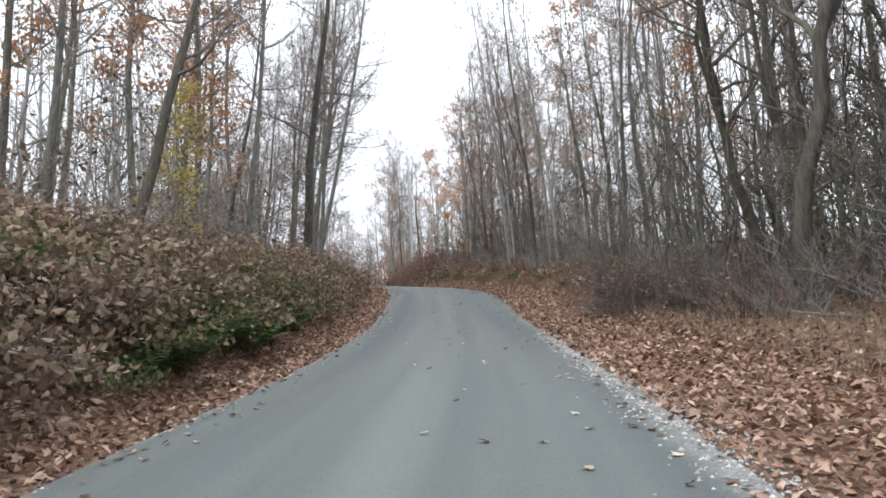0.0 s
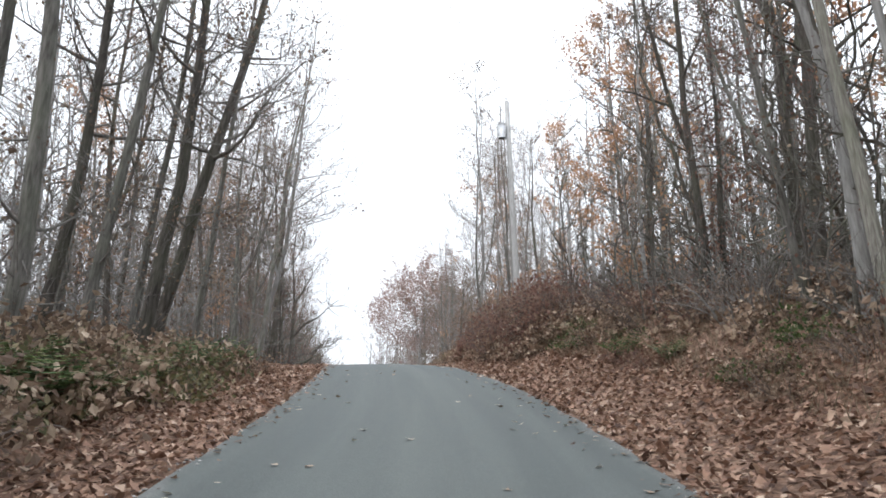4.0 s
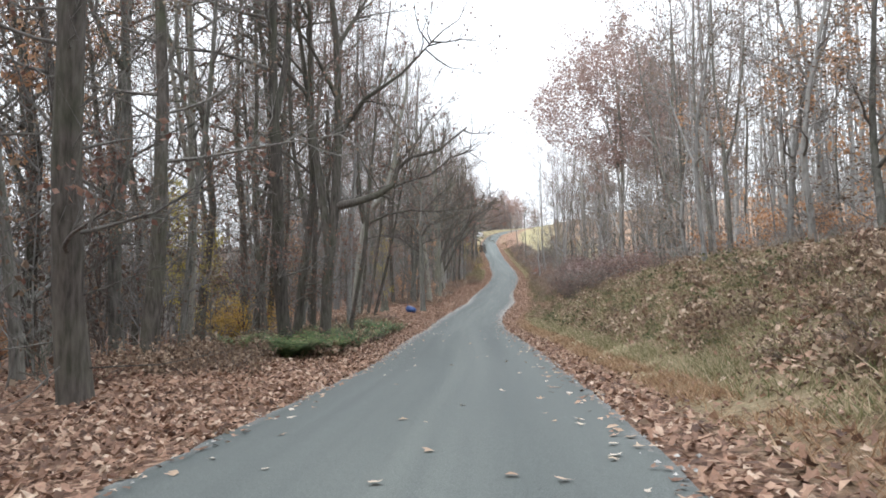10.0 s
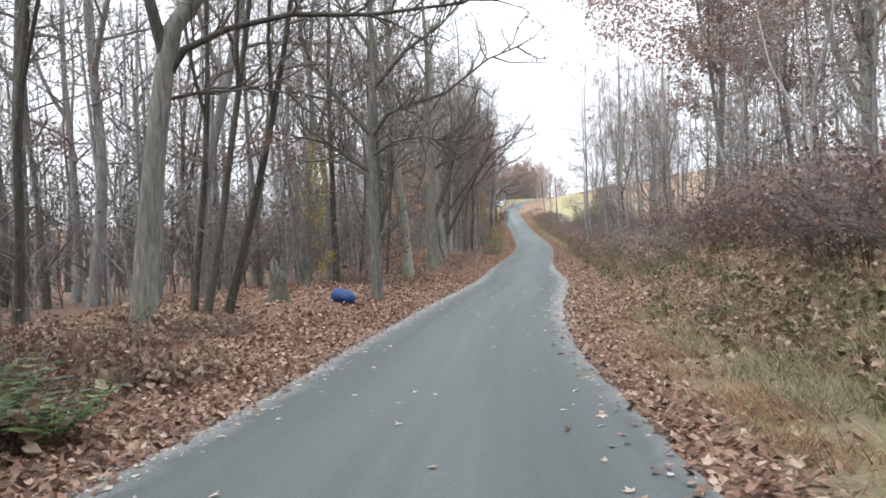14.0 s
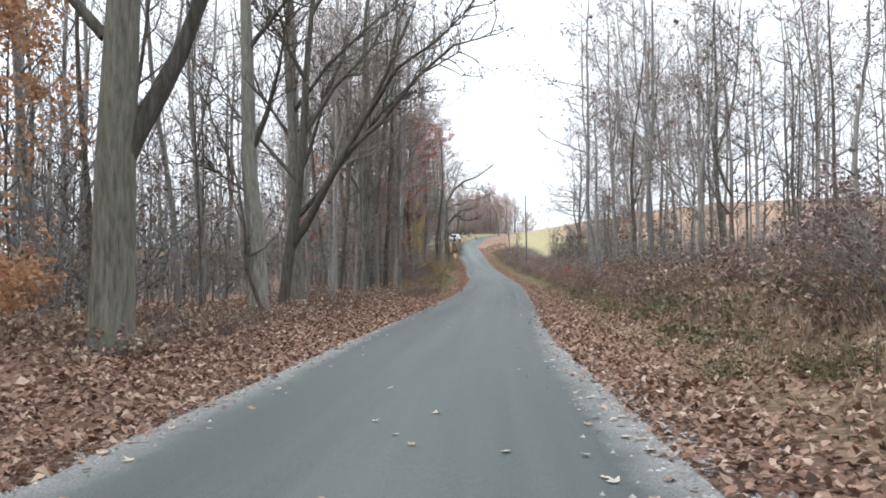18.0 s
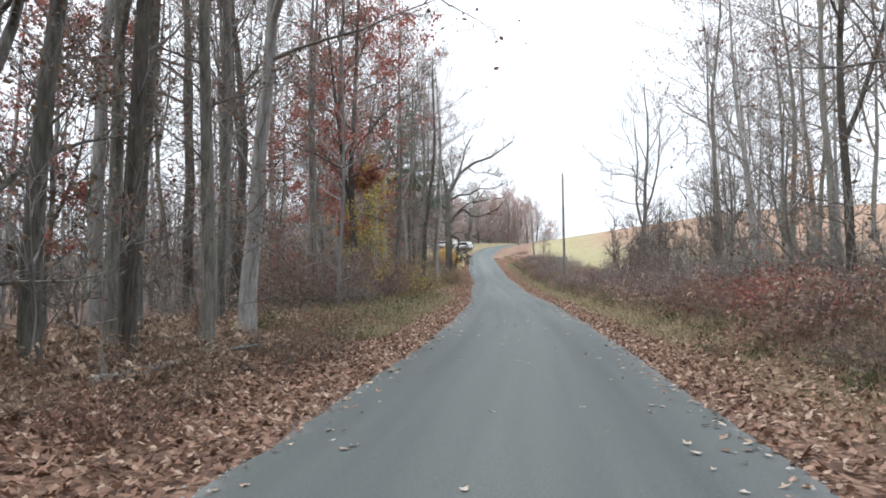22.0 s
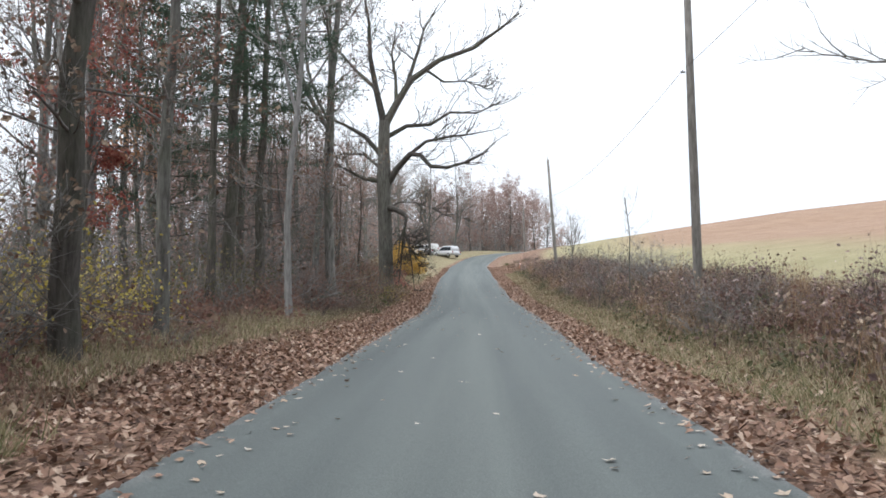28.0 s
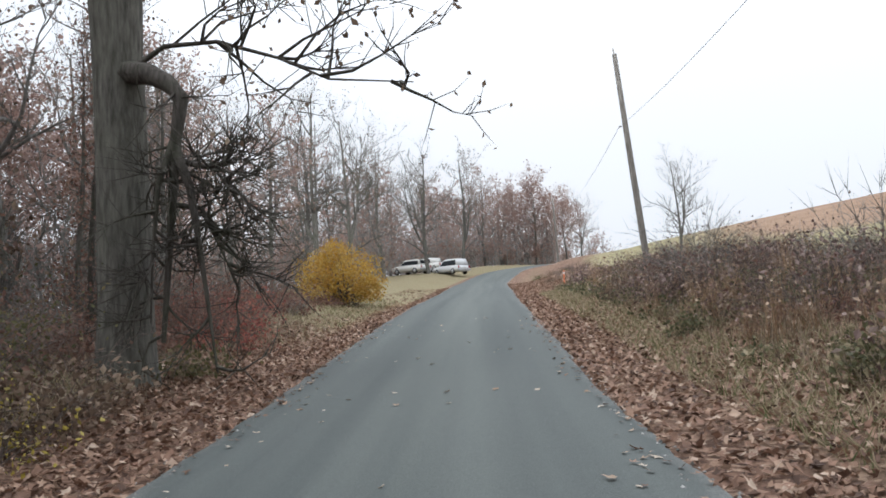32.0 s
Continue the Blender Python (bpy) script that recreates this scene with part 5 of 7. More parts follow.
# ---- fallen leaves, grass and weeds: far too many to count ----
def strewn(name, label, category, mat, verts, faces):
    me = bpy.data.meshes.new(name)
    me.from_pydata(verts.reshape(-1, 3).tolist(), [], faces.tolist())
    me.materials.append(mat)
    return tagged(new(name, me), label, category, kind="stuff")


def flakes(s, u, size, seed, outline, tilt=0.35, up=0.02, road=None):
    """Leaves lying at (s, u): outline is the leaf's shape, a fan round its middle."""
    r = np.random.RandomState(seed)
    n, k = len(s), len(outline)
    c = place(s, outer(s, u))
    if road is not None:
        mid = place(s, outer(s, np.zeros_like(s)))
        c[:, 2] = mid[:, 2] + 0.07 + 0.04 - 0.012 * u ** 2
    c[:, 2] += up * (0.3 + r.rand(n))
    a = r.rand(n) * 2 * np.pi
    e1 = np.stack([np.cos(a), np.sin(a), r.normal(0, tilt, n)], -1)
    e2 = np.stack([-np.sin(a), np.cos(a), r.normal(0, tilt, n)], -1)
    out = np.array(outline)
    sz = size * r.uniform(0.6, 1.25, n)
    jag = r.uniform(0.8, 1.2, (n, k))
    rim = c[:, None] + sz[:, None, None] * jag[..., None] * (out[None, :, :1] * e1[:, None] + out[None, :, 1:] * e2[:, None])
    curl = r.uniform(-0.1, 0.28, (n, k)) * sz[:, None] * np.hypot(*out.T)
    rim[..., 2] += curl
    v = np.concatenate([c[:, None], rim], 1)
    i = np.arange(n)[:, None] * (k + 1)
    j = np.arange(k)
    f = np.stack([np.broadcast_to(i, (n, k)), i + 1 + j, i + 1 + (j + 1) % k], -1).reshape(-1, 3)
    return v, f


LOBED = [(0.5 * q * math.cos(w), 0.5 * q * math.sin(w)) for w, q in zip((0, 0.8, 1.25, 2.4, 3.9, 5.0, 5.5), (1.15, 0.45, 0.95, 0.55, 0.6, 0.95, 0.45))]
r = np.random.RandomState(3)


def folded(s, u, size, seed, up):
    """Small leaves, each folded along its midrib and lying askew."""
    q = np.random.RandomState(seed)
    n = len(s)
    c = place(s, outer(s, u))
    c[:, 2] += up * (0.15 + q.rand(n))
    a = q.rand(n) * 2 * np.pi
    k = size * q.uniform(0.55, 1.3, n)[:, None]
    d = np.stack([np.cos(a), np.sin(a), q.normal(0, 0.35, n)], -1) * k
    e = np.stack([-np.sin(a), np.cos(a), q.normal(0, 0.45, n)], -1) * k * q.uniform(0.22, 0.42, n)[:, None]
    fold = np.zeros((n, 3))
    fold[:, 2] = q.uniform(0.0, 0.3, n) * k[:, 0]
    v = np.stack([c - d * 0.5, c - d * q.uniform(-0.2, 0.2, (n, 1)) + e + fold, c + d * 0.5, c + d * q.uniform(-0.2, 0.2, (n, 1)) - e + fold], 1)
    return v, (np.arange(n)[:, None, None] * 4 + np.array([(0, 1, 2), (0, 2, 3)])[None]).reshape(-1, 3)


def band(n, s0, s1, near, far, left, power=1.0):
    s = r.uniform(s0, s1, n)
    d = near + (far - near) * r.rand(n) ** power
    return s, np.where(left, -d, d)


def thin_out(s, u, keep):
    m = r.rand(len(s)) < keep
    return s[m], u[m]


for left in (True, False):
    side = "left" if left else "right"
    s, u = band(120000, -4, 322, 2.17, 5.2, left, 0.9)
    s, u = thin_out(s, u, 1 - 0.9 * grass_at(s, outer(s, u)))
    strewn("leaf_litter", "deep layer of small russet and tan leaves along the road edge", "fallen leaves", LITTER, *folded(s, u, 0.10, 35 + left, 0.05))
    s, u = band(42000, -2, 285, 2.12, 4.6, left, 0.9)
    s, u = thin_out(s, u, 1 - 0.9 * grass_at(s, outer(s, u)))
    strewn("leaf_litter", "thick drift of curled russet and tan oak leaves along the road edge", "fallen leaves", LITTER, *flakes(s, u, 0.10, 31 + left, LOBED, 0.5, 0.07))
    s, u = band(80000, -6, 285, 4.4, 13.0 if left else 11.0, left, 1.35)
    s, u = thin_out(s, u, 1 - 0.8 * np.maximum(grass_at(s, outer(s, u)), field_at(s, u)))
    strewn("leaf_litter", "brown fallen leaves covering the bank and woodland floor", "fallen leaves", LITTER, *folded(s, u, 0.13, 41 + left, 0.07))
s, u = r.uniform(0, 285, 2400), r.normal(0.15, 1, 2400)
u = np.where(r.rand(2400) < 0.8, np.sign(u) * (2.2 - np.abs(r.normal(0, 0.4, 2400))), u * 0.9)
s, u = s[np.abs(u) < 2.1], u[np.abs(u) < 2.1]
strewn("road_leaves", "pale fallen leaves scattered over the asphalt", "fallen leaves", LITTER_PALE, *flakes(s, u, 0.11, 51, LOBED, 0.12, 0.012, True))


s, u = r.uniform(0, 285, 5200), r.normal(0.1, 1, 5200)
u = np.sign(u) * (2.25 - np.abs(r.normal(0, 0.22, 5200)))
m = np.abs(u) < 2.1
strewn("road_leaves", "brown oak leaves blown along the edges of the asphalt", "fallen leaves", LITTER, *flakes(s[m], u[m], 0.10, 52, LOBED, 0.2, 0.015, True))


def blades(s, u, height, seed, width=0.012, lean=0.45):
    q = np.random.RandomState(seed)
    n = len(s)
    c = place(s, outer(s, u), -0.01)
    a = q.rand(n) * 2 * np.pi
    w = np.stack([np.cos(a), np.sin(a), np.zeros(n)], -1) * width
    h = height * q.uniform(0.5, 1.3, n)
    tip = c + np.stack([q.normal(0, lean, n) * h, q.normal(0, lean, n) * h, h], -1)
    v = np.stack([c - w, c + w, tip], 1)
    return v, np.arange(3 * n).reshape(n, 3)


s, u = r.uniform(60, 300, 800000), np.where(r.rand(800000) < 0.8, r.uniform(-8, 9, 800000), r.uniform(9, 16, 800000))
s[:300000], u[:300000] = r.uniform(70, 130, 300000), r.uniform(3, 12, 300000)
clumps = 0.5 + 0.5 * np.sin(2.1 * s + 1.3 * np.sin(1.7 * u)) * np.sin(2.9 * u + 0.8 * s)
s, u = thin_out(s, u, grass_at(s, outer(s, u)) * np.where(u > 8, 0.6, 1.0) * np.clip(1.9 * clumps - 0.35, 0.06, 1))
near = np.abs(u) < 3.55
strewn("grass", "rough autumn grass, green and straw mixed, on the verge and bank", "grass", GRASS, *blades(s[~near], u[~near], 0.24, 61, 0.010, 0.75))
strewn("dead_grass", "tan dead grass bent over along the edge of the verge", "grass", TAWNY, *blades(s[near], u[near], 0.17, 65, 0.010, 0.95))
s, u = r.uniform(68, 128, 42000), r.uniform(4.0, 13, 42000)
strewn("leaf_litter", "withered brown leaves caught in the grass of the bank", "fallen leaves", LITTER, *folded(s, u, 0.12, 71, 0.14))
s, u = r.uniform(60, 285, 42000), r.uniform(4.2, 9.0, 42000)
m = (s > 135) | (u > 8) | (r.rand(42000) < 0.3)
strewn("dry_weeds", "dry brown weed stalks standing among the brush", "weeds", STRAW, *blades(s[m], u[m], 0.55, 62, 0.009, 0.22))
s, u = band(15000, -4, 62, 4.4, 8.0, False)
strewn("dry_weeds", "dry brown weed stalks standing on the bank", "weeds", STRAW, *blades(s, u, 0.35, 63, 0.009, 0.4))
s, u = band(16000, 195, 285, 4.2, 9.0, True)
strewn("dry_weeds", "dry straw-coloured weeds under the trees", "weeds", STRAW, *blades(s, u, 0.38, 64, 0.009, 0.35))


def mounds(name, label, leaf_mat, seed, n, s0, s1, u0, u1, radius, height, leaves, size, stems=26, stem_mat=None, shell=0.55):
    """Low growth: heaps of leaves hung on thin stems, n of them between s0 and s1, u0 and u1."""
    q = np.random.RandomState(seed)
    s, v = q.uniform(s0, s1, n), q.uniform(u0, u1, n)
    foot = place(s, outer(s, v), -0.03)
    rad, high = q.uniform(*radius, n), q.uniform(*height, n)
    i = np.repeat(np.arange(n), leaves)
    m = len(i)
    az, up = q.rand(m) * 2 * np.pi, q.rand(m)
    reach = shell + (1 - shell) * q.rand(m) ** 0.6
    flat = np.sqrt(1 - up ** 2) * reach * q.uniform(0.8, 1.15, m)
    lump = 1 + 0.3 * np.sin(3 * az + i) + 0.2 * np.sin(5 * az + 2.3 * i)
    c = foot[i] + np.stack([np.cos(az) * flat * rad[i] * lump, np.sin(az) * flat * rad[i] * lump, 0.05 + up * reach * high[i] * lump], -1)
    d = q.normal(0, 1, (m, 3)) + [0, 0, -0.35]
    d /= np.linalg.norm(d, axis=1)[:, None]
    e = np.cross(d, q.normal(0, 1, (m, 3)) + [0, 0, 0.6])
    e /= np.linalg.norm(e, axis=1)[:, None] + 1e-6
    k = size * q.uniform(0.55, 1.35, m)[:, None]
    fold = np.cross(d, e) * k * 0.12
    v4 = np.stack([c, c + d * k * 0.45 + e * k * 0.34 - fold, c + d * k, c + d * k * 0.5 - e * k * 0.34 - fold], 1)
    f = (np.arange(m)[:, None, None] * 4 + np.array([(0, 1, 2), (0, 2, 3)])[None]).reshape(-1, 3)
    strewn(name, label, "undergrowth", leaf_mat, v4, f)
    if stems:
        i = np.repeat(np.arange(n), stems)
        m = len(i)
        az, up = q.rand(m) * 2 * np.pi, q.rand(m)
        flat = np.sqrt(1 - up ** 2)
        a = foot[i] + np.stack([q.normal(0, 0.3, m) * rad[i], q.normal(0, 0.3, m) * rad[i], np.zeros(m)], -1)
        b = foot[i] + np.stack([np.cos(az) * flat * rad[i] * 1.1, np.sin(az) * flat * rad[i] * 1.1, (0.1 + 1.15 * up) * high[i]], -1)
        w = np.stack([-np.sin(az), np.cos(az), np.zeros(m)], -1) * q.uniform(0.004, 0.009, m)[:, None]
        strewn(name + "_stems", "dark thin stems inside the low growth", "undergrowth", stem_mat or STEM, np.stack([a - w, a + w, b], 1), np.arange(3 * m).reshape(m, 3))


mounds("bank_undergrowth", "tangled low growth hung with withered tan leaves on the steep bank", LEAF_TAN, 301, 300, -3, 58, -8.0, -4.1, (0.4, 0.85), (0.4, 0.85), 190, 0.14)
mounds("bank_undergrowth", "dull green vine leaves trailing down the steep bank", LEAF_DULL, 302, 120, -3, 58, -6.0, -4.0, (0.35, 0.7), (0.3, 0.6), 140, 0.125)
mounds("bank_undergrowth", "low growth full of withered tan leaves along the foot of the woods", LEAF_TAN, 303, 170, 24, 66, 5.4, 9.5, (0.4, 0.8), (0.3, 0.7), 130, 0.13)
mounds("roadside_thicket", "tall thicket hung with dark red-brown leaves on the bank", LEAF_RUSSET, 304, 30, 57.5, 69.0, 4.4, 7.2, (0.7, 1.1), (1.0, 1.9), 520, 0.125, 90)
mounds("roadside_thicket", "tan leaves low in the thicket on the bank", LEAF_TAN, 305, 44, 56.5, 69, 3.9, 5.6, (0.4, 0.7), (0.4, 0.9), 200, 0.13)
mounds("bank_weeds", "withered tan weeds and leaves on the open bank", LEAF_TAN, 306, 520, 69, 128, 4.2, 12.5, (0.25, 0.5), (0.15, 0.38), 66, 0.125, 16, TAWNY)
mounds("bank_weeds", "dull green weeds in patches on the open bank", LEAF_DULL, 307, 150, 92, 128, 4.0, 9.0, (0.25, 0.5), (0.18, 0.36), 66, 0.105, 16, GRASS)
mounds("bank_weeds", "drift of withered brown leaves caught in the dead growth on the bank", LEAF_BROWN, 325, 100, 69, 96, 4.4, 9.0, (0.3, 0.6), (0.12, 0.3), 110, 0.10, 20, TAWNY)
mounds("vine_mound", "dark mound of bare tangled vines at the wood's edge", LEAF_BROWN, 326, 9, 18.5, 24, 4.7, 6.6, (0.6, 0.95), (1.0, 1.6), 150, 0.09, 330, BARK_DARK)
mounds("cane_hedge", "thick hedge of purple-brown leaves and canes at the top of the bank", LEAF_PURPLE, 308, 90, 124, 146, 6.4, 10.6, (0.6, 1.0), (1.0, 1.9), 270, 0.115, 60)
mounds("bank_undergrowth", "rough growth of withered brown leaves on the bank", LEAF_TAN, 309, 330, 136, 242, 4.9, 9.5, (0.35, 0.7), (0.35, 0.9), 120, 0.115)
mounds("bank_undergrowth", "rough growth of purple-brown leaves and stalks on the bank", LEAF_PURPLE, 310, 260, 138, 242, 5.4, 10.0, (0.4, 0.75), (0.4, 1.0), 130, 0.105)
mounds("bank_weeds", "dull green weeds at the foot of the bank", LEAF_DULL, 311, 170, 130, 240, 4.2, 6.2, (0.25, 0.45), (0.18, 0.4), 80, 0.105)
mounds("bank_undergrowth", "dark rough growth of purple-brown stalks and leaves by the field", LEAF_PURPLE, 312, 210, 238, 302, 4.8, 8.6, (0.5, 0.95), (0.4, 1.0), 75, 0.10, 80)
mounds("field_brush", "clumps of straw-coloured stalks and dead weeds by the field", LEAF_TAN, 322, 120, 238, 302, 4.4, 8.4, (0.3, 0.6), (0.5, 1.1), 40, 0.085, 70, TAWNY)
mounds("field_brush", "tall dark twiggy brush between the road and the field", LEAF_PURPLE, 323, 44, 221, 245, 7.0, 12.0, (0.7, 1.2), (1.3, 2.4), 120, 0.09, 130)
mounds("cane_hedge", "tall thicket of brown leaves and dark canes on the bank", LEAF_PURPLE, 324, 26, 152, 170, 6.6, 9.8, (0.7, 1.1), (1.5, 2.6), 240, 0.11, 110)
mounds("bank_weeds", "dull green and grey weeds along the verge by the field", LEAF_DULL, 313, 190, 238, 302, 4.2, 7.0, (0.3, 0.5), (0.2, 0.45), 80, 0.10)
mounds("woodland_weeds", "large withered tan leaves caught among ferns", LEAF_TAN, 320, 110, 101, 124, -6.6, -3.7, (0.25, 0.5), (0.3, 0.65), 46, 0.16, 16)
mounds("woodland_weeds", "withered tan leaves on low growth under the trees", LEAF_TAN, 314, 110, 94, 128, -8.8, -6.4, (0.35, 0.7), (0.25, 0.6), 110, 0.12)
mounds("woodland_weeds", "withered tan leaves on low growth under the trees", LEAF_TAN, 315, 260, 143, 206, -9.5, -5.0, (0.35, 0.7), (0.2, 0.45), 90, 0.12)
mounds("wood_edge_thicket", "thick brush at the wood's edge with yellowing olive leaves", LEAF_DULL, 316, 70, 208, 242, -10.5, -7.0, (0.7, 1.1), (0.9, 2.0), 200, 0.10, 60)
mounds("wood_edge_thicket", "thick brush at the wood's edge with withered brown leaves", LEAF_TAN, 317, 80, 206, 246, -10.5, -6.6, (0.6, 1.0), (0.6, 1.5), 180, 0.10, 60)
mounds("woodland_weeds", "withered russet leaves on low growth under the trees", LEAF_RUSSET, 318, 170, 238, 294, -9.5, -5.4, (0.4, 0.8), (0.3, 0.9), 130, 0.105)


s, u = r.uniform(202, 238, 90000), -r.uniform(3.5, 7.2, 90000)
s, u = thin_out(s, u, np.clip(0.35 + 0.9 * np.sin(1.9 * s + 1.5 * np.sin(2.1 * u)) * np.sin(2.3 * u + 0.7 * s), 0.1, 1))
strewn("verge_grass", "tall rank grass, green and straw, on the verge below the brush", "grass", GRASS, *blades(s, u, 0.36, 66, 0.010, 0.5))
s, u = r.uniform(240, 274, 14000), -r.uniform(4.6, 6.6, 14000)
strewn("verge_grass", "rank grass, green and straw, between fallen leaves and the trees", "grass", GRASS, *blades(s, u, 0.28, 67, 0.010, 0.5))
s, u = r.uniform(200, 300, 40000), r.uniform(3.3, 5.4, 40000)
strewn("verge_grass", "low green and straw grass along the verge by the field", "grass", GRASS, *blades(s, u, 0.2, 68, 0.010, 0.6))
s, u = r.uniform(240, 257, 7000), -r.uniform(2.9, 6.6, 7000)
strewn("leaf_litter", "wide drift of fallen russet leaves under the verge trees", "fallen leaves", LITTER, *folded(s, u, 0.11, 39, 0.06))
mounds("bank_weeds", "dull green weeds in the tall grass of the verge", LEAF_DULL, 319, 150, 202, 238, -7.2, -3.9, (0.25, 0.55), (0.2, 0.6), 80, 0.10, 20, GRASS)
mounds("bank_weeds", "withered tan leaves caught in the tall grass of the verge", LEAF_TAN, 321, 110, 202, 240, -7.2, -3.7, (0.25, 0.5), (0.2, 0.5), 60, 0.105, 20, TAWNY)


# crushed stone that has broken out along the road edges
OCTA = np.array([(1, 0, 0), (0, 1, 0), (-1, 0, 0), (0, -1, 0), (0, 0, 0.8), (0, 0, -0.6)])
FACES = np.array([(0, 1, 4), (1, 2, 4), (2, 3, 4), (3, 0, 4), (1, 0, 5), (2, 1, 5), (3, 2, 5), (0, 3, 5)])


def stones(n, s0, s1, left, spread, seed):
    q = np.random.RandomState(seed)
    s = q.uniform(s0, s1, n)
    d = 2.22 + spread * q.normal(0, 1, n)
    u = np.where(left, -d, d)
    c = place(s, outer(s, u))
    mid = place(s, outer(s, np.zeros(n)))
    c[:, 2] = np.where(d < 2.15, mid[:, 2] + 0.105 - 0.012 * d ** 2, c[:, 2] + 0.01)
    size = q.uniform(0.009, 0.026, n)
    v = c[:, None] + OCTA[None] * size[:, None, None] * q.uniform(0.6, 1.3, (n, 6, 1))
    return v, (np.arange(n)[:, None, None] * 6 + FACES[None]).reshape(-1, 3)


for n, s0, s1, left, spread, seed in ((3500, 0, 285, True, 0.10, 1), (3500, 0, 285, False, 0.10, 2), (3400, 0, 18, False, 0.2, 3), (5200, 100, 165, True, 0.2, 4), (3800, 128, 162, False, 0.24, 5)):
    strewn("roadside_gravel", "pale crushed stone broken out along the asphalt edge", "gravel", PEBBLE, *stones(n, s0, s1, left, spread, seed))


# ---- trees and shrubs that stand out ----
def conifer(seed, height, radius, bare):
    """A white pine: bare dead snags below, tiers of soft needle plumes above."""
    rng = random.Random(seed)
    root = thing("pine_tree", "tall white pine with dark trunk and tiers of green needles", "tree")
    tr, br, nd = Shape(), Shape(), Shape()
    n = 9
    pts = [Vector((rng.gauss(0, 0.06) * (i > 0), rng.gauss(0, 0.06) * (i > 0), -0.3 + (height + 0.3) * i / (n - 1))) for i in range(n)]
    tr.tube(pts, [max(radius * (1.25 if i == 0 else 1) * (1 - 0.85 * i / (n - 1)), 0.02) for i in range(n)], 9)
    h, tier = height * 0.16, 0
    while h < height * 0.985:
        w = h / height
        for k in range(rng.choice((4, 5, 5))):
            az, dead = k * 6.283 / 5 + tier * 0.7 + rng.gauss(0, 0.2), w < bare
            length = (1.0 + 3.4 * min(1, (1 - w) * 2.0)) * rng.uniform(0.7, 1.1) * (0.55 if dead else 1)
            d = Vector((math.cos(az), math.sin(az), rng.uniform(-0.05, 0.25)))
            p0 = Vector((0, 0, h))
            line = grow(p0, d, length, rng, 4, 0.1, 0.05)
            br.tube(line, [0.028, 0.022, 0.016, 0.01, 0.002], 3)
            if dead:
                for q in range(3):
                    a = line[rng.choice((1, 2, 3))]
                    br.tube([a, a + rnd_dir(rng) * 0.5], [0.008, 0.001], 3)
                continue
            for q in range(int(18 * length)):
                x = rng.uniform(1.1, 4.0)
                j = min(int(x), 3)
                c = line[j].lerp(line[j + 1], x - j) + Vector((rng.gauss(0, 0.24), rng.gauss(0, 0.24), rng.gauss(0.03, 0.06)))
                for z in range(3):
                    nd.leaf(c, (d.normalized() * 0.6 + rnd_dir(rng, 0.2)).normalized(), rnd_dir(rng, 1), rng.uniform(0.16, 0.3), 0.13)
        h += rng.uniform(0.75, 1.2)
        tier += 1
    part("trunk", tr.mesh("trunk", BARK_DARK), root)
    part("crown", br.mesh("crown", BARK_DARK), root)
    part("foliage", nd.mesh("foliage", NEEDLE, False), root)
    return root


PINE = [conifer(201, 19, 0.21, 0.28), conifer(202, 21, 0.23, 0.34), conifer(203, 17, 0.19, 0.2)]
for k, (s, u, r_, tilt) in enumerate(PINES + [(259.5, -8.6, 0.2, 1)]):
    stand(PINE[k % 3], s, u, 77 * k, 0.92 + 0.05 * (k % 4), tilt, heading(s), 0.1, r_ / 0.21)

def liana(s, u, seed):
    """A woody vine that climbs in loops from the ground into the crowns."""
    rng = random.Random(seed)
    root = thing("hanging_vine", "thick dark woody vine looping up into bare trees", "vine")
    sh = Shape()
    for k in range(rng.choice((1, 2, 2))):
        p, az, pts = Vector((rng.gauss(0, 0.4), rng.gauss(0, 0.4), -0.2)), rng.uniform(0, 6.28), []
        n, h = 22, rng.uniform(6, 11)
        a, b, c = rng.uniform(0.3, 0.9), rng.uniform(2, 4.5), rng.uniform(0, 6.28)
        for i in range(n):
            w = i / (n - 1)
            sway = a * math.sin(b * w * 2.2 + c) * (0.3 + w)
            pts.append(p + Vector((math.cos(az) * sway + rng.gauss(0, 0.05), math.sin(az) * sway + rng.gauss(0, 0.05), h * w - 0.5 * math.sin(3 * b * w) * w)))
        r0 = rng.uniform(0.025, 0.05)
        sh.tube(pts, [r0 * (1 - 0.6 * i / n) for i in range(n)], 5)
        for q in range(16):
            at = rng.choice(pts[4:])
            e = grow(at, rnd_dir(rng, -0.2), rng.uniform(0.5, 1.8), rng, 4, 0.5, 0.1)
            sh.tube(e, [0.012, 0.01, 0.008, 0.005, 0.001], 3)
    part("stem", sh.mesh("stem", BARK_DARK), root)
    x, y, z = place(s, u)
    root.matrix_basis = pose(x, y, z, 0, 0, seed * 40)


vines = random.Random(61)
for k in range(18):
    liana(vines.uniform(9, 34), vines.uniform(6.4, 10.5), 400 + k)
for k in range(8):
    liana(vines.uniform(36, 62), vines.uniform(6.6, 10), 420 + k)
kind("crook", "crooked_tree", "crooked grey-barked tree with twisting boughs", 310, 17, 0.2, crown=0.2, boughs=26, spread=0.26, subs=7, twigs=6, wood=BARK_DARK, twig=BARK_DARK, leaves=LEAF_BROWN, leaf_n=900, leaf_size=0.1, wander=0.16, forks=2, thick=1.4, dome=True)
for s, u, turn, size in ((15.5, 7.2, 20, 1.0), (13.5, 9.2, 140, 0.95), (20.5, 8.6, 250, 0.9), (11.5, 7.8, 310, 0.85)):
    stand(KINDS["crook"], s, u, turn, size)

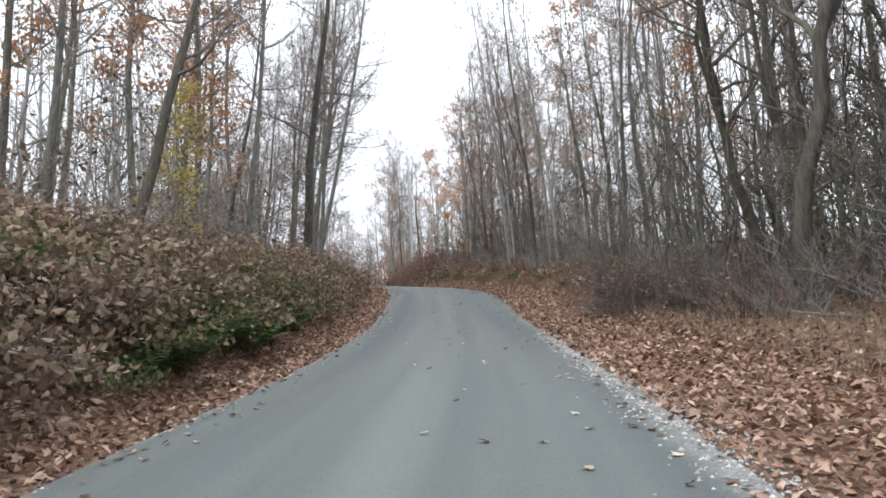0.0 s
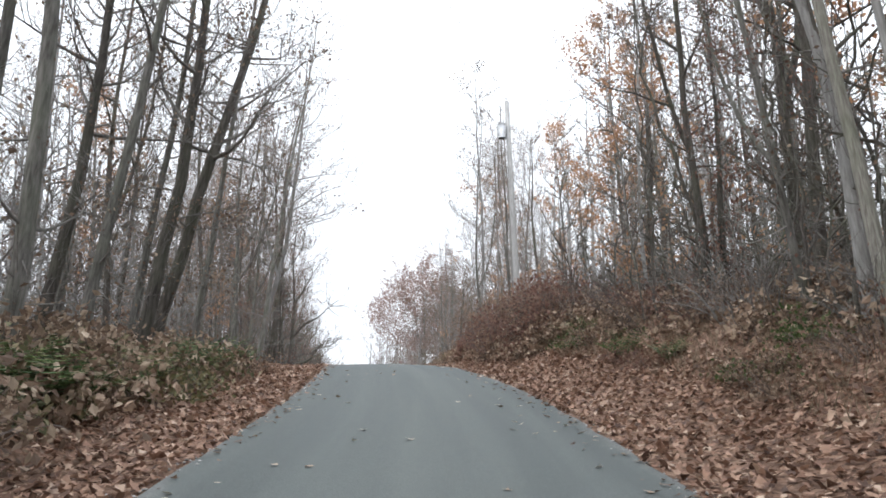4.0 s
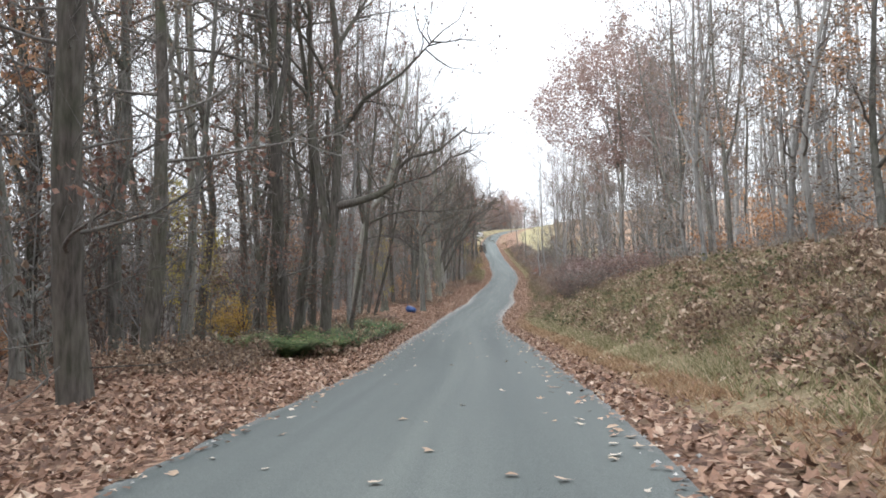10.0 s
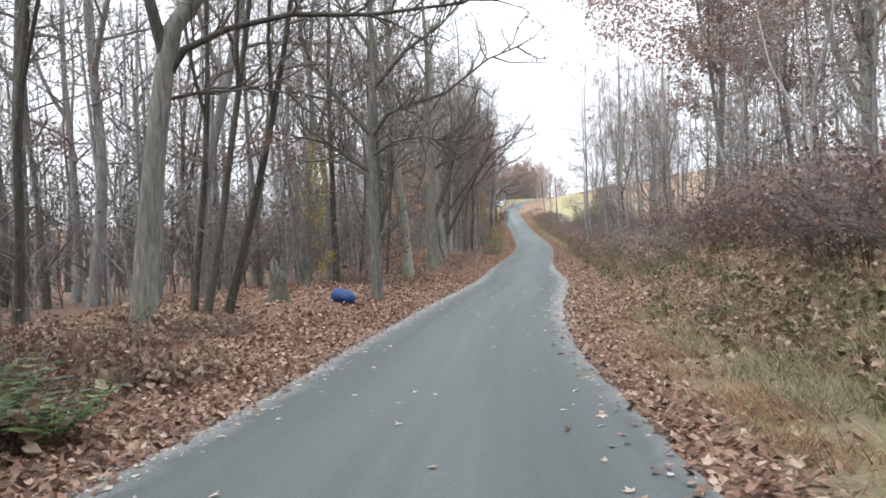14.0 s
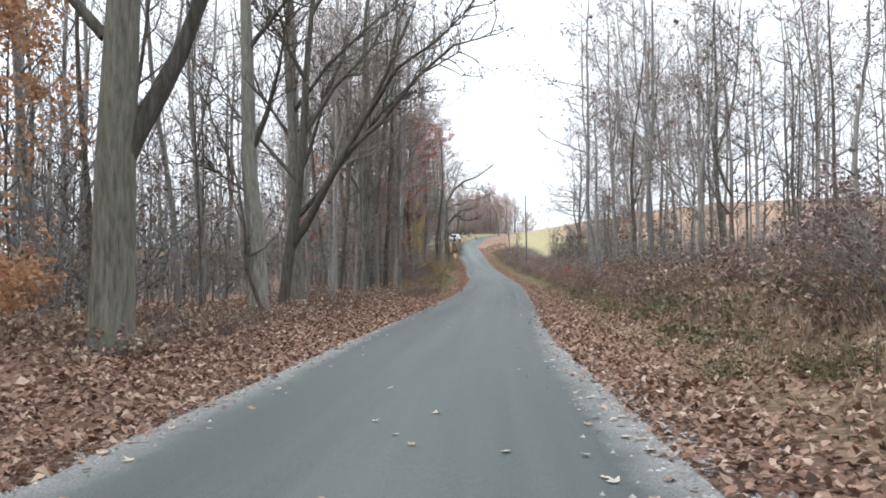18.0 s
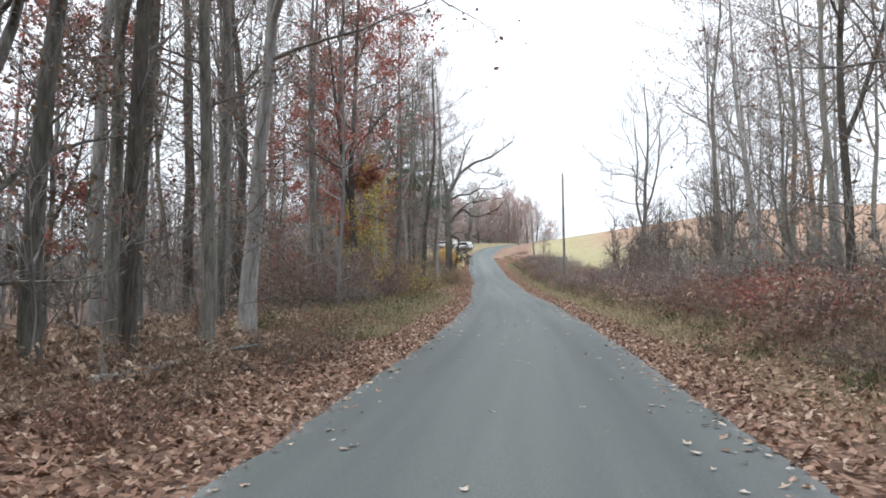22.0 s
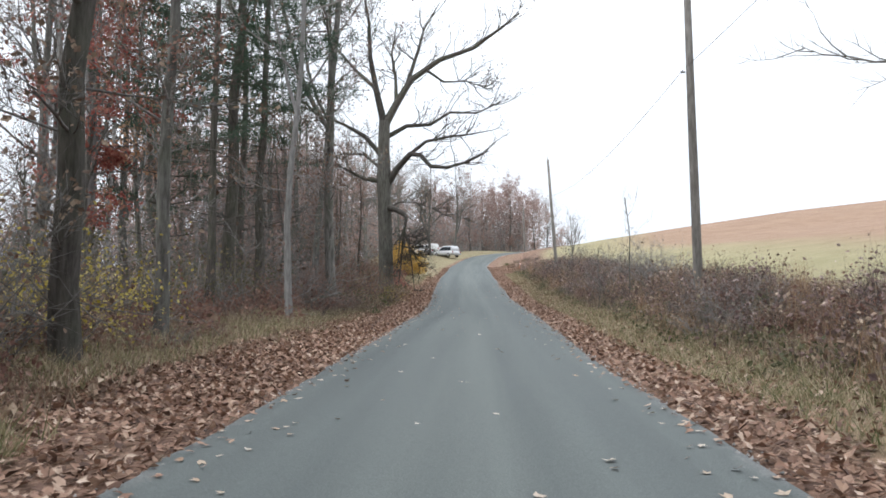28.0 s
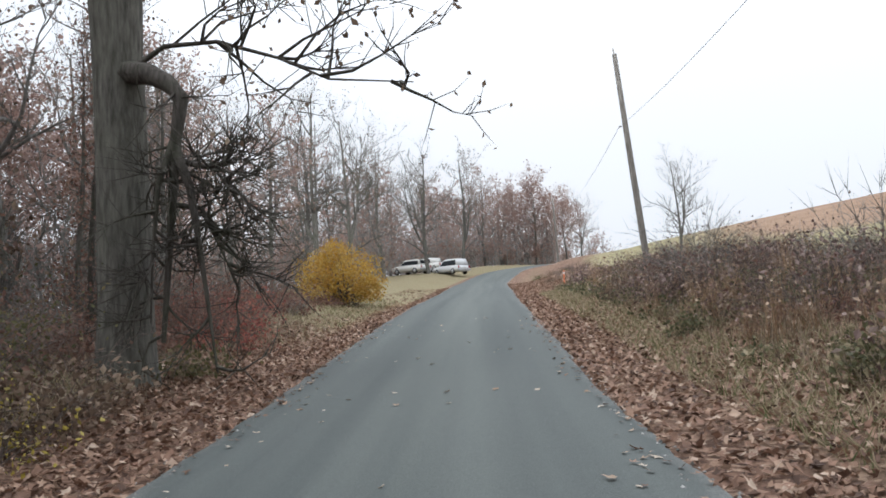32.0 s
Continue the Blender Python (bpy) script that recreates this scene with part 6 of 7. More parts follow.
# trees that still hold coloured leaves
kind("redcap", "red_maple", "maple with a dense dull-red crown", 301, 17, 0.2, crown=0.42, boughs=30, spread=0.28, subs=6, twigs=5, leaves=LEAF_RED, leaf_n=7000, leaf_size=0.18, clump=True, dome=True, forks=1)
kind("russet", "oak_tree", "round-crowned oak thick with dull red-brown leaves", 302, 25, 0.32, crown=0.58, boughs=46, spread=0.30, subs=7, twigs=5, leaves=LEAF_UMBER, leaf_n=9000, leaf_size=0.25, forks=2, dome=True, fill=19000)
# leaf colours of these oaks are lightened to imitate haze
kind("round", "oak_tree", "low round-crowned oak thick with dull pink-brown leaves", 309, 13, 0.2, crown=0.14, boughs=42, spread=0.37, subs=7, twigs=6, leaves=LEAF_HAZY, leaf_n=6000, leaf_size=0.2, forks=1, dome=True, fill=5000)
kind("orange", "maple_sapling", "slender sapling with sprays of orange leaves", 303, 8.5, 0.05, crown=0.2, boughs=16, spread=0.26, subs=5, twigs=4, leaves=LEAF_ORANGE, leaf_n=1900, leaf_size=0.15, droop=0.4, flare=1.1)
kind("yellow", "yellow_sapling", "slim sapling with clear yellow leaves", 304, 8.0, 0.05, crown=0.25, boughs=16, spread=0.22, subs=5, twigs=4, leaves=LEAF_YELLOW, leaf_n=1500, leaf_size=0.14, flare=1.1)
kind("canopy", "maple_tree", "forest maple with an orange-brown top", 305, 18, 0.16, crown=0.5, boughs=24, spread=0.2, subs=5, twigs=5, leaves=LEAF_ORANGE, leaf_n=3200, leaf_size=0.18, clump=True)
kind("dead", "dead_tree", "bare forked dead tree at the field edge", 306, 11.5, 0.16, crown=0.34, boughs=30, spread=0.3, subs=8, twigs=7, lean=0.02, forks=2, wander=0.07, dome=True)
kind("vine", "vine_clad_tree", "dead trunk wrapped in a dark mass of vines", 308, 9, 0.12, crown=0.05, boughs=40, spread=0.09, subs=5, twigs=5, wood=BARK_DARK, twig=BARK_DARK, leaves=LEAF_RUSSET, leaf_n=1500, leaf_size=0.10, flare=1.1)
kind("whip", "sapling", "thin bare sapling with a few long rising twigs", 311, 3.8, 0.022, crown=0.2, boughs=12, spread=0.3, subs=2, twigs=2, wood=BARK_GREY, twig=BARK_GREY, leaves=LEAF_BROWN, leaf_n=26, leaf_size=0.08, flare=1.1)
for key, s, u, turn, size in (("redcap", 239, -9.5, 60, 0.5), ("redcap", 219.5, -8.0, 0, 0.9), ("redcap", 218, -10.5, 120, 0.5), ("redcap", 228, -8.8, 200, 0.9), ("redcap", 205, -14, 10, 0.6), ("yellow", 219.5, -6.6, 40, 0.85), ("yellow", 226.5, -7.6, 140, 0.7), ("wide0", 222, 11.5, 30, 0.55), ("wide1", 229, 13, 130, 0.5), ("slim0", 218, 10, 10, 0.7), ("slim2", 225, 14, 60, 0.7), ("wide0", 233, 10.5, 230, 0.4), ("slim1", 215, 12.5, 80, 0.75), ("wide1", 211, 10.5, 180, 0.5), ("wide0", 292.5, 7.6, 0, 0.30), ("whip", 256.5, 4.9, 90, 1.0), ("whip", 258.2, 4.2, 200, 0.62),
                              ("russet", 172.5, 15.0, 0, 1.12), ("wide1", 152, 17.5, 80, 1.6), ("russet", 177, 22.5, 140, 0.92),
                              ("orange", 157.8, -7.3, 0, 0.72), ("orange", 160.5, -8.3, 50, 0.85), ("orange", 163.5, -9.6, 150, 1.0), ("orange", 100, -13, 60, 0.8), ("orange", 84, -14, 200, 0.7), ("orange", 92, -15.5, 20, 0.9), ("orange", 124, -11, 90, 0.7),
                              ("orange", 103, 14.5, 40, 1.1), ("orange", 110, 15.0, 130, 1.05), ("orange", 98, 15.5, 250, 1.0), ("orange", 107, 18, 25, 1.2), ("orange", 233, -12, 10, 0.8), ("orange", 217, 13, 10, 0.6),
                              ("canopy", 27, -9.2, 100, 0.85), ("canopy", 33, -10.5, 200, 0.9), ("orange", 52, 11, 20, 1.2), ("orange", 60, 10, 120, 1.2), ("orange", 76, 13, 60, 1.3), ("orange", 72, 15, 170, 1.2), ("orange", 128, 15, 170, 1.2), ("orange", 118, 16, 70, 1.2),
                              ("yellow", 20, -7.4, 0, 0.6), ("yellow", 22.5, -8.6, 100, 0.7), ("yellow", 109, -11, 30, 0.75), ("yellow", 113, -12.5, 160, 0.8), ("yellow", 118, -13, 250, 0.7),
                              ("yellow", 227.6, -7.4, 0, 1.0), ("yellow", 231, -8.0, 0, 0.8), ("orange", 241.5, -8.6, 200, 0.75), ("yellow", 227, -9.0, 20, 0.7), ("yellow", 146, -9.5, 20, 0.8),
                              ("canopy", 26, -11, 0, 1.05), ("canopy", 22, -13.5, 90, 1.1), ("canopy", 73.6, 14.5, 30, 1.0), ("canopy", 42, 9.5, 200, 0.9), ("canopy", 104.5, 15.5, 80, 1.1),
                              ("canopy", 96, -9.5, 10, 1.0), ("canopy", 112, -17, 210, 1.1), ("canopy", 92, 17, 150, 1.05), ("canopy", 82, -16, 150, 1.0), ("canopy", 30, 10.5, 150, 1.0), ("canopy", 14, -10, 50, 0.9),
                              ("dead", 252, 13.3, 40, 1.5), ("redcap", 254, -12.5, 80, 0.75), ("canopy", 259, -13, 30, 0.8),
("round", 381.9, -9.6, 10, 1.05), ("round", 377, -12.5, 100, 0.95), ("round", 389.5, -9.2, 200, 0.9), ("round", 371, -19, 300, 1.0), ("wide2", 369.3, -10.3, 60, 0.95),
                              ("wide1", 353.4, -6.4, 10, 1.0), ("wide0", 343, -7.4, 150, 0.95), ("wide1", 336.2, -10.5, 210, 0.95), ("wide0", 326.5, -11.6, 20, 1.05), ("wide1", 319.6, -12.4, 120, 1.1),
                              ("wide0", 330, -16.3, 70, 1.1), ("wide2", 311.2, -13.6, 30, 0.85), ("wide1", 315.3, -17.8, 80, 1.0), ("wide2", 304.8, -17.2, 140, 0.9), ("wide1", 358.5, -13.2, 190, 0.95),
                              ("wide2", 352.5, -17.6, 240, 0.95), ("wide0", 346.8, -20.6, 290, 1.0), ("wide2", 296, -16, 10, 0.85), ("wide1", 288, -13.5, 55, 0.9), ("wide2", 281, -16, 100, 0.9), ("wide0", 302, -22, 10, 1.05),
                              ("wide1", 276, -12.5, 200, 0.75), ("wide0", 397, -13, 20, 0.9), ("wide1", 363, -22, 20, 1.0), ("round", 283, -15, 0, 0.62), ("round", 290, -18, 70, 0.7), ("round", 297, -15.5, 150, 0.6), ("round", 286, -23, 220, 0.85), ("round", 277, -19, 300, 0.8), ("round", 302, -20, 30, 0.75), ("vine", 277, -7.6, 0, 0.75), ("vine", 279.5, -9.2, 60, 0.8), ("vine", 275.5, -9.8, 130, 0.7), ("wide1", 287.5, -10.8, 100, 0.6), ("wide2", 291, -12.5, 70, 0.7), ("wide1", 281, -12, 200, 0.85), ("vine", 52, 8.0, 0, 0.9), ("vine", 47, 9.5, 90, 0.7),
                              ("wide0", 150, -7.8, 0, 0.85), ("wide1", 146, -7.0, 20, 0.9), ("wide0", 193, -7.6, 60, 0.9)):
    stand(KINDS[key], s, u, turn, size)

BUSH = {
    "gold": shrub("golden_shrub", "bright golden-yellow shrub thick with small leaves", "bush", 121, 2.4, 3.0, 90, 8000, LEAF_GOLD, 0.085, 0.5, forkn=5, depth=0.2),
    "lime": shrub("yellow_green_shrub", "yellow-green leafy shrub at the wood's edge", "bush", 122, 2.6, 2.6, 60, 1500, LEAF_YELLOW, 0.09, 0.4, forkn=4, depth=0.25),
    "olive": shrub("leafy_shrub", "olive-green leafy shrub half bare", "bush", 123, 2.6, 2.6, 60, 1300, LEAF_OLIVE, 0.09, 0.4, forkn=4, depth=0.25),
    "rust": shrub("russet_shrub", "low shrub with dark red-brown leaves", "bush", 124, 1.1, 2.4, 50, 900, LEAF_RED, 0.09, 0.7, forkn=4, depth=0.2),
}


def golden_bush(s, u, lobes, seed):
    """A rounded bush in lobes: stems from the ground, leaves thick on the outside of every lobe."""
    rng = random.Random(seed)
    root = thing("golden_shrub", "rounded bright golden-yellow shrub at the edge of the grass", "bush")
    st = Shape()
    for x, y, z, w in lobes:
        lf = Shape()
        for k in range(16):
            e = Vector((x, y, z)) + rnd_dir(rng, 0.3) * w * 0.9
            b = Vector((rng.gauss(0, 0.35), rng.gauss(0, 0.35), -0.1))
            st.tube([b, b.lerp(e, 0.5) + Vector((0, 0, 0.2)), e], [0.018, 0.012, 0.002], 3)
        for k in range(1500):
            d = rnd_dir(rng, 0.1)
            lump = 1 + 0.12 * math.sin(7 * d.x + 3 * d.z) + 0.12 * math.sin(6 * d.y + x)
            p = Vector((x, y, z)) + d * w * lump * (0.55 + 0.65 * rng.random())
            if p.z > 0.05:
                lf.leaf(p, rnd_dir(rng, -0.3), rnd_dir(rng, 1), 0.105 * rng.uniform(0.6, 1.3), 0.6)
        part("foliage", lf.mesh("foliage", LEAF_GOLD, False), root)
    part("tangle", st.mesh("tangle", STEM), root)
    x, y, z = place(s, u)
    root.matrix_basis = pose(x, y, z, 0, 0, heading(s))


golden_bush(295.0, -6.3, [(0, 0, 1.5, 1.15), (-1.1, 0.3, 1.35, 0.95), (1.0, -0.1, 1.15, 0.95), (0.4, -0.5, 0.75, 0.9), (-0.7, -0.6, 0.8, 0.8), (1.35, -0.4, 0.6, 0.6), (-0.2, 0.2, 2.1, 0.7)], 131)
for key, s, u, turn, size in (("gold", 115.5, -10.8, 60, 0.9), ("gold", 117.5, -12.0, 160, 0.8), ("lime", 243, -7.4, 0, 0.9), ("lime", 239, -8.4, 80, 1.0), ("lime", 246, -8.6, 160, 0.8),
                              ("lime", 227.5, -6.9, 40, 0.95), ("lime", 231, -6.2, 140, 1.15), ("lime", 232.5, -7.2, 20, 1.1), ("olive", 235, -8.6, 0, 1.1), ("olive", 249, -8.8, 90, 1.0), ("olive", 270.6, -6.0, 200, 0.62), ("lime", 269.6, -5.6, 30, 0.45), ("olive", 272.2, -6.8, 90, 0.75), ("olive", 268.4, -6.6, 130, 0.6), ("olive", 254, -8.4, 10, 0.9),
                              ("rust", 200, 6.8, 0, 1.0), ("rust", 203.5, 7.6, 90, 1.1), ("rust", 208, 7.0, 50, 1.0), ("rust", 212, 8.2, 10, 1.1), ("rust", 204, -7.8, 50, 0.8), ("rust", 210.5, -9.2, 140, 0.9),
                              ("rust", 281, -6.6, 10, 1.0), ("rust", 284, -7.6, 80, 1.1), ("rust", 278.5, -6.0, 200, 0.9)):
    stand(BUSH[key], s, u, turn, size)

# ---- the old oak at the verge ----
oak = thing("old_oak", "huge old oak with furrowed grey-green bark and crooked dark boughs", "tree")
ok = random.Random(77)
tr, br, lf = Shape(), Shape(), Shape()
V = Vector
trunk = [V((0, 0, -0.3)), V((0, 0, 0.25)), V((0, 0.02, 1.0)), V((-0.03, 0.03, 3.2)), V((-0.08, 0.0, 5.4)), V((-0.12, 0, 6.6)), V((-0.12, 0, 8.4)), V((-0.08, 0, 10.2))]
tr.tube(trunk, [0.58, 0.48, 0.43, 0.41, 0.40, 0.44, 0.34, 0.33], 14)
part("trunk", tr.mesh("trunk", bark("oak_bark", (0.05, 0.047, 0.041), (0.18, 0.172, 0.152), (0.12, 0.122, 0.095), 0.35)), oak)


def limb(name, pts, r0, sub=6, twigs=6, leaves=10, owner=None):
    """One bough with its side branches and twigs. x runs across the road, y along it."""
    sh = Shape()
    n = len(pts)
    sh.tube(pts, [r0 * (1 - 0.82 * i / (n - 1)) for i in range(n)], 7)
    for q in range(int(sub * 1.7) if leaves else sub // 2 + 1):
        x = ok.uniform(0.2, 0.99) * (n - 1)
        j = min(int(x), n - 2)
        p = pts[j].lerp(pts[j + 1], x - j)
        d = ((pts[j + 1] - pts[j]).normalized() + rnd_dir(ok, 0.5) * 1.0).normalized()
        line = grow(p, d, ok.uniform(0.9, 3.0) if leaves else ok.uniform(0.5, 1.2), ok, 4, 0.55, 0.3)
        sh.tube(line, [0.032, 0.025, 0.018, 0.011, 0.003], 4)
        for k in range(twigs):
            y = ok.uniform(0.3, 1.0) * 4
            i = min(int(y), 3)
            a = line[i].lerp(line[i + 1], y - i)
            e = grow(a, ((line[i + 1] - line[i]).normalized() + rnd_dir(ok, 0.3)).normalized(), ok.uniform(0.4, 1.1), ok, 2, 0.3, 0.2)
            sh.tube(e, [0.011, 0.008, 0.001], 3)
            if leaves and ok.random() < leaves / 12:
                lf.leaf(e[2], rnd_dir(ok, -0.6), rnd_dir(ok, 1), ok.uniform(0.08, 0.15), 0.6)
                lf.leaf(e[1], rnd_dir(ok, -0.6), rnd_dir(ok, 1), ok.uniform(0.08, 0.15), 0.6)
    return part(name, sh.mesh(name, BARK_DARK), owner or oak)


limb("bough", [V((0.1, 0, 6.4)), V((0.7, -0.3, 7.3)), V((1.5, -0.5, 8.1)), V((2.1, -0.6, 8.0)), V((2.7, -0.7, 7.3)), V((3.6, -0.8, 7.2)), V((4.8, -0.8, 7.5)), V((6.0, -0.9, 8.1))], 0.22, 10, 6)
limb("bough", [V((1.5, -0.5, 8.1)), V((2.4, -0.2, 8.9)), V((3.6, 0.1, 9.2)), V((5.0, 0.3, 9.4)), V((6.2, 0.3, 9.6))], 0.12, 9, 6)
limb("bough", [V((-0.05, 0, 10.0)), V((0.6, 0.2, 11.3)), V((1.5, 0.3, 12.8)), V((3.2, 0.4, 14.0)), V((5.2, 0.2, 14.6)), V((7.0, 0, 15.8)), V((8.0, 0, 16.6))], 0.26, 14, 6)
limb("bough", [V((1.2, 0.3, 12.4)), V((1.8, 0.8, 14.5)), V((2.2, 1.2, 16.2)), V((3.2, 1.4, 18.0))], 0.14, 9, 6)
limb("bough", [V((-0.1, 0, 10.0)), V((-0.5, -0.1, 11.8)), V((-0.9, -0.2, 14.0)), V((-1.0, 0, 16.2)), V((-1.4, 0.2, 18.4))], 0.24, 12, 6)
limb("bough", [V((-0.3, 0, 8.2)), V((-1.3, 0.3, 9.4)), V((-2.6, 0.5, 10.2)), V((-4.3, 0.4, 10.9)), V((-5.6, 0.4, 12.2))], 0.16, 10, 6)
limb("bough", [V((-0.3, 0, 6.6)), V((-1.2, -0.4, 6.7)), V((-2.6, -0.8, 7.4)), V((-4.2, -1.0, 7.8))], 0.15, 8, 6)
limb("bough", [V((-0.3, 0.2, 7.4)), V((-1.4, 0.8, 8.4)), V((-2.8, 1.4, 8.6)), V((-4.6, 2.0, 8.2))], 0.10, 8, 6)
limb("broken_bough", [V((0.2, -0.2, 5.0)), V((0.65, -0.45, 4.85)), V((1.05, -0.6, 4.6)), V((1.27, -0.65, 4.35)), V((1.15, -0.6, 3.7)), V((1.0, -0.5, 2.4)), V((0.8, -0.4, 0.6))], 0.2, 14, 8, 0)
limb("broken_bough", [V((1.12, -0.6, 3.6)), V((1.4, -0.7, 2.9)), V((1.55, -0.7, 1.8)), V((1.75, -0.7, 0.1))], 0.09, 14, 8, 0)
limb("bough", [V((0.3, -0.3, 5.0)), V((0.9, -0.4, 5.3)), V((1.8, -0.5, 5.25)), V((2.8, -0.6, 4.85)), V((3.6, -0.7, 4.4)), V((4.9, -0.8, 4.2))], 0.05, 11, 8)
limb("broken_bough", [V((1.1, -0.6, 3.4)), V((1.5, -0.6, 3.25)), V((1.8, -0.7, 3.15)), V((2.1, -0.7, 2.7))], 0.06, 34, 10, 0)
limb("broken_bough", [V((1.05, -0.5, 2.7)), V((1.5, -0.5, 2.6)), V((1.7, -0.6, 2.2)), V((2.0, -0.6, 1.5))], 0.05, 34, 10, 0)
limb("broken_bough", [V((1.15, -0.6, 3.8)), V((0.9, -0.7, 3.0)), V((0.8, -0.7, 2.0)), V((0.75, -0.7, 0.9))], 0.06, 30, 10, 0)
limb("bough", [V((0.1, 0.1, 9.3)), V((1.2, 0.4, 10.0)), V((2.6, 0.6, 10.1)), V((3.8, 0.5, 10.8)), V((5.4, 0.4, 10.7)), V((6.8, 0.3, 11.3))], 0.15, 11, 7)
limb("bough", [V((0.6, 0.2, 11.3)), V((0.5, 0.9, 13.0)), V((0.2, 1.4, 14.8)), V((0.5, 1.8, 17.0))], 0.13, 11, 7)
limb("bough", [V((-0.6, 0, 12.2)), V((-1.8, 0.3, 13.4)), V((-3.0, 0.3, 14.8)), V((-3.8, 0.2, 16.6))], 0.13, 11, 7)
limb("bough", [V((2.4, 0.4, 13.4)), V((3.4, 0.9, 12.8)), V((4.8, 1.2, 12.9)), V((6.4, 1.2, 12.3))], 0.09, 10, 7)
stub = Shape()
stub.tube([V((-0.35, -0.1, 6.55)), V((-0.75, -0.25, 6.75)), V((-0.95, -0.3, 6.8))], [0.12, 0.07, 0.03], 6, True)
part("stub", stub.mesh("stub", BARK_DARK), oak)
part("foliage", lf.mesh("foliage", LEAF_BROWN, False), oak)
x, y, z = place(274.5, -5.6)
oak.matrix_basis = pose(x, y, z, 0, 0, heading(274.3))


def roadside_oak(label, s, u, radius, stems, boughs, wood, leaf_mat, leaves=10):
    """An oak whose stems and long boughs are set one by one."""
    global lf
    root = thing("oak_tree", label, "tree")
    lf = Shape()
    for k, line in enumerate(stems):
        sh = Shape()
        n = len(line)
        r_ = radius * (0.75 if k else 1)
        sh.tube([V(p) for p in line], [r_ * (1.45 if i == 0 and not k else 1 - 0.82 * max(0, line[i][2] - line[0][2]) / (line[-1][2] - line[0][2])) for i in range(n)], 12)
        part("trunk", sh.mesh("trunk", wood), root)
    for line, r_, sub in boughs:
        limb("bough", [V(p) for p in line], r_, sub, 7, leaves, root)
    if lf.v:
        part("foliage", lf.mesh("foliage", leaf_mat, False), root)
    x, y, z = place(s, u)
    root.matrix_basis = pose(x, y, z, 0, 0, heading(s))


roadside_oak("dark oak with one heavy bough reaching over the lane", 106.6, -5.0, 0.215,
             [[(0, 0, -0.3), (0.02, 0, 0.4), (0.2, 0.1, 2.5), (0.55, 0.2, 5.0), (0.8, 0.25, 7.5), (0.9, 0.2, 11), (0.6, 0.1, 15), (0.9, 0, 19)],
              [(0.3, 0.1, 3.4), (0.1, 0.3, 5.5), (-0.2, 0.4, 8), (-0.1, 0.5, 12), (-0.5, 0.5, 17)]],
             [([(0.6, 0.2, 5.1), (1.2, 0.4, 5.2), (2.0, 0.7, 5.45), (2.6, 0.8, 5.8), (2.8, 0.85, 6.4), (3.3, 0.9, 6.8), (4.3, 1.0, 7.0), (5.4, 1.0, 7.8)], 0.17, 9),
              ([(0.8, 0.25, 7.6), (1.8, 0, 8.8), (3.2, -0.2, 9.6), (4.6, 0, 11)], 0.11, 9), ([(0.8, 0.2, 9), (0.2, -1, 10.5), (-0.6, -2.2, 11.6)], 0.09, 8),
              ([(0.9, 0.2, 10.8), (1.8, 0.8, 12.4), (2.6, 1.4, 14.2)], 0.09, 9), ([(-0.15, 0.45, 9), (-1.3, 0.6, 10.4), (-2.6, 0.7, 11.6)], 0.09, 8),
              ([(-0.2, 0.5, 12), (-1, 0.2, 14), (-1.6, 0, 16.5)], 0.07, 8), ([(0.6, 0.1, 14.6), (1.4, 0, 16.2), (1.8, -0.2, 18.6)], 0.07, 8)], BARK_DARK, LEAF_RUSSET, 16)
roadside_oak("broad grey-barked oak with a dark limb rising off its trunk", 161, -6.3, 0.42,
             [[(0, 0, -0.3), (0, 0, 0.3), (0.05, 0.02, 1.6), (0.08, 0.04, 3.4), (0.16, 0.08, 5.3), (0.25, 0.1, 7.0), (0.1, 0.1, 10), (0.4, 0, 14), (0.2, 0, 18.5)]],
             [([(0.2, 0.08, 3.4), (0.4, 0.2, 3.9), (0.75, 0.35, 4.6), (1.1, 0.5, 5.4), (1.5, 0.65, 6.6), (1.9, 0.8, 8.2), (2.8, 1.0, 9.8), (3.6, 1.0, 12)], 0.24, 12),
              ([(0.2, 0.1, 6.4), (0.8, 0.2, 7.0), (2.0, 0.3, 7.3), (3.4, 0.2, 8.2), (5, 0, 8.8)], 0.13, 10), ([(-0.1, 0, 5.6), (-0.9, -0.2, 6.6), (-2.2, -0.4, 7.0), (-3.6, -0.4, 8.0)], 0.12, 10),
              ([(0.2, 0.1, 8.4), (-0.8, 0.6, 10), (-1.9, 1.2, 11.8)], 0.12, 9), ([(0.1, 0.1, 10), (1.3, -0.6, 11.4), (2.6, -1.2, 13.4)], 0.11, 9),
              ([(0.3, 0, 12.6), (-0.5, -0.8, 14.4), (-1.2, -1.4, 16.6)], 0.08, 9), ([(0.35, 0, 14), (1.2, 0.6, 16), (1.6, 1, 18.2)], 0.07, 8)],
             bark("oak_bark_grey", (0.075, 0.07, 0.06), (0.22, 0.21, 0.18), (0.13, 0.15, 0.09), 0.4), LEAF_BROWN)
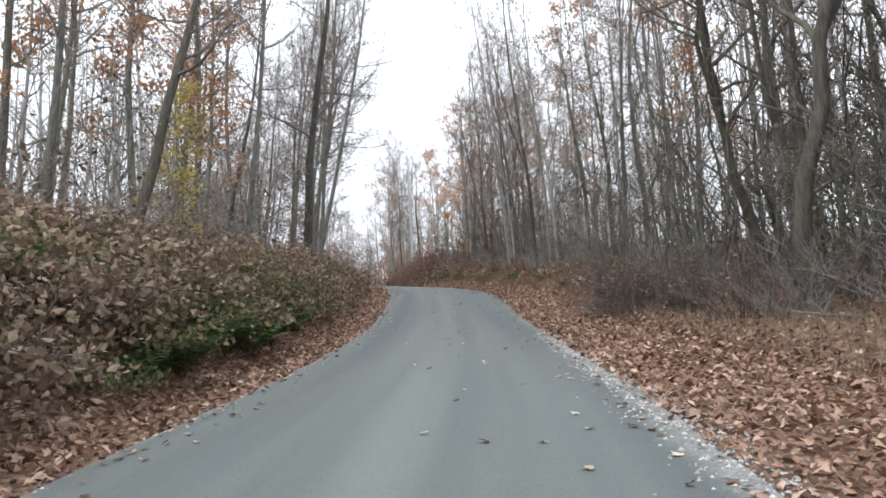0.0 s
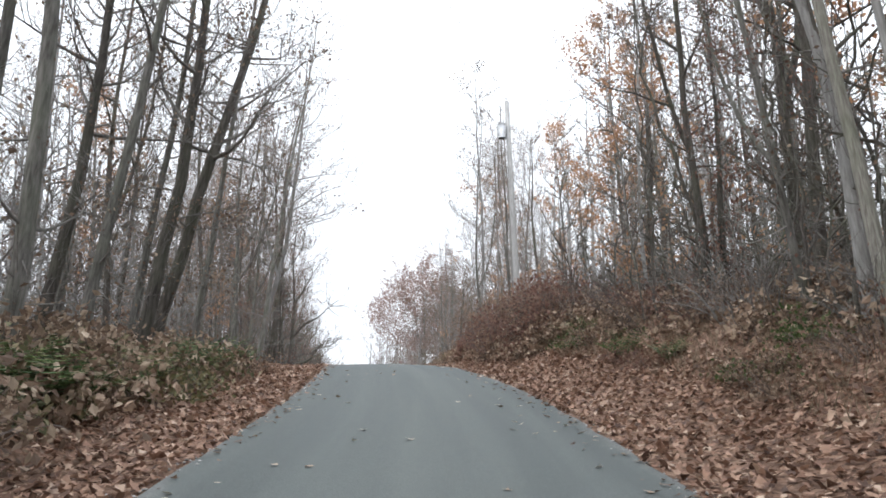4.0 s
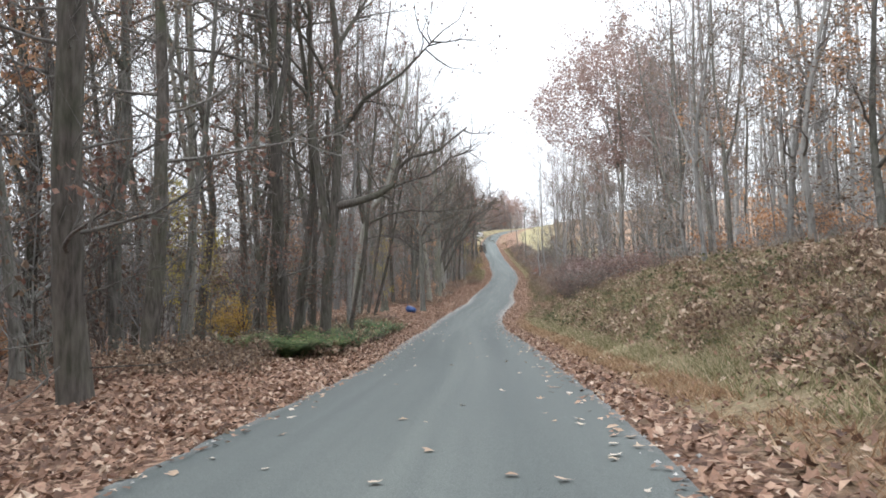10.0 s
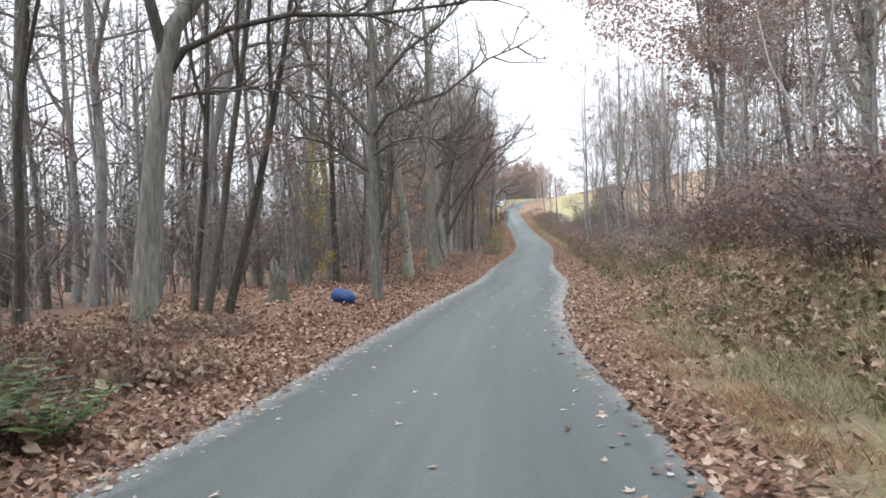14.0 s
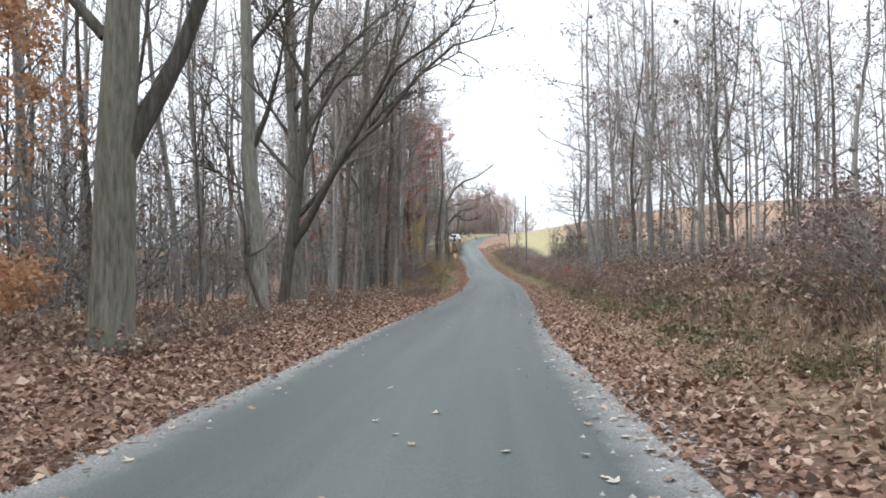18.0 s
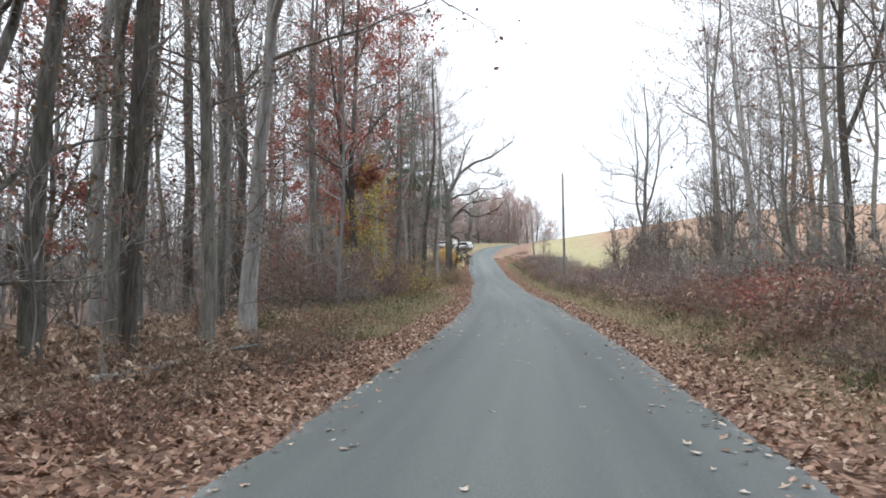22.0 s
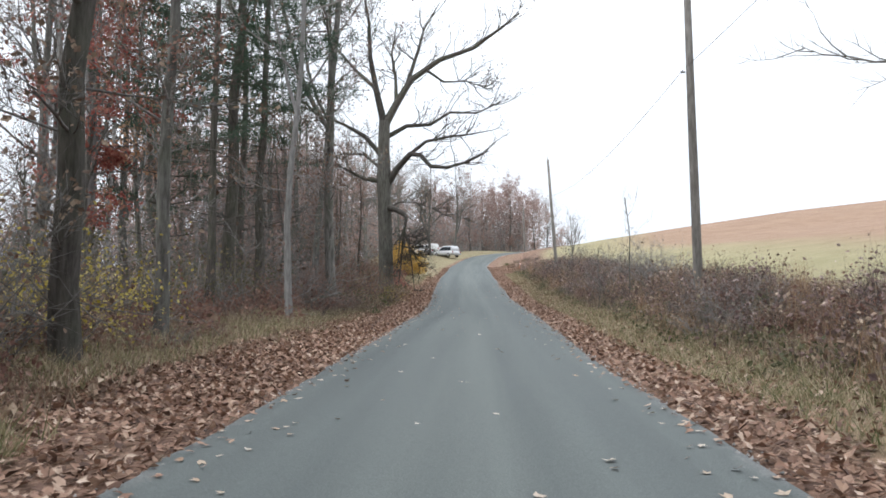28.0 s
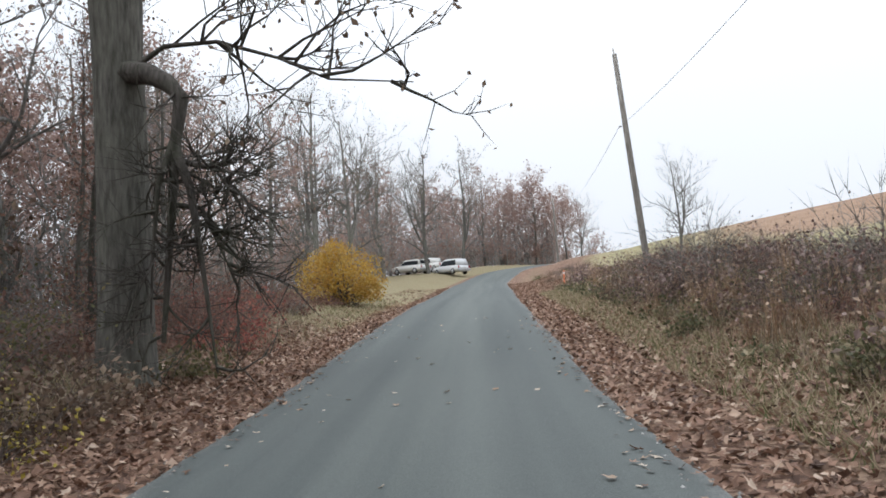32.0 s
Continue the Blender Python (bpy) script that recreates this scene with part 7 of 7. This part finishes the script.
roadside_oak("leaning twin-stemmed oak with boughs arching over the lane", 175.2, -7.0, 0.22,
             [[(0, 0, -0.3), (0.02, 0, 0.4), (0.2, 0.05, 2.0), (0.5, 0.1, 3.8), (0.75, 0.2, 6.5), (0.9, 0.25, 9), (1.2, 0.3, 12), (1.1, 0.2, 16)],
              [(0.25, 0.05, 2.2), (0.9, 0.2, 3.2), (1.6, 0.4, 4.6), (2.4, 0.5, 6.0), (3.2, 0.7, 7.4), (4.2, 0.8, 9.6), (5.0, 0.9, 11.5)]],
             [([(2.3, 0.5, 5.8), (3.6, 0.7, 6.9), (5.0, 0.8, 8.6), (6.4, 0.9, 9.8), (8.0, 1.0, 10.2)], 0.11, 12), ([(3.1, 0.7, 7.2), (4.3, 0.2, 8.8), (5.8, -0.3, 9.6), (7.2, -0.5, 10.8)], 0.10, 12),
              ([(0.75, 0.2, 6.4), (1.8, 0.6, 8.2), (3.2, 1, 9.8), (4.4, 1.4, 11.8)], 0.10, 12), ([(0.9, 0.2, 8.4), (0.1, -0.4, 10), (-1.2, -0.8, 11.5)], 0.09, 10),
              ([(1.1, 0.3, 11), (2.2, 0.2, 12.6), (3.4, 0.2, 14.4)], 0.08, 10), ([(0.6, 0.1, 4.6), (-0.6, 0, 6.0), (-1.8, -0.2, 7.4), (-2.6, -0.3, 9.2)], 0.09, 10),
              ([(1.15, 0.3, 13), (0.6, 0.9, 14.6), (0.4, 1.2, 16.4)], 0.06, 8), ([(4.0, 0.8, 9.2), (4.2, 1.6, 11), (4.0, 2.2, 13)], 0.07, 9)], BARK_DARK, LEAF_BROWN)

LICHEN = bark("beech_bark", (0.135, 0.13, 0.112), (0.37, 0.36, 0.325), (0.2, 0.215, 0.16), 0.45)
roadside_oak("grey smooth-barked tree bending into one heavy bough over the lane", 127.3, -7.9, 0.30,
             [[(0, 0, -0.3), (0, 0, 0.35), (0.18, 0.05, 2.0), (0.45, 0.1, 4.0), (0.75, 0.1, 5.6), (1.0, 0.15, 6.6), (1.7, 0.2, 7.4), (2.3, 0.3, 8.2), (2.9, 0.4, 9.8), (3.2, 0.4, 12.0), (3.9, 0.5, 14.5), (4.0, 0.5, 17)]],
             [([(0.8, 0.1, 5.5), (1.2, 0.2, 6.1), (2.2, 0.3, 6.5), (3.6, 0.5, 6.75), (5.4, 0.6, 6.6), (7.4, 0.7, 6.7), (9.2, 0.7, 7.4)], 0.10, 14),
              ([(0.7, 0.1, 5.0), (1.4, 0.3, 5.15), (2.6, 0.5, 5.2), (3.8, 0.8, 5.0)], 0.05, 9),
              ([(0.8, 0.1, 5.9), (0.6, -0.2, 7.4), (0.5, -0.3, 9.6), (0.1, -0.3, 12.5), (0.2, -0.2, 16)], 0.15, 12),
              ([(2.3, 0.3, 8.1), (3.6, 0.4, 8.6), (5.0, 0.6, 8.9), (6.6, 0.6, 10.0), (8.2, 0.6, 10.4)], 0.10, 13),
              ([(2.9, 0.4, 9.6), (4.2, 0.1, 10.8), (5.4, 0, 12.4)], 0.08, 11), ([(3.2, 0.4, 12), (2.4, 0.8, 13.6), (2.0, 1.0, 15.6)], 0.07, 9)], LICHEN, LEAF_RUSSET, 3)
roadside_oak("upright grey tree with dark boughs spreading both ways beside the barrel", 138.2, -5.2, 0.225,
             [[(0, 0, -0.3), (0, 0, 0.35), (0.03, 0, 2.4), (0.08, 0, 4.7), (0.05, 0.05, 6.3), (0.3, 0.1, 8.4), (0.2, 0.1, 11), (0.5, 0, 14.5)]],
             [([(0.05, 0, 6.0), (-0.7, 0, 6.9), (-1.3, 0.1, 7.7), (-2.1, 0.2, 8.9), (-2.8, 0.3, 10.4)], 0.11, 12), ([(0.1, 0, 5.9), (0.7, 0, 6.7), (1.6, 0.1, 7.0), (2.8, 0.2, 7.3), (4.4, 0.2, 8.4), (5.6, 0.3, 8.8)], 0.10, 13),
              ([(0.05, 0, 4.6), (-0.7, 0, 5.1), (-1.5, 0.1, 5.8), (-2.6, 0.2, 6.1), (-3.8, 0.3, 6.4)], 0.07, 12), ([(0.2, 0.05, 7.6), (1.4, 0.2, 8.9), (2.8, 0.3, 9.8), (4.2, 0.3, 11.2)], 0.09, 13),
              ([(0.25, 0.1, 9), (-0.9, 0.2, 10.8), (-1.8, 0.2, 12.6)], 0.08, 11), ([(0.25, 0.1, 10.6), (1.3, 0, 12), (2.4, 0, 13.6)], 0.07, 11), ([(0.05, 0, 5.2), (0.9, -0.4, 5.6), (2.0, -0.7, 5.7), (3.2, -0.8, 5.4)], 0.05, 10)], BARK_GREY, LEAF_BROWN, 3)
roadside_oak("pale lichened beech trunk with a dark vine-like limb", 170.5, -6.5, 0.30,
             [[(0, 0, -0.3), (0, 0, 0.3), (-0.05, 0, 2.2), (-0.25, 0, 4.4), (-0.3, 0.05, 8.0), (-0.4, 0.1, 12), (-0.2, 0.1, 18)]],
             [([(0.15, -0.25, 0.2), (-0.25, -0.33, 1.4), (-0.3, -0.33, 2.6), (-0.55, -0.3, 4.2), (-1.3, -0.3, 6.0), (-1.7, -0.3, 7.6)], 0.07, 8), ([(-0.2, 0, 5.0), (0.3, 0, 6.2), (0.7, 0, 7.6), (1.1, 0, 10)], 0.11, 12),
              ([(-0.3, 0, 3.8), (-1.2, 0.1, 4.4), (-2.2, 0.2, 5.2)], 0.05, 8), ([(-0.3, 0, 8.2), (0.9, 0.2, 9.8), (2.4, 0.3, 11)], 0.09, 12), ([(-0.35, 0, 10), (-1.4, 0, 12), (-2.2, 0, 14)], 0.08, 10)], LICHEN, LEAF_BROWN, 6)
roadside_oak("pale lichened beech trunk with boughs arching over the lane", 179.5, -7.6, 0.31,
             [[(0, 0, -0.3), (0, 0, 0.3), (-0.1, 0, 3.0), (-0.15, 0, 7.5), (-0.35, 0, 11), (0, 0, 17)]],
             [([(0, 0, 3.6), (0.8, 0, 4.4), (1.9, 0, 5.8), (3.7, 0.1, 8.0), (5.5, 0.2, 9.7), (7.2, 0.2, 10.6)], 0.13, 15), ([(-0.1, 0, 5), (0.6, -0.1, 6.4), (1.3, -0.2, 8.6), (2.4, -0.2, 11)], 0.12, 13),
              ([(-0.2, 0, 8), (1.4, 0.2, 10.2), (3.4, 0.3, 12), (5, 0.3, 13)], 0.1, 13), ([(-0.2, 0, 7), (-1.5, 0, 9), (-2.6, 0, 12)], 0.09, 10)], LICHEN, LEAF_BROWN, 8)


# ---- utility poles and their wires ----
POLE_WOOD = bark("pole_wood", (0.10, 0.092, 0.082), (0.24, 0.225, 0.205), (0.2, 0.19, 0.17), 0.1)
WIRE = plain("wire_black", (0.02, 0.02, 0.02), 0.5, vary=0.1)
STEEL = plain("galvanised_steel", (0.42, 0.43, 0.44), 0.45, 0.7, 0.12)
PORCELAIN = plain("porcelain", (0.35, 0.34, 0.33), 0.3, vary=0.1)


def ring_shape(r, h, sides=12, z=0.0, top=None):
    sh = Shape()
    sh.tube([V((0, 0, z)), V((0, 0, z + h))], [r, top or r], sides, True)
    return sh


def utility_pole(s, u, height, radius=0.15, tilt=0.0, gear=False, wood=None):
    root = thing("utility_pole", "weathered grey wooden utility pole" + (" with a grey transformer can" if gear else " with one wire bracket"), "utility pole", "poles along the lane")
    sh = Shape()
    sh.tube([V((0, 0, -0.6)), V((0, 0, height * 0.5)), V((0.02, 0, height))], [radius, radius * 0.86, radius * 0.68], 12, True)
    part("shaft", sh.mesh("shaft", wood or POLE_WOOD), root)
    pin = Shape()
    pin.tube([V((0, 0, height - 0.02)), V((0, 0, height + 0.28))], [0.03, 0.03], 6, True)
    part("insulator", pin.mesh("insulator", PORCELAIN), root)
    bolt = Shape()
    bolt.tube([V((-radius, 0, height * 0.66)), V((-radius - 0.12, 0, height * 0.66))], [0.035, 0.035], 6, True)
    part("bracket", bolt.mesh("bracket", STEEL), root)
    if gear:
        can = ring_shape(0.21, 0.78, 14, height - 2.15)
        part("transformer", can.mesh("transformer", STEEL), root, "grey steel transformer can").location = (-0.36, -0.1, 0)
        lid = ring_shape(0.23, 0.05, 14, height - 1.37, 0.12)
        part("transformer_lid", lid.mesh("transformer_lid", STEEL), root).location = (-0.36, -0.1, 0)
        cut = ring_shape(0.045, 0.4, 8, height - 3.6)
        part("cutout", cut.mesh("cutout", PORCELAIN), root).location = (-0.3, -0.1, 0)
    x, y, z = place(s, u)
    root.matrix_basis = pose(x, y, z, 0, tilt, heading(s))
    return root.matrix_basis @ V((0, 0, height + 0.25)), root.matrix_basis @ V((-radius - 0.1, 0, height * 0.66))


def wire(a, b, sag, r=0.009):
    sh = Shape()
    pts = [a.lerp(b, i / 24) - V((0, 0, 4 * sag * (i / 24) * (1 - i / 24))) for i in range(25)]
    sh.tube(pts, [r] * 25, 4)
    tagged(new("overhead_wire", sh.mesh("overhead_wire", WIRE)), "thin black overhead wire sagging between poles", "wire", "wires along the lane")


back = utility_pole(-24, -6.5, 11.5)
first = utility_pole(72, 7.75, 12.2, 0.17, -1.5, True, bark("pole_wood_bleached", (0.30, 0.30, 0.295), (0.48, 0.48, 0.47), (0.4, 0.4, 0.38), 0.1))
second = utility_pole(166, 10.2, 11.5, 0.15, -1.0)
third = utility_pole(251.6, 5.92, 9.9, 0.13, -0.2)
fourth = utility_pole(293, 6.45, 8.95, 0.14, -3.5)
fifth = utility_pole(352, 5.6, 7.4, 0.14, -1)
wire(back[0], first[0], 1.2)
wire(first[0], second[0], 1.6)
wire(second[1], third[1], 1.2)
wire(third[1], fourth[1], 0.8)
wire(fourth[1], fifth[1], 0.8)


# ---- parked cars ----
GLASS = plain("car_glass", (0.02, 0.025, 0.03), 0.08, vary=0.05, bump=0)
RUBBER = plain("tyre_rubber", (0.022, 0.022, 0.022), 0.85, vary=0.2)
LAMP_RED = plain("tail_lamp", (0.28, 0.02, 0.02), 0.25, vary=0.1, bump=0)
LAMP_CLEAR = plain("head_lamp", (0.6, 0.6, 0.58), 0.15, vary=0.05, bump=0)
PLATE = plain("number_plate", (0.55, 0.55, 0.52), 0.5, vary=0.05, bump=0)


def solid(profile, half, inset, taper=0.0):
    """A side profile (y, z) pulled out across x; the part over z = inset leans in by taper."""
    bm = bmesh.new()
    rows = []
    for sg in (-1, 1):
        rows.append([bm.verts.new((sg * (half - taper * max(0, z - inset)), y, z)) for y, z in profile])
    bm.faces.new(rows[0])
    bm.faces.new(rows[1][::-1])
    n = len(profile)
    for i in range(n):
        j = (i + 1) % n
        bm.faces.new((rows[0][i], rows[1][i], rows[1][j], rows[0][j]))
    bmesh.ops.recalc_face_normals(bm, faces=bm.faces)
    bmesh.ops.bevel(bm, geom=list(bm.edges), offset=0.035, segments=2, affect="EDGES", clamp_overlap=True)
    return bm


def from_bm(name, bm, mat, parent, label="", smooth=True):
    me = bpy.data.meshes.new(name)
    bm.to_mesh(me)
    bm.free()
    me.materials.append(mat)
    if smooth:
        me.polygons.foreach_set("use_smooth", [True] * len(me.polygons))
    return part(name, me, parent, label)


def block(name, x0, x1, y0, y1, z0, z1, mat, parent, label="", bevel=0.012):
    bm = bmesh.new()
    bmesh.ops.create_cube(bm, size=1)
    bmesh.ops.scale(bm, vec=(x1 - x0, y1 - y0, z1 - z0), verts=bm.verts)
    bmesh.ops.translate(bm, vec=((x0 + x1) / 2, (y0 + y1) / 2, (z0 + z1) / 2), verts=bm.verts)
    if bevel:
        bmesh.ops.bevel(bm, geom=list(bm.edges), offset=bevel, segments=2, affect="EDGES", clamp_overlap=True)
    return from_bm(name, bm, mat, parent, label, False)


def car(label, paint, s, u, turn, tall=1.0, truck=False):
    root = thing("parked_car", label, "car", "cars parked at the bend")
    h = 1.62 * tall
    lower = [(-2.2, 0.35), (-2.25, 0.6), (-2.2, 0.92), (-1.9, 0.98), (1.0, 0.98), (2.05, 0.86), (2.25, 0.62), (2.2, 0.32)]
    from_bm("body", solid(lower, 0.90, 0.6, 0.10), paint, root)
    cabin = [(-2.05, 0.95), (-1.85, h - 0.06), (-1.6, h), (0.0, h), (0.35, h - 0.06), (1.15, 0.95)]
    if truck:
        cabin = [(-0.75, 0.95), (-0.62, h - 0.06), (-0.4, h), (0.3, h), (0.55, h - 0.06), (1.2, 0.95)]
    from_bm("roof", solid(cabin, 0.84, 0.95, 0.22), paint, root)
    y0, y1 = cabin[0][0], cabin[-1][0]
    pane = [(y0 + 0.22, 1.0), (y0 + 0.34, h - 0.16), (y1 - 0.85, h - 0.16), (y1 - 0.22, 1.0)]
    for sg in (-1, 1):
        bm = bmesh.new()
        v = [bm.verts.new((sg * (0.852 - 0.22 * (z - 0.95)), y, z)) for y, z in pane]
        w = [bm.verts.new((sg * (0.835 - 0.22 * (z - 0.95)), y, z)) for y, z in pane]
        bm.faces.new(v)
        bm.faces.new(w[::-1])
        for i in range(4):
            bm.faces.new((v[i], w[i], w[(i + 1) % 4], v[(i + 1) % 4]))
        bmesh.ops.recalc_face_normals(bm, faces=bm.faces)
        from_bm("side_window", bm, GLASS, root, "", False)
        block("wing_mirror", sg * 0.98 - 0.08, sg * 0.98 + 0.08, 0.72, 0.84, 0.98, 1.12, paint, root)
        block("tail_light", sg * 0.74 - 0.09, sg * 0.74 + 0.09, -2.27, -2.2, 0.66, 0.9, LAMP_RED, root, "red tail light")
        block("headlight", sg * 0.66 - 0.17, sg * 0.66 + 0.17, 2.12, 2.24, 0.62, 0.78, LAMP_CLEAR, root, "clear headlight")
    rear = block("rear_window", -0.62, 0.62, -0.01, 0.01, 0, 0.5, GLASS, root, "", 0.004)
    rear.matrix_basis = pose(0, y0 + 0.03, 1.0, -18 if not truck else -12, 0, 0)
    front = block("windscreen", -0.64, 0.64, -0.01, 0.01, 0, 0.68, GLASS, root, "", 0.004)
    front.matrix_basis = pose(0, y1 + 0.015, 1.0, 50, 0, 0)
    block("bumper", -0.88, 0.88, -2.33, -2.18, 0.38, 0.56, STEEL, root, "grey rear bumper")
    block("bumper", -0.88, 0.88, 2.18, 2.32, 0.34, 0.52, RUBBER, root, "dark front bumper")
    block("number_plate", -0.16, 0.16, -2.345, -2.325, 0.6, 0.7, PLATE, root, "pale number plate", 0.004)
    for sx in (-1, 1):
        for yy in (-1.35, 1.38):
            wheel = Shape()
            wheel.tube([V((sx * 0.72, yy, 0.34)), V((sx * 0.80, yy, 0.34)), V((sx * 0.90, yy, 0.34)), V((sx * 0.93, yy, 0.34))], [0.30, 0.34, 0.34, 0.30], 18, True)
            wh = part("wheel", wheel.mesh("wheel", RUBBER), root)
            rim = Shape()
            rim.tube([V((sx * 0.925, yy, 0.34)), V((sx * 0.945, yy, 0.34)), V((sx * 0.95, yy, 0.34))], [0.21, 0.20, 0.06], 14, True)
            part("rim", rim.mesh("rim", STEEL), wh)
    x, y, z = place(s, u)
    root.matrix_basis = pose(x, y, z, 2.5, 0, heading(s) + turn)


car("silver sport utility car with dark windows parked beside the road", plain("silver_paint", (0.60, 0.61, 0.62), 0.3, vary=0.04, bump=0), 344, -5.2, 52, 1.05)
car("white hatchback parked on the grass beside a silver car", plain("white_paint", (0.72, 0.72, 0.70), 0.3, vary=0.05, bump=0), 344, -9.7, 62, 0.98)
car("white pickup truck parked behind two pale cars", plain("cream_paint", (0.66, 0.66, 0.64), 0.35, vary=0.05, bump=0), 349.5, -9.0, 58, 1.0, True)

# ---- small things ----
BLUE = plain("blue_plastic", (0.03, 0.062, 0.17), 0.45, vary=0.3, scale=4)
tub = thing("blue_barrel", "dented blue plastic barrel lying on the fallen leaves", "barrel")
sh = Shape()
sh.tube([V((-0.45, 0, 0)), V((-0.44, 0, 0)), V((-0.2, 0, 0)), V((0.2, 0, 0)), V((0.42, 0, 0)), V((0.45, 0, 0))], [0.02, 0.29, 0.31, 0.28, 0.19, 0.02], 18, True)
part("drum", sh.mesh("drum", BLUE), tub)
for xx, rr in ((-0.22, 0.315), (0.18, 0.287)):
    hoop = Shape()
    hoop.tube([V((xx - 0.02, 0, 0)), V((xx, 0, 0)), V((xx + 0.02, 0, 0))], [rr - 0.01, rr + 0.012, rr - 0.01], 18)
    part("hoop", hoop.mesh("hoop", BLUE), tub)
bung = ring_shape(0.035, 0.03, 10)
part("bung", bung.mesh("bung", RUBBER), tub).matrix_basis = pose(-0.46, 0.1, 0.12, 0, -90, 0)
x, y, z = place(135.6, -5.7)
tub.matrix_basis = pose(x, y, z + 0.2, 0, 14, heading(135.6) - 14) @ Matrix.Diagonal((0.8, 0.95, 0.85, 1))

MOSSY = bark("mossy_stump", (0.06, 0.058, 0.045), (0.27, 0.26, 0.22), (0.095, 0.105, 0.055), 0.35)


def stump(s, u, h, r_, seed):
    rng = random.Random(seed)
    sh = Shape()
    steps = [-0.2, 0.1, h * 0.3, h * 0.55, h * 0.75, h]
    sh.tube([V((0.05 * math.sin(3 * z), 0.03 * z, z)) for z in steps], [r_ * w for w in (1.5, 1.2, 1.0, 0.98, 0.92, 0.7)], 14, True)
    for k in range(len(sh.v)):
        a, b, c = sh.v[k]
        w = 1 + rng.uniform(-0.16, 0.16)
        sh.v[k] = (a * w, b * w, c + (rng.uniform(-0.5, 0.25) * h if k >= 70 else 0))
    root = thing("tree_stump", "broken mossy tree stump at the edge of the clearing", "stump")
    part("wood", sh.mesh("wood", MOSSY), root)
    x, y, z = place(s, u)
    root.matrix_basis = pose(x, y, z, 0, 0, 40)


stump(134.3, -7.5, 1.2, 0.28, 1)


def fallen_log(s, u, length, r_, turn, tilt, seed, label="grey fallen branch lying among the brush"):
    rng = random.Random(seed)
    sh = Shape()
    pts = grow(V((-length / 2, 0, 0)), V((1, 0, 0)), length, rng, 6, 0.09, 0.0)
    sh.tube(pts, [r_ * (1 - 0.6 * i / 6) for i in range(7)], 7, True)
    for k in range(5):
        a = rng.choice(pts[1:6])
        sh.tube([a, a + rnd_dir(rng, 0.4) * rng.uniform(0.4, 1.1)], [r_ * 0.4, 0.004], 4)
    root = thing("fallen_branch", label, "branch")
    part("wood", sh.mesh("wood", BARK_GREY), root)
    x, y, z = place(s, u)
    root.matrix_basis = pose(x, y, z + r_ * 0.5, 0, -tilt, turn)


fallen_log(29.5, 7.4, 4.5, 0.10, heading(30), 2, 1)
fallen_log(16, -6.8, 4.0, 0.09, heading(16) + 20, 22, 2, "dead branch leaning out of the bank")
fallen_log(13.5, 7.5, 3.2, 0.06, 150, 12, 3)
fallen_log(196.5, -5.6, 2.6, 0.07, heading(196) + 20, 10, 4)
fallen_log(193.5, -5.0, 1.4, 0.13, heading(193) + 50, 4, 5, "short mossy log lying on the leaf litter")
fallen_log(118.5, -7.0, 3.6, 0.07, heading(118) + 160, 6, 6)
fallen_log(120.5, -6.6, 3.0, 0.06, heading(118) + 20, 10, 7)
fallen_log(213, -7.6, 3.4, 0.05, heading(213) + 50, 30, 8)
fallen_log(257.5, -7.2, 4.4, 0.07, heading(257) + 30, 18, 9)
fallen_log(262.0, -8.0, 4.0, 0.06, heading(262) + 150, 12, 10)

heap = random.Random(19)
for k in range(9):
    fallen_log(117.2 + heap.uniform(-1.6, 1.8), -6.6 + heap.uniform(-0.9, 0.8), heap.uniform(1.6, 3.4), heap.uniform(0.03, 0.07), heap.uniform(0, 360), heap.uniform(2, 24), 40 + k,
               "dead grey branch thrown on a brush heap")

post = thing("marker_post", "short orange plastic marker post in the grass", "marker")
sh = Shape()
sh.tube([V((0, 0, -0.2)), V((0, 0, 0.75)), V((0, 0, 0.8))], [0.045, 0.045, 0.03], 10, True)
part("post", sh.mesh("post", plain("orange_plastic", (0.62, 0.20, 0.10), 0.5, vary=0.1)), post)
band_shape = ring_shape(0.048, 0.1, 10, 0.6)
part("reflector", band_shape.mesh("reflector", plain("white_reflector", (0.6, 0.6, 0.58), 0.3, vary=0.05)), post, "white reflective band")
x, y, z = place(305, 4.4)
post.matrix_basis = pose(x, y, z, 0, 3, 0)

# a kind that found no place above joins the woods
for key, proto in KINDS.items():
    if proto.name not in FIRST:
        stand(proto, 70 + 4 * len(FIRST), -19, 0, 1.0)
